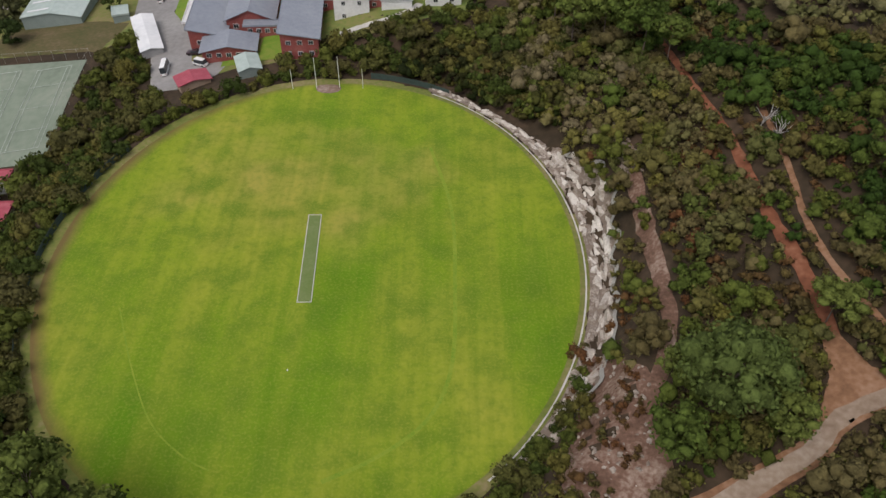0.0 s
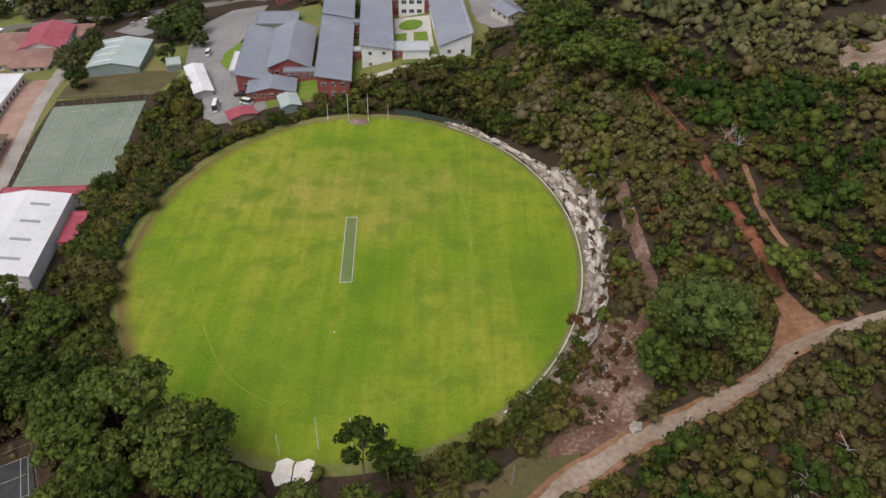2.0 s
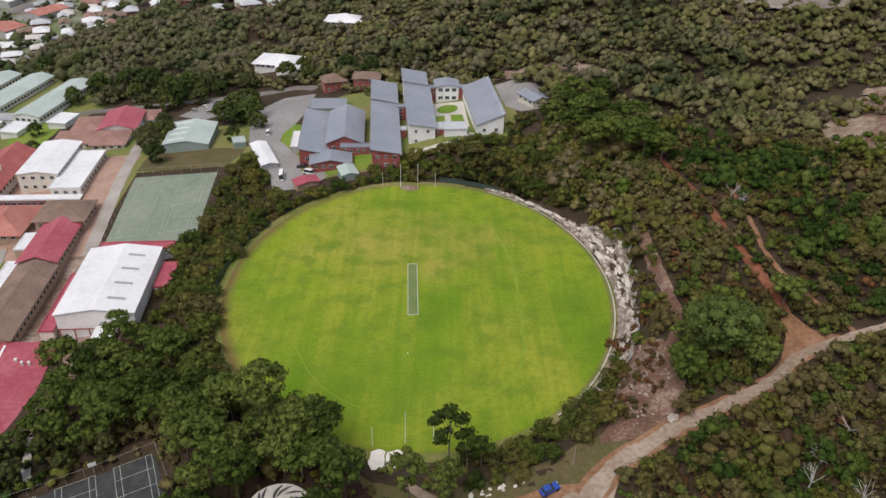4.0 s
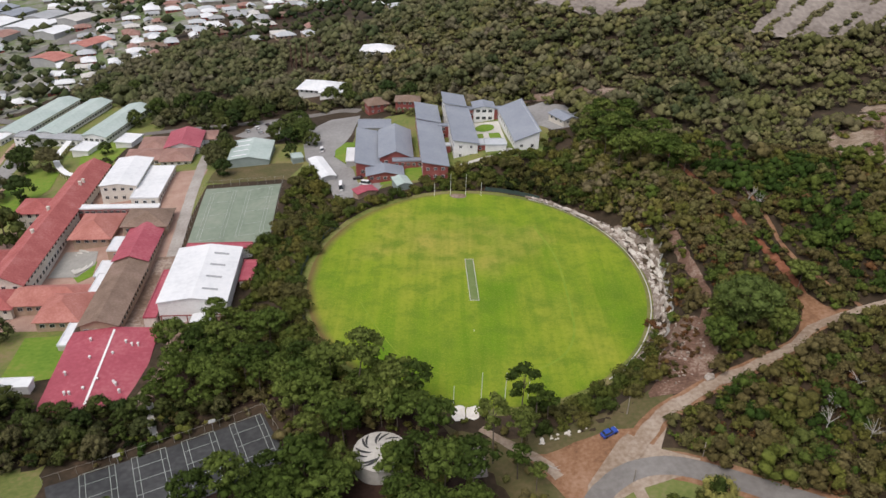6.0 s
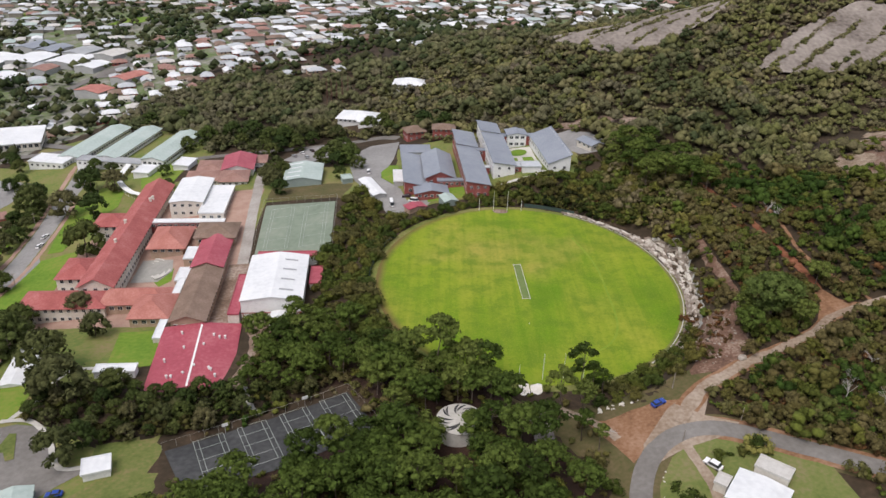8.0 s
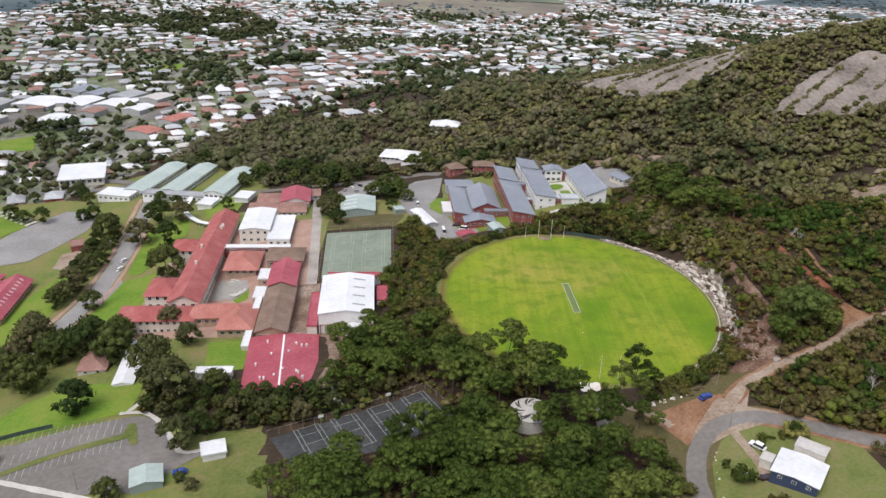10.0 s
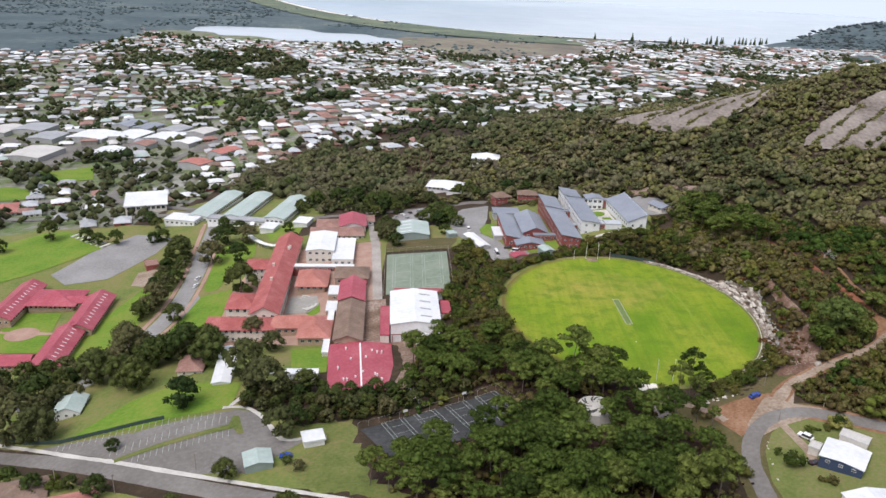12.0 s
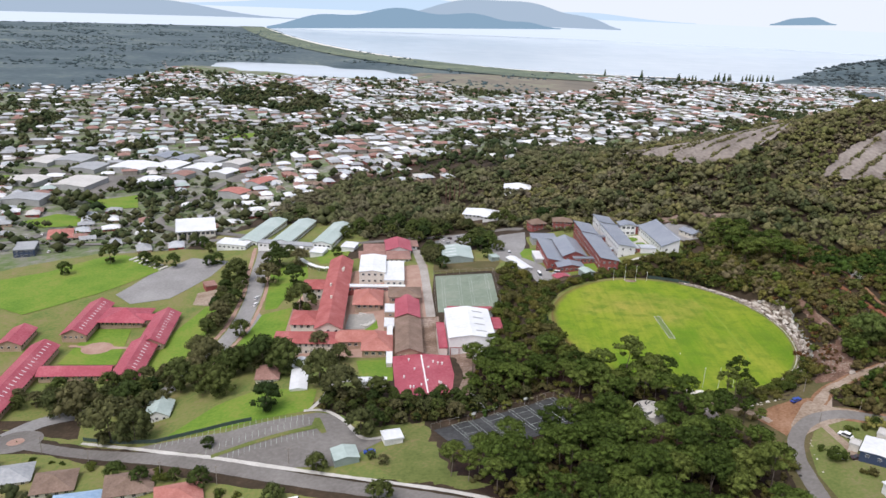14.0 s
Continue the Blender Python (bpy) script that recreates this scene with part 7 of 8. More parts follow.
patchy = thin(spread_points([(96, 136), (108, 124), (124, 150), (146, 196), (128, 200), (104, 170)], 3.0, blocked=False), lambda x, y: noise.noise((x * 0.1, y * 0.1, 7)) > 0.05)
merged("hillside_heath", patchy, "low scrub scattered over bare rock", "scrub", M["scrub"], 2.6, 0.36, 10, 5, 0.8, TINY, 0.85)
rest = spread_points([(114, 50), (150, 90), (250, 250), (330, 420), (260, 560), (420, 640), (430, 100), (300, -60), (70, -60), (70, 0)], 12.0)
merged("hillside_scrub", rest, "bushland on the far side of the hill", "bushland", M["far_scrub"], 13.0, 1.2, 4, 4, 0.5, TINY, 0.9)
take([(-146, 396), (-124, 396), (-126, 412), (-148, 412)], 1.0)
wood_n = spread_points([(-140, 320), (-120, 420), (-60, 470), (-42, 560), (-72, 535), (-92, 478), (-117, 490), (-140, 486), (-150, 470), (-170, 468), (-203, 500), (-229, 524), (-252, 528), (-268, 498), (-292, 488), (-291, 440), (-288, 385), (-240, 350), (-200, 300), (-165, 310)], 6.6)
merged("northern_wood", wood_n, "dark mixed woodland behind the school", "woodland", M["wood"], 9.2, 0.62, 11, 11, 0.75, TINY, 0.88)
wood_far = spread_points([(-60, 470), (80, 560), (190, 600), (260, 560), (300, 620), (160, 700), (60, 640), (10, 680), (-40, 570)], 7.5)
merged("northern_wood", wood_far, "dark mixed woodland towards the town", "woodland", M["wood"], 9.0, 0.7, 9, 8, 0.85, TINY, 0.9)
fill = spread_points([(-300, -60), (-300, 8), (-200, -30), (-100, -75), (-60, -100), (-200, -120)], 9.0)
merged("garden_trees", fill, "garden trees and shrubs among houses", "garden trees", M["far_tree"], 3.6, 0.4, 12, 4)
thick = spread_points([(-80, 46), (-92, 58), (-112, 58), (-123, 64), (-120, 96), (-92, 84), (-62, 54), (-44, 46), (-40, 34), (-50, 20), (-28, 4), (-28, -34), (-70, -44), (-110, -34), (-112, -14), (-90, 14), (-80, 28), (-74, 36)], 3.5)
merged("undergrowth", thick, "dense olive bushes under the trees", "undergrowth", M["scrub"], 4.2, 0.44, 10, 6, 1.0, TINY, 0.85)
bank_bushes = spread_points([(-186, 46), (-181, 58), (-152, 61), (-126, 61), (-110, 60), (-98, 56), (-130, 38), (-158, 34)], 3.3)
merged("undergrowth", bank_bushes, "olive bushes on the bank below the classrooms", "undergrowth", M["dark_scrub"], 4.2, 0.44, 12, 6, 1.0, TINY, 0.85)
under = spread_points([(-118, -16), (-132, 6), (-125, 60), (-112, 98), (-70, 66), (-30, 46), (-16, 30), (-20, -38), (-120, -38)], 3.8)
merged("undergrowth", under, "dark undergrowth below the trees", "undergrowth", M["scrub"], 2.6, 0.35, 8, 3, 0.7)
east_low = spread_points([(14, 26), (34, 15.5), (60, 0), (105, 40), (140, -40), (120, -100), (60, -30), (44, 6), (26, 20)], 3.2)
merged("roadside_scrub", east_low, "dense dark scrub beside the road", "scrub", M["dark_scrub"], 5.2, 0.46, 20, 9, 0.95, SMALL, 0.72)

for x, y, s in ((8, 212, 1.0), (12, 215, 1.1), (16.5, 218, 0.9), (20, 215, 1.1), (11, 221, 0.8), (15, 225, 0.7), (21, 222, 0.95), (6, 218, 0.7), (24, 228, 0.8)):
    plant_bush(BUSHES[int(rng.integers(4))], x, y, s, "dense dark green bush below the college", "bushes behind the goals")

# ---- the town on the plain, the beach and the far shores ----
rng = np.random.default_rng(11)


MARSH = [(-300, 1900), (-160, 1960), (230, 1960), (215, 1640), (120, 1480), (-60, 1560), (-230, 1690)]


def town_area(x, y):
    west = (x < -330 + 0.34 * (y - 300)) & (y > 300)
    edge = np.interp(x, (-320, -297, -268, -252, -229, -203, -168, -145, -117, -91, -73, -37, 14, 60, 160, 260, 420), (500, 500, 512, 542, 540, 514, 482, 484, 504, 494, 550, 590, 700, 660, 715, 640, 700))
    back = y > edge
    ok = (west | back) & (y < np.where(x > 200, 2030, 1880 - 0.1 * np.abs(x + 100))) & (x > -1500) & (x < 860 + 0.1 * y)
    ok &= ~((x < -430) & (y > 1250 + 0.35 * (x + 1500) * 0.3) & (x < -900))
    lake = np.hypot((x + 560) / 420, (y - 1950) / 250) < 1
    return ok & ~lake & ~inside(MARSH, x, y)


ROOFS = ["roof_white", "roof_white", "roof_pale", "roof_pale", "roof_pale_grey", "roof_pale_grey", "roof_grey", "roof_grey", "roof_grey", "roof_faded", "roof_faded", "roof_brown", "roof_pale_grey", "roof_white", "roof_green"]
ROOF_WORDS = {"roof_pale_grey": "pale grey metal", "roof_pale": "pale beige metal", "roof_blue": "dark blue-grey metal", "roof_white": "white metal", "roof_grey": "grey metal", "roof_faded": "faded pink tiled", "roof_terracotta": "terracotta tiled", "roof_brown": "brown tiled", "roof_green": "pale green metal", "roof_pale_blue": "pale blue metal"}
# long commercial sheds, car parks, parks and streets
for x, y, w, l, t, mt in ((-512, 631, 42, 42, -8, "roof_white"), (-470, 631, 32, 40, -12, "roof_white"), (-428, 621, 32, 34, -14, "roof_white"), (-497, 693, 24, 36, -16, "roof_blue"), (-468, 674, 22, 32, -18, "roof_blue"), (-430, 658, 26, 32, -18, "roof_grey"),
                          (-532, 541, 38, 46, -6, "roof_pale"), (-464, 557, 28, 32, -6, "roof_white"), (-602, 674, 36, 40, -2, "roof_grey"), (-632, 660, 26, 44, 0, "roof_pale"), (-357, 507, 26, 20, -20, "roof_terracotta"), (-545, 462, 36, 26, 4, "roof_grey"),
                          (-560, 622, 30, 36, -4, "roof_grey"), (-586, 540, 34, 30, -4, "roof_pale"), (-395, 596, 22, 26, -18, "roof_white"), (-392, 640, 24, 28, -20, "roof_pale"), (-340, 545, 18, 30, -24, "roof_terracotta"), (-440, 590, 20, 22, -14, "roof_faded")):
    building("warehouse", "long low shed with a " + ROOF_WORDS[mt] + " roof", "warehouse", x, y, w, l, t, 5.5, "gable", 1.6, mt, "wall_grey", 0.4, 0, group="sheds of the town", margin=3)
for poly in ([(-556, 488), (-494, 487), (-458, 513), (-440, 468), (-470, 456), (-500, 486), (-545, 471)], [(-512, 397), (-500, 432), (-473, 430), (-463, 404), (-491, 384)], [(-640, 560), (-600, 566), (-598, 580), (-640, 578)],
             [(-470, 820), (-430, 830), (-420, 870), (-465, 860)], [(-330, 860), (-290, 866), (-296, 900), (-335, 890)], [(-620, 890), (-585, 880), (-580, 915), (-612, 925)]):
    drape("park", poly, M["lawn"], 0.5, "green park in the town", "lawn", 10.0)
for poly in ([(-537, 599), (-465, 577), (-473, 539), (-505, 509), (-527, 518), (-508, 560)], [(-618, 586), (-582, 575), (-582, 600), (-600, 640), (-640, 620)], [(-385, 560), (-362, 566), (-360, 600), (-382, 592)]):
    drape("parking_lot", poly, M["asphalt"], 0.45, "grey asphalt parking lot between the sheds", "car park", 8.0)
NEAR_STREETS = ([(-290, 330), (-330, 355), (-380, 395), (-403, 426), (-399, 481), (-391, 522), (-381, 565), (-368, 602), (-357, 645), (-330, 720), (-280, 820)], [(-480, 330), (-420, 326), (-385, 335), (-340, 320), (-290, 330)], [(-576, 505), (-560, 508), (-515, 496), (-493, 540), (-480, 590)], [(-560, 300), (-500, 322), (-480, 330), (-470, 380), (-450, 395), (-420, 420)])
FAR_STREETS = ([(-700, 590), (-600, 600), (-545, 590), (-440, 604), (-330, 640)], [(-760, 760), (-620, 780), (-480, 810), (-300, 850), (-100, 930)], [(-680, 1010), (-500, 960), (-330, 990), (-120, 1060), (120, 1100)], [(-240, 700), (-300, 880), (-330, 1100), (-300, 1400)], [(-560, 780), (-600, 960), (-700, 1180)],
             [(-900, 1500), (-880, 1700), (-1000, 2000)], [(270, 1420), (350, 1700), (440, 1960)], [(-100, 1000), (20, 1250), (80, 1500)])
for line in NEAR_STREETS + FAR_STREETS:
    ribbon("street", line, 9.0, M["asphalt"], 0.6, "grey asphalt street in the town", "road", step=12.0)
GROVES = ([(-521, 584), (-494, 586), (-463, 530), (-486, 524)], [(-523, 469), (-503, 482), (-475, 474), (-460, 446), (-497, 436)], [(-480, 545), (-440, 545), (-408, 492), (-445, 520)], [(-634, 1310), (-529, 1460), (-409, 1338), (-369, 1121), (-433, 1020), (-545, 1111)],
          [(-739, 1137), (-690, 1180), (-622, 1017), (-666, 979)], [(-851, 988), (-774, 979), (-704, 853), (-754, 820)], [(-330, 780), (-280, 800), (-230, 900), (-300, 870)], [(-560, 700), (-520, 730), (-540, 780), (-590, 760)])


def wooded(x, y):
    return noise.noise((x * 0.016, y * 0.016, 7)) > -0.04 or y < 620


groves = [p for poly in GROVES for p in spread_points(poly, 7.0) if wooded(*p) and noise.noise((p[0] * 0.03, p[1] * 0.03, 7)) > -0.15]
merged("town_trees", groves, "dark groves of tall trees in the town", "trees", M["far_tree"], 11.0, 1.0, 8, 4, 1.1, TINY, 0.9)
for poly in GROVES[:3]:
    take(poly, 0)

houses = []
turn = radians(24)
for i in range(-90, 130):
    for j in range(-20, 170):
        u, v = i * 21 + (j % 2) * 4, j * 17 + (6 if j % 2 else 0)
        x, y = -300 + u * math.cos(turn) - v * math.sin(turn), 300 + u * math.sin(turn) + v * math.cos(turn)
        wx, wy = 30 * noise.noise((x * 0.004, y * 0.004, 1)), 30 * noise.noise((x * 0.004, y * 0.004, 8))
        houses.append((x + wx + rng.uniform(-4, 4), y + wy + rng.uniform(-4, 4)))
h = np.array(houses)
cover = np.array([noise.noise((x * 0.006, y * 0.006, 2)) for x, y in houses])
keep = town_area(h[:, 0], h[:, 1]) & ~(np.any([inside(g, h[:, 0], h[:, 1]) for g in GROVES], axis=0) & np.array([wooded(*p) for p in houses])) & free(h[:, 0], h[:, 1]) & (rng.uniform(0, 1, len(h)) < np.clip(np.where(h[:, 1] > 900, 0.86, 0.72) - 1.5 * cover, 0.06, 0.95))
keep &= ~((np.abs(((h[:, 0] + 300) * math.cos(turn) + (h[:, 1] - 300) * math.sin(turn)) % 126) < 12))
h = h[keep]
h = h[np.argsort(np.hypot(h[:, 0] + 130, h[:, 1] + 230))]
house_meshes = {}


def house_data(k, mt):
    key = (k, mt)
    if key not in house_meshes:
        w, l, rise, kind = ((9, 13, 2.0, "hip"), (10, 15, 2.2, "hip"), (8, 12, 1.8, "gable"), (11, 14, 2.4, "hip"))[k]
        walls = Bits().box(-w / 2, -l / 2, -2, w / 2, l / 2, 2.75)
        for s in (-1, 1):
            for q in (-0.28, 0.05, 0.3):
                walls.box(s * w / 2 - 0.05, q * l - 0.8, 0.8, s * w / 2 + 0.05, q * l + 0.8, 2.0, 1)
            walls.box(-1.2, s * l / 2 - 0.05, 0.8, 1.2, s * l / 2 + 0.05, 2.0, 1)
        house_meshes[key] = (walls.mesh("wall", [M[("wall_town", "wall_tan", "wall_cream", "wall_brick")[k]], M["glass"]]), roof_bits(kind, w, l, 2.7, rise, 0.5).mesh("roof", M[mt]))
    return house_meshes[key]


near = h[:230]
zs = ground(near[:, 0], near[:, 1])
for (x, y), z in zip(near, zs):
    k, mt = int(rng.integers(4)), ROOFS[int(rng.integers(len(ROOFS)))]
    wall_data, roof_data = house_data(k, mt)
    b = thing("house", pose(x, y, z, 0, 0, 24 + 90 * int(rng.integers(2)) + rng.uniform(-5, 5)), "suburban house with a " + ROOF_WORDS[mt] + " roof in the town", "house", "houses of the town")
    part("wall", wall_data, b)
    part("roof", roof_data, b)


def town_mesh(name, places, label):
    """Houses too far and too many to count: walls and roofs in one mesh."""
    mats = [M["wall_town"]] + [M[m] for m in sorted(set(ROOFS))]
    b = Bits()
    z = ground(places[:, 0], places[:, 1])
    for (x, y), g in zip(places, z):
        w, l, rise = rng.uniform(4.5, 7), rng.uniform(6, 10), rng.uniform(1.3, 2.4)
        a = turn + (math.pi / 2 if rng.uniform() < 0.5 else 0) + rng.uniform(-0.1, 0.1)
        c, s = math.cos(a), math.sin(a)
        k = 1 + sorted(set(ROOFS)).index(ROOFS[int(rng.integers(len(ROOFS)))])
        f = lambda p, q, t: (x + c * p - s * q, y + s * p + c * q, g + t)
        e = 2.8 if rng.uniform() < 0.8 else 5.4
        base = [f(-w, -l, -2), f(w, -l, -2), f(w, l, -2), f(-w, l, -2), f(-w, -l, e), f(w, -l, e), f(w, l, e), f(-w, l, e)]
        b.add(base, [(0, 1, 5, 4), (1, 2, 6, 5), (2, 3, 7, 6), (3, 0, 4, 7)], 0)
        o = 0.7
        r = [f(-w - o, -l - o, e - 0.1), f(w + o, -l - o, e - 0.1), f(w + o, l + o, e - 0.1), f(-w - o, l + o, e - 0.1), f(0, -l + w * 0.8, e + rise), f(0, l - w * 0.8, e + rise)]
        b.add(r, [(0, 1, 4), (1, 2, 5, 4), (2, 3, 5), (3, 0, 4, 5)], k)
    ob = new(name, b.mesh(name, mats))
    return tagged(ob, label, "houses", kind="stuff")


town_mesh("town_houses", h[230:], "hundreds of small houses with pale and red roofs")

tp = np.stack([rng.uniform(-1500, 900, 30000), rng.uniform(290, 1950, 30000)], -1)
cov = np.array([noise.noise((x * 0.006, y * 0.006, 2)) for x, y in tp])
ok = town_area(tp[:, 0], tp[:, 1]) & free(tp[:, 0], tp[:, 1]) & (rng.uniform(0, 1, len(tp)) < np.clip(np.where(tp[:, 1] > 1000, 0.3, 0.6) + 1.5 * cov, 0.12, 1.0))
tp = tp[ok][:10500]
merged("town_trees", tp, "dark trees among the houses of the town", "trees", M["far_tree"], 9.0, 1.6, 1, 2, 0.75, TINY, 0.95)

# flat bush behind the beach, and its dunes
bp = np.stack([rng.uniform(-3000, 700, 60000), rng.uniform(1300, 4300, 60000)], -1)
ok = (~town_area(bp[:, 0], bp[:, 1])) & (bp[:, 1] < coast_y(bp[:, 0]) - 70) & (np.hypot((bp[:, 0] + 560) / 400, (bp[:, 1] - 1950) / 230) > 1)
bp = np.array([p for p in bp[ok] if noise.noise((p[0] * 0.004, p[1] * 0.004, 6)) > 0.0])[:5000]
merged("coastal_bush", bp, "flat bushland behind the beach, haze-blue in colour", "bushland", M["coast_leaf"], 15.0, 4.0, 0, 1, 0.1, TINY, 0.95, 0.6)
hp = np.stack([rng.uniform(900, 3000, 24000), rng.uniform(1800, 3000, 24000)], -1)
hp = hp[(ground(hp[:, 0], hp[:, 1]) > SEA + 6)][:3600]
merged("headland_bush", hp, "bush covering the headland, haze-blue in colour", "bushland", M["headland_leaf"], 20.0, 5.0, 0, 1, 0.1, TINY, 0.95, 0.55)
drape("marsh", MARSH, M["marsh"], 0.8, "brown marshy flats beside the lake", "marsh", 40.0, None, ragged=20.0, rounded=True)
sand_line = [(x, float(coast_y(np.array([x]))[0]) - 26) for x in np.linspace(-2200, 560, 50)]
ribbon("beach", sand_line, 80, M["white_sand"], 1.8, "long pale sand beach along the bay", "beach", step=40.0, margin=None)
dune = [(x, y - 165) for x, y in sand_line[6:46]]
ribbon("golf_course", dune, 200, M["fairway"], 2.5, "pale green strip of fairways behind the beach", "grass", step=30.0, margin=None)

# conical pines by the beach
cone = []
for k in range(9):
    a = np.linspace(0, 6.28, 9)[:-1]
    cone.append(np.stack([np.cos(a) * (5.6 - 0.6 * k), np.sin(a) * (5.6 - 0.6 * k), np.full(8, 4 + 2.6 * k)], -1))
cone = np.concatenate(cone)
d = cone * (1, 1, 0)
solid = np.concatenate([cone[:8] * (0.8, 0.8, 1), [(0, 0, 27)]]), np.array([(k, (k + 1) % 8, 8) for k in range(8)])
sprays = cards(cone, d / (np.linalg.norm(d, axis=1, keepdims=True) + 1e-6), 1.5, 0.3)
pine_crown = leaf_mesh("crown", solid, sprays, M["far_tree"], np.full(len(solid[0]) + len(sprays), 0.2))
pine_trunk = Bits().tube((0, 0, -1), (0, 0, 25), 0.4, 0.1).mesh("trunk", M["bark"])
spots = [(x, 1967 + 0.5 * (x - 471)) for x in (471, 478, 486, 497, 508, 519, 528, 589, 596, 607, 618, 630, 641, 646, 686, 697, 712, 726, 738, 752, 768, 781, 797)] + [(283, 2066), (385, 2042)]
for x, y in spots:
    x, y = x + rng.uniform(-2, 2), y + rng.uniform(-14, 14)
    t = thing("pine_tree", pose(x, y, zed(x, y)) @ Matrix.Scale(rng.uniform(0.65, 1.05), 4), "tall conical pine tree near the beach", "tree", "pines along the beach")
    part("trunk", pine_trunk, t)
    part("crown", pine_crown, t)

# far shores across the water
# Glowing hill walls with distance haze put into their blue, paler farther off.
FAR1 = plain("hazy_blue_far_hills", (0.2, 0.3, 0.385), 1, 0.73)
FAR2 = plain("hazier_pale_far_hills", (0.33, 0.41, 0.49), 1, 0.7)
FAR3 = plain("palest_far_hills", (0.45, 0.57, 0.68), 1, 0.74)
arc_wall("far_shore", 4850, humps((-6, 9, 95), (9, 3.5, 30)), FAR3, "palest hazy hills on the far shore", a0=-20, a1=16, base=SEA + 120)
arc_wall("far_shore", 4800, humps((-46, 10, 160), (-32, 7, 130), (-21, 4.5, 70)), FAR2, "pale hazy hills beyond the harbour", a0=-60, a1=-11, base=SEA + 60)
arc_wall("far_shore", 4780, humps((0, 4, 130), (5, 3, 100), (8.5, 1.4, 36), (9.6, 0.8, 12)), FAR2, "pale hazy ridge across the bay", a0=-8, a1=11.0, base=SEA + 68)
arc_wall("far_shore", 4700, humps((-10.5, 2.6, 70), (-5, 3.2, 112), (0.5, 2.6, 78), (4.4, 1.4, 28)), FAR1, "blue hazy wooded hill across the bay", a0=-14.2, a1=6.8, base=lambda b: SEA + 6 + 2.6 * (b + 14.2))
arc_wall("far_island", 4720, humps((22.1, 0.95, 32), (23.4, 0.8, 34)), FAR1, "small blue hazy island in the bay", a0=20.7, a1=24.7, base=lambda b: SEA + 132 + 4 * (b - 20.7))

# ---- vehicles, fences, poles and other small things ----
rng = np.random.default_rng(21)
wheel = Bits().tube((-0.11, 0, 0), (0.11, 0, 0), 0.34, 0.34, 12).mesh("wheel", M["rubber"])
lamp = Bits().box(-0.2, -0.04, -0.08, 0.2, 0.04, 0.08).mesh("headlight", M["trim_white"])
tail = Bits().box(-0.16, -0.04, -0.1, 0.16, 0.04, 0.1).mesh("tail_light", M["wall_brick"])


def loft(b, rings, k=0):
    """Joins rings of four corners (half width, rear y, front y, z) into a tapered shell."""
    v = []
    for w, y0, y1, z in rings:
        v += [(-w, y0, z), (w, y0, z), (w, y1, z), (-w, y1, z)]
    f = [(3, 2, 1, 0), tuple(range(len(v) - 4, len(v)))]
    for r in range(len(rings) - 1):
        o = 4 * r
        f += [(o + i, o + (i + 1) % 4, o + 4 + (i + 1) % 4, o + 4 + i) for i in range(4)]
    return b.add(v, f, k)


def car(x, y, turn, paint, label, kind="car", length=4.5, height=1.45):
    c = thing(kind, tilt_pose(x, y, 0.2, turn, 2), label, kind)
    h, w = length / 2, 0.9
    van = kind in ("van", "minibus")
    part("body", loft(Bits(), [(w * 0.94, -h, h, 0.25), (w, -h - 0.02, h + 0.02, 0.55), (w * 0.97, -h + 0.06, h - (0.05 if van else 0.1), 0.92)]).mesh("body", M[paint]), c)
    top0, top1 = (-h + 0.1, h - 0.5) if van else (-h + 0.5, h - 1.2)
    part("glasshouse", loft(Bits(), [(w * 0.95, top0, top1, 0.92), (w * 0.8, top0 + 0.35, top1 - (0.35 if van else 0.7), height - 0.06)]).mesh("glasshouse", M["glass"]), c, "dark windows")
    part("roof", loft(Bits(), [(w * 0.8, top0 + 0.32, top1 - (0.33 if van else 0.66), height - 0.06), (w * 0.74, top0 + 0.42, top1 - (0.45 if van else 0.8), height)]).mesh("roof", M[paint]), c)
    for sx in (-1, 1):
        for sy in (-1, 1):
            part("wheel", wheel, c, "", pose(sx * (w - 0.08), sy * h * 0.62, 0.32))
        part("headlight", lamp, c, "", pose(sx * 0.6, h + 0.02, 0.65))
        part("tail_light", tail, c, "", pose(sx * 0.65, -h - 0.02, 0.7))
    return c


car(1.2, 32.2, -65, "car_blue", "blue hatchback parked on red dirt by the road", "car", 4.2)
car(9.0, 8.2, 40, "car_white", "white four-wheel drive parked in a drive", "car", 4.9, 1.85)
car(2.0, -3.2, 80, "car_white", "white station wagon parked beside a house", "car", 4.8, 1.7)
car(7.4, -4.2, 80, "car_dark", "dark red car parked beside a house", "car", 4.4)
car(-82.5, 188.6, 8, "car_white", "white minibus parked in the college yard", "minibus", 7.0, 2.7)
car(-72.3, 189.6, 60, "car_white", "white van parked in the college yard", "van", 4.8, 2.1)
car(-76.0, 196.5, 80, "car_dark", "dark car parked in the college yard", "car", 4.4)
car(-97.5, 236.5, 5, "car_white", "white van parked near the sheds", "van", 4.6, 2.0)
car(-252.4, 196.5, -14, "car_white", "white car on the school road", "car", 4.4)
car(-250.6, 187.0, -12, "car_white", "white car on the school road", "car", 4.4)
car(-161.0, 11.5, 100, "car_blue", "dark blue car parked beside the car park", "car", 4.4)
car(-183.5, -16.0, 100, "car_white", "white van beside the street", "van", 4.8, 2.1)
for k, (x, y) in enumerate(((-146, 288), (-142, 293), (-137, 297), (-131, 300), (-127, 296), (-132, 288), (-138, 284))):
    car(x, y, 30, ("car_grey", "car_white", "car_dark")[k % 3], ("silver", "white", "dark")[k % 3] + " car in the upper car park")
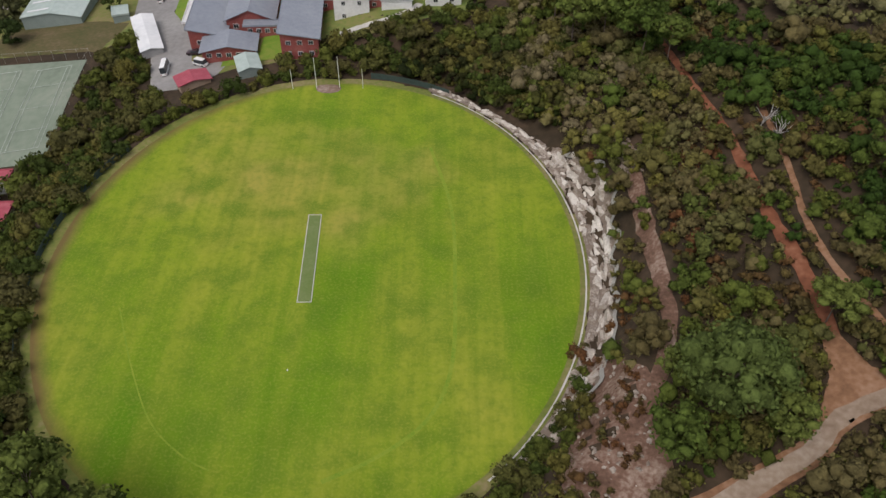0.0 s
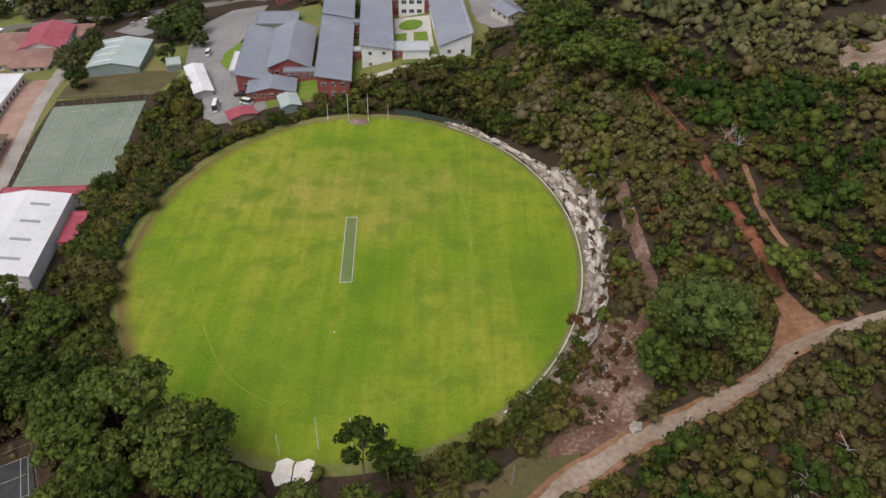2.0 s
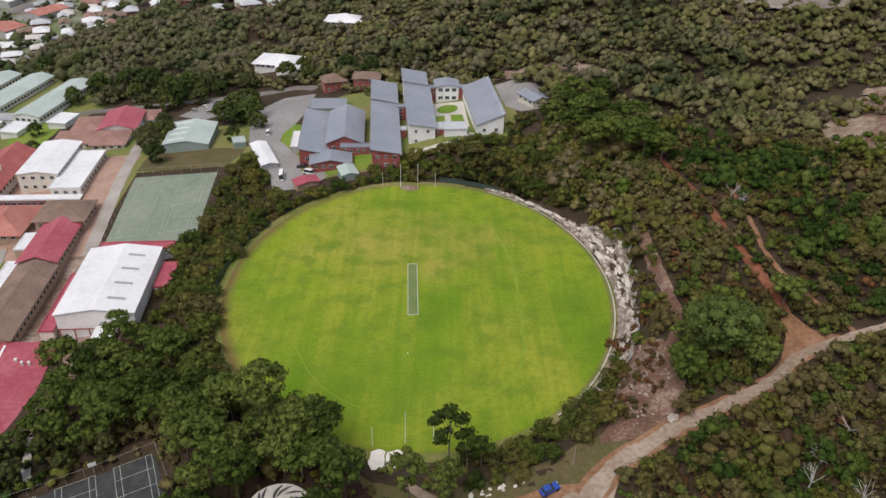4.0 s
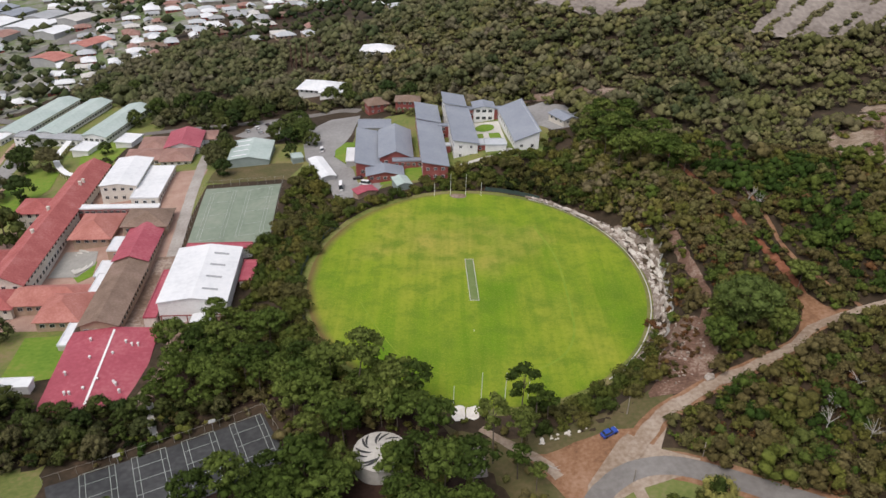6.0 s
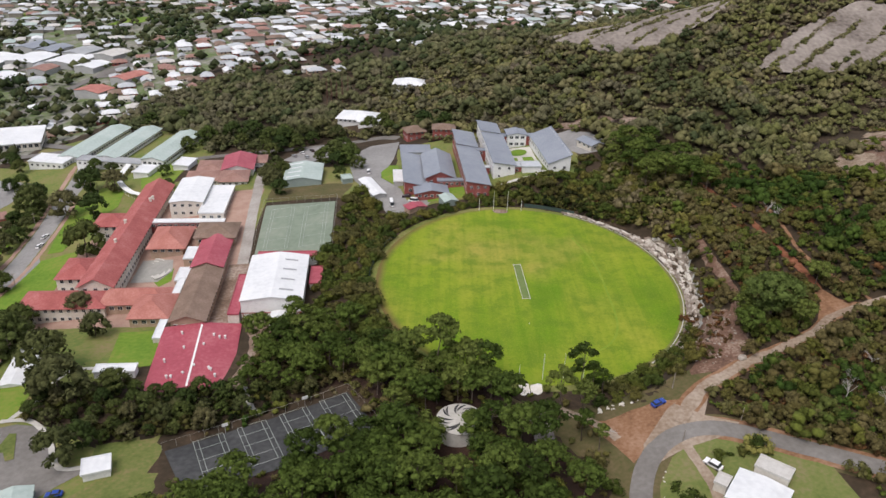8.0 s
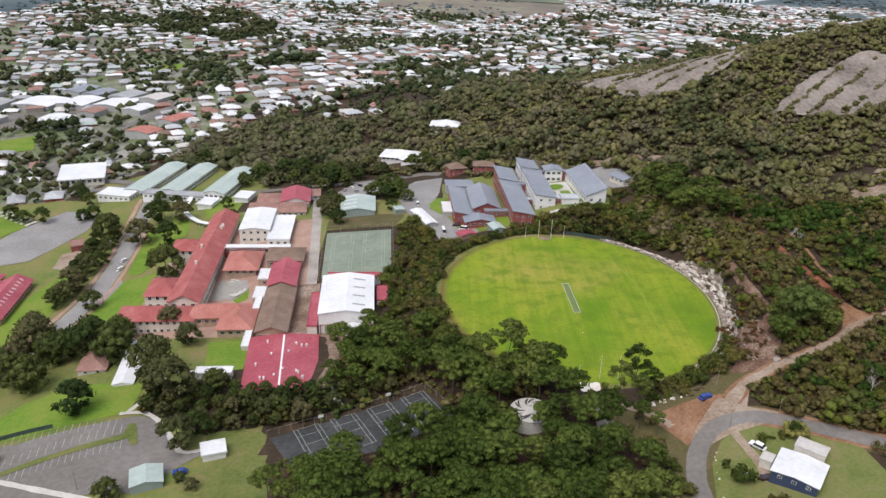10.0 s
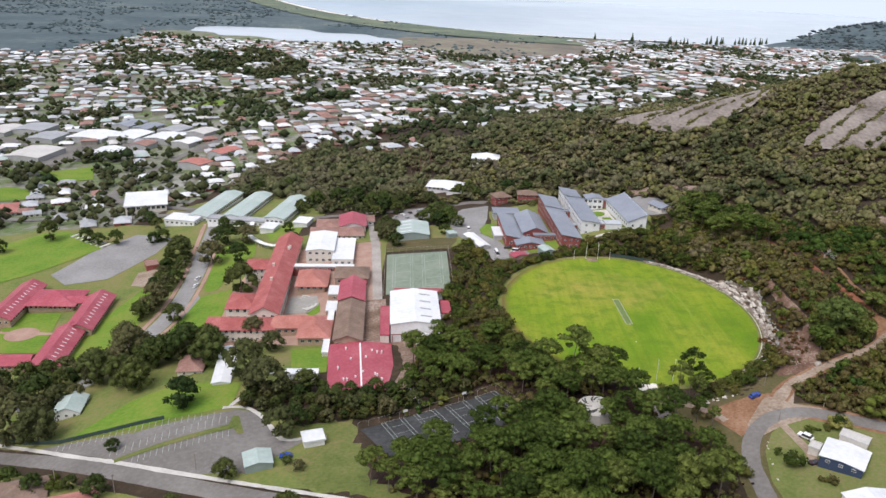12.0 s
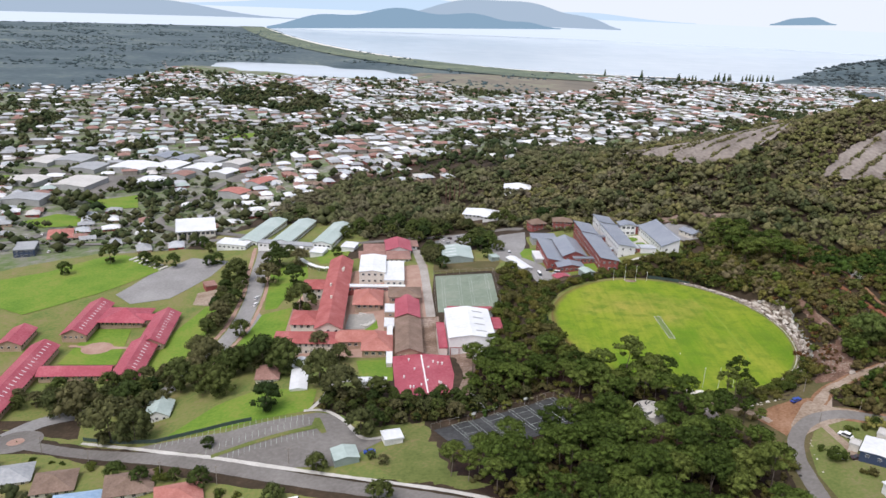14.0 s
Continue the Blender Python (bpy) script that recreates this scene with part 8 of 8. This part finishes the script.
for k, (x, y, t) in enumerate(((-470, 330, 80), (-462, 322, 70), (-440, 318, 80), (-480, 345, 20), (-475, 360, 20), (-430, 345, 60), (-424, 365, 60), (-437, 300, 20))):
    car(x, y, t, ("car_grey", "car_white", "car_dark")[k % 3], ("silver", "white", "dark")[k % 3] + " car parked near the shops")


def fence(line, height, label, screen=None, gap=3.0, rails=True):
    """Posts, a top rail and, if wanted, a dark screen along a line."""
    f = thing("fence", Matrix(), label, "fence", "fences")
    bar = M["mesh_green"] if screen else M["steel_grey"]
    post = Bits().tube((0, 0, -0.4), (0, 0, height), 0.04, 0.04, 6).mesh("post", bar)
    pts = []
    for a, b in zip(line[:-1], line[1:]):
        n = max(1, round(math.dist(a, b) / gap))
        pts += [(a[0] + (b[0] - a[0]) * i / n, a[1] + (b[1] - a[1]) * i / n) for i in range(n)]
    pts.append(line[-1])
    for i, (x, y) in enumerate(pts):
        z = zed(x, y)
        part("post", post, f, "", pose(x, y, z))
        if i:
            px, py = pts[i - 1]
            pz = zed(px, py)
            if rails:
                part("rail", Bits().tube((px, py, pz + height), (x, y, z + height), 0.03, 0.03, 5).mesh("rail", bar), f)
            if screen:
                d = Vector((y - py, px - x, 0)).normalized() * 0.03
                part("screen_panel", Bits().add([(px - d.x, py - d.y, pz), (x - d.x, y - d.y, z), (x - d.x, y - d.y, z + height - 0.1), (px - d.x, py - d.y, pz + height - 0.1),
                                                 (px + d.x, py + d.y, pz), (x + d.x, y + d.y, z), (x + d.x, y + d.y, z + height - 0.1), (px + d.x, py + d.y, pz + height - 0.1)],
                                                [(0, 1, 2, 3), (7, 6, 5, 4), (3, 2, 6, 7), (0, 4, 5, 1), (1, 5, 6, 2), (0, 3, 7, 4)]).mesh("screen_panel", M[screen]), f)
    return f


def arc(a0, a1, off, n):
    return [(OVAL_X + (OVAL_A + off) * math.cos(a), OVAL_Y + (OVAL_B + off) * math.sin(a)) for a in np.linspace(radians(a0), radians(a1), n)]


fence(arc(150, 214, 2.4, 20), 1.8, "dark green screened fence along the oval", "mesh_green")
fence(arc(62, 84, 3.2, 8), 1.8, "dark green screened fence behind the goals", "mesh_green")
fence([(-145.2, 202), (-109.6, 201), (-106.0, 152.8), (-108, 152.6)], 3.2, "tall wire fence round the tennis court", None, 4.0)
fence([(-145.2, 202), (-141.6, 153.4)], 3.2, "tall wire fence beside the tennis court", None, 4.0)
fence([(-287, 45), (-266, 36), (-250, 31.5), (-232, 33), (-212, 36.8)], 1.8, "dark green screened fence above the car park", "mesh_green")
fence([(-139, 30.5), (-88.4, 55), (-76.2, 34.6)], 2.6, "wire fence round the netball court", None, 4.0)

# street and power poles
def pole(x, y, h, label, arm=True):
    p = thing("power_pole", pose(x, y, zed(x, y), 0, 0, 20), label, "pole", "poles")
    part("pole", Bits().tube((0, 0, -0.6), (0, 0, h), 0.15, 0.1, 7).mesh("pole", M["pole_wood"]), p)
    if arm:
        part("crossarm", Bits().box(-1.0, -0.06, h - 0.6, 1.0, 0.06, h - 0.45).mesh("crossarm", M["pole_wood"]), p)


for x, y, h in ((6.6, 38.3, 5.5), (4.0, 17.5, 4.0), (20.5, 22.6, 4.5), (-272, 20, 8), (-237, 4, 8), (-214, -2.5, 8), (-190, 6, 7), (-156, -22, 8), (-300, 36, 8), (-244, 150, 7), (-266, 214, 7), (-248, 262, 7)):
    pole(x, y, h, "weathered timber pole beside the road", h > 6)

# backboards at the netball court
for x, y, t in ((-122.5, 37.4, 28), (-101.0, 49.0, 28)):
    p = thing("backboard", pose(x, y, zed(x, y), 0, 0, t), "white basketball backboard on a steel post", "backboard", "backboards")
    part("post", Bits().tube((0, 0, -0.4), (0, 0, 3.2), 0.07, 0.07).mesh("post", M["steel"]), p)
    part("board", Bits().box(-0.9, -0.4, 2.7, 0.9, -0.34, 3.8).mesh("board", M["trim_white"]), p)

# stepped amphitheatre in the school court
drape("amphitheatre_floor", [(-190, 141), (-190.5, 159), (-176.5, 157.5), (-174, 148), (-178, 140)], M["steel_grey"], 0.3, "grey paved amphitheatre floor", "paving", 3.0, 0.0)
amph = thing("amphitheatre", Matrix(), "curved grey stepped seating in the school court", "steps")
for k in range(4):
    r0 = 5.0 + 1.5 * k
    n = 16
    v = [(r * math.cos(a), r * math.sin(a), z) for a in np.linspace(-0.9, 1.5, n + 1) for r, z in ((r0, -0.6), (r0 + 0.9, -0.6), (r0 + 0.9, 0.35 * (k + 1)), (r0, 0.35 * (k + 1)))]
    b = Bits().add(v, [(4 * i + c, 4 * i + 4 + c, 4 * i + 4 + (c + 1) % 4, 4 * i + (c + 1) % 4) for i in range(n) for c in range(4)] + [(0, 1, 2, 3), (4 * n + 3, 4 * n + 2, 4 * n + 1, 4 * n)])
    part("step", b.mesh("step", M["concrete"]), amph, "", pose(-185.5, 149, zed(-185, 149) + 0.2))

# concrete seating slabs beside the playing field
seat = Bits().box(-4.0, -1.1, -0.4, 4.0, 1.1, 0.5).mesh("seating_slab", M["concrete"])
for k in range(7):
    x, y = -364 + 4.8 * k, 281 - 3.3 * k
    s = new("seating_slab", seat)
    s.matrix_world = pose(x, y, zed(x, y) + 0.3, 0, 0, 68)
    tagged(s, "pale concrete seating slab beside the field", "bench", "seating slabs")

# bare columnar poplars by the white house
M["twig"] = shader("bare_brown_twigs", [(0.11, 0.065, 0.045), (0.2, 0.12, 0.09)], 0.8, 5, 0.95)
b = Bits()
b.tube((0, 0, -0.5), (0, 0, 15), 0.22, 0.04, 6)
for k in range(46):
    a, z = rng.uniform(0, 6.28), rng.uniform(1.5, 11.5)
    r = 0.9 * (1 - z / 16)
    b.tube((0, 0, z), (r * math.cos(a), r * math.sin(a), z + 2.6), 0.07, 0.02, 4)
    b.tube((r * 0.6 * math.cos(a), r * 0.6 * math.sin(a), z + 1.4), (r * 1.3 * math.cos(a + 0.6), r * 1.3 * math.sin(a + 0.6), z + 3.4), 0.05, 0.02, 4)
poplar = b.mesh("poplar", M["twig"])
for x, y in ((-143, 407), (-139.5, 406), (-135.5, 405), (-131.5, 404.5), (-127.5, 406)):
    p = new("poplar", poplar)
    p.matrix_world = pose(x, y, zed(x, y), 0, 0, rng.uniform(0, 360)) @ Matrix.Scale(rng.uniform(1.2, 1.4), 4)
    tagged(p, "tall bare brown columnar poplar", "tree", "poplars")

# big boulder and a fallen log by the track
bo = new("boulder", mesh("boulder", *blob(1.2, 2, 0.35, 0.7, 2), M["limestone"]))
bo.location = (29.2, 47.6, zed(29.2, 47.6) + 0.5)
tagged(bo, "pale boulder beside the gravel track", "boulder")
lg = new("log", Bits().tube((-2.5, 0, 0), (2.2, 0.4, 0.1), 0.16, 0.11, 7).tube((0.5, 0.1, 0), (1.4, 1.4, 0.3), 0.08, 0.03, 5).mesh("log", M["dead_wood"]))
lg.matrix_world = pose(-13.5, 24.0, zed(-13.5, 24) + 0.25, 0, 0, -35)
tagged(lg, "bleached fallen log beside the foot track", "log")
ball = new("ball", mesh("ball", *blob(0.16, 2, 0.0, 1.0, 0), M["trim_white"], smooth=True))
ball.location = (-29.7, 80.3, 0.24)
tagged(ball, "small white ball lying on the oval", "ball")
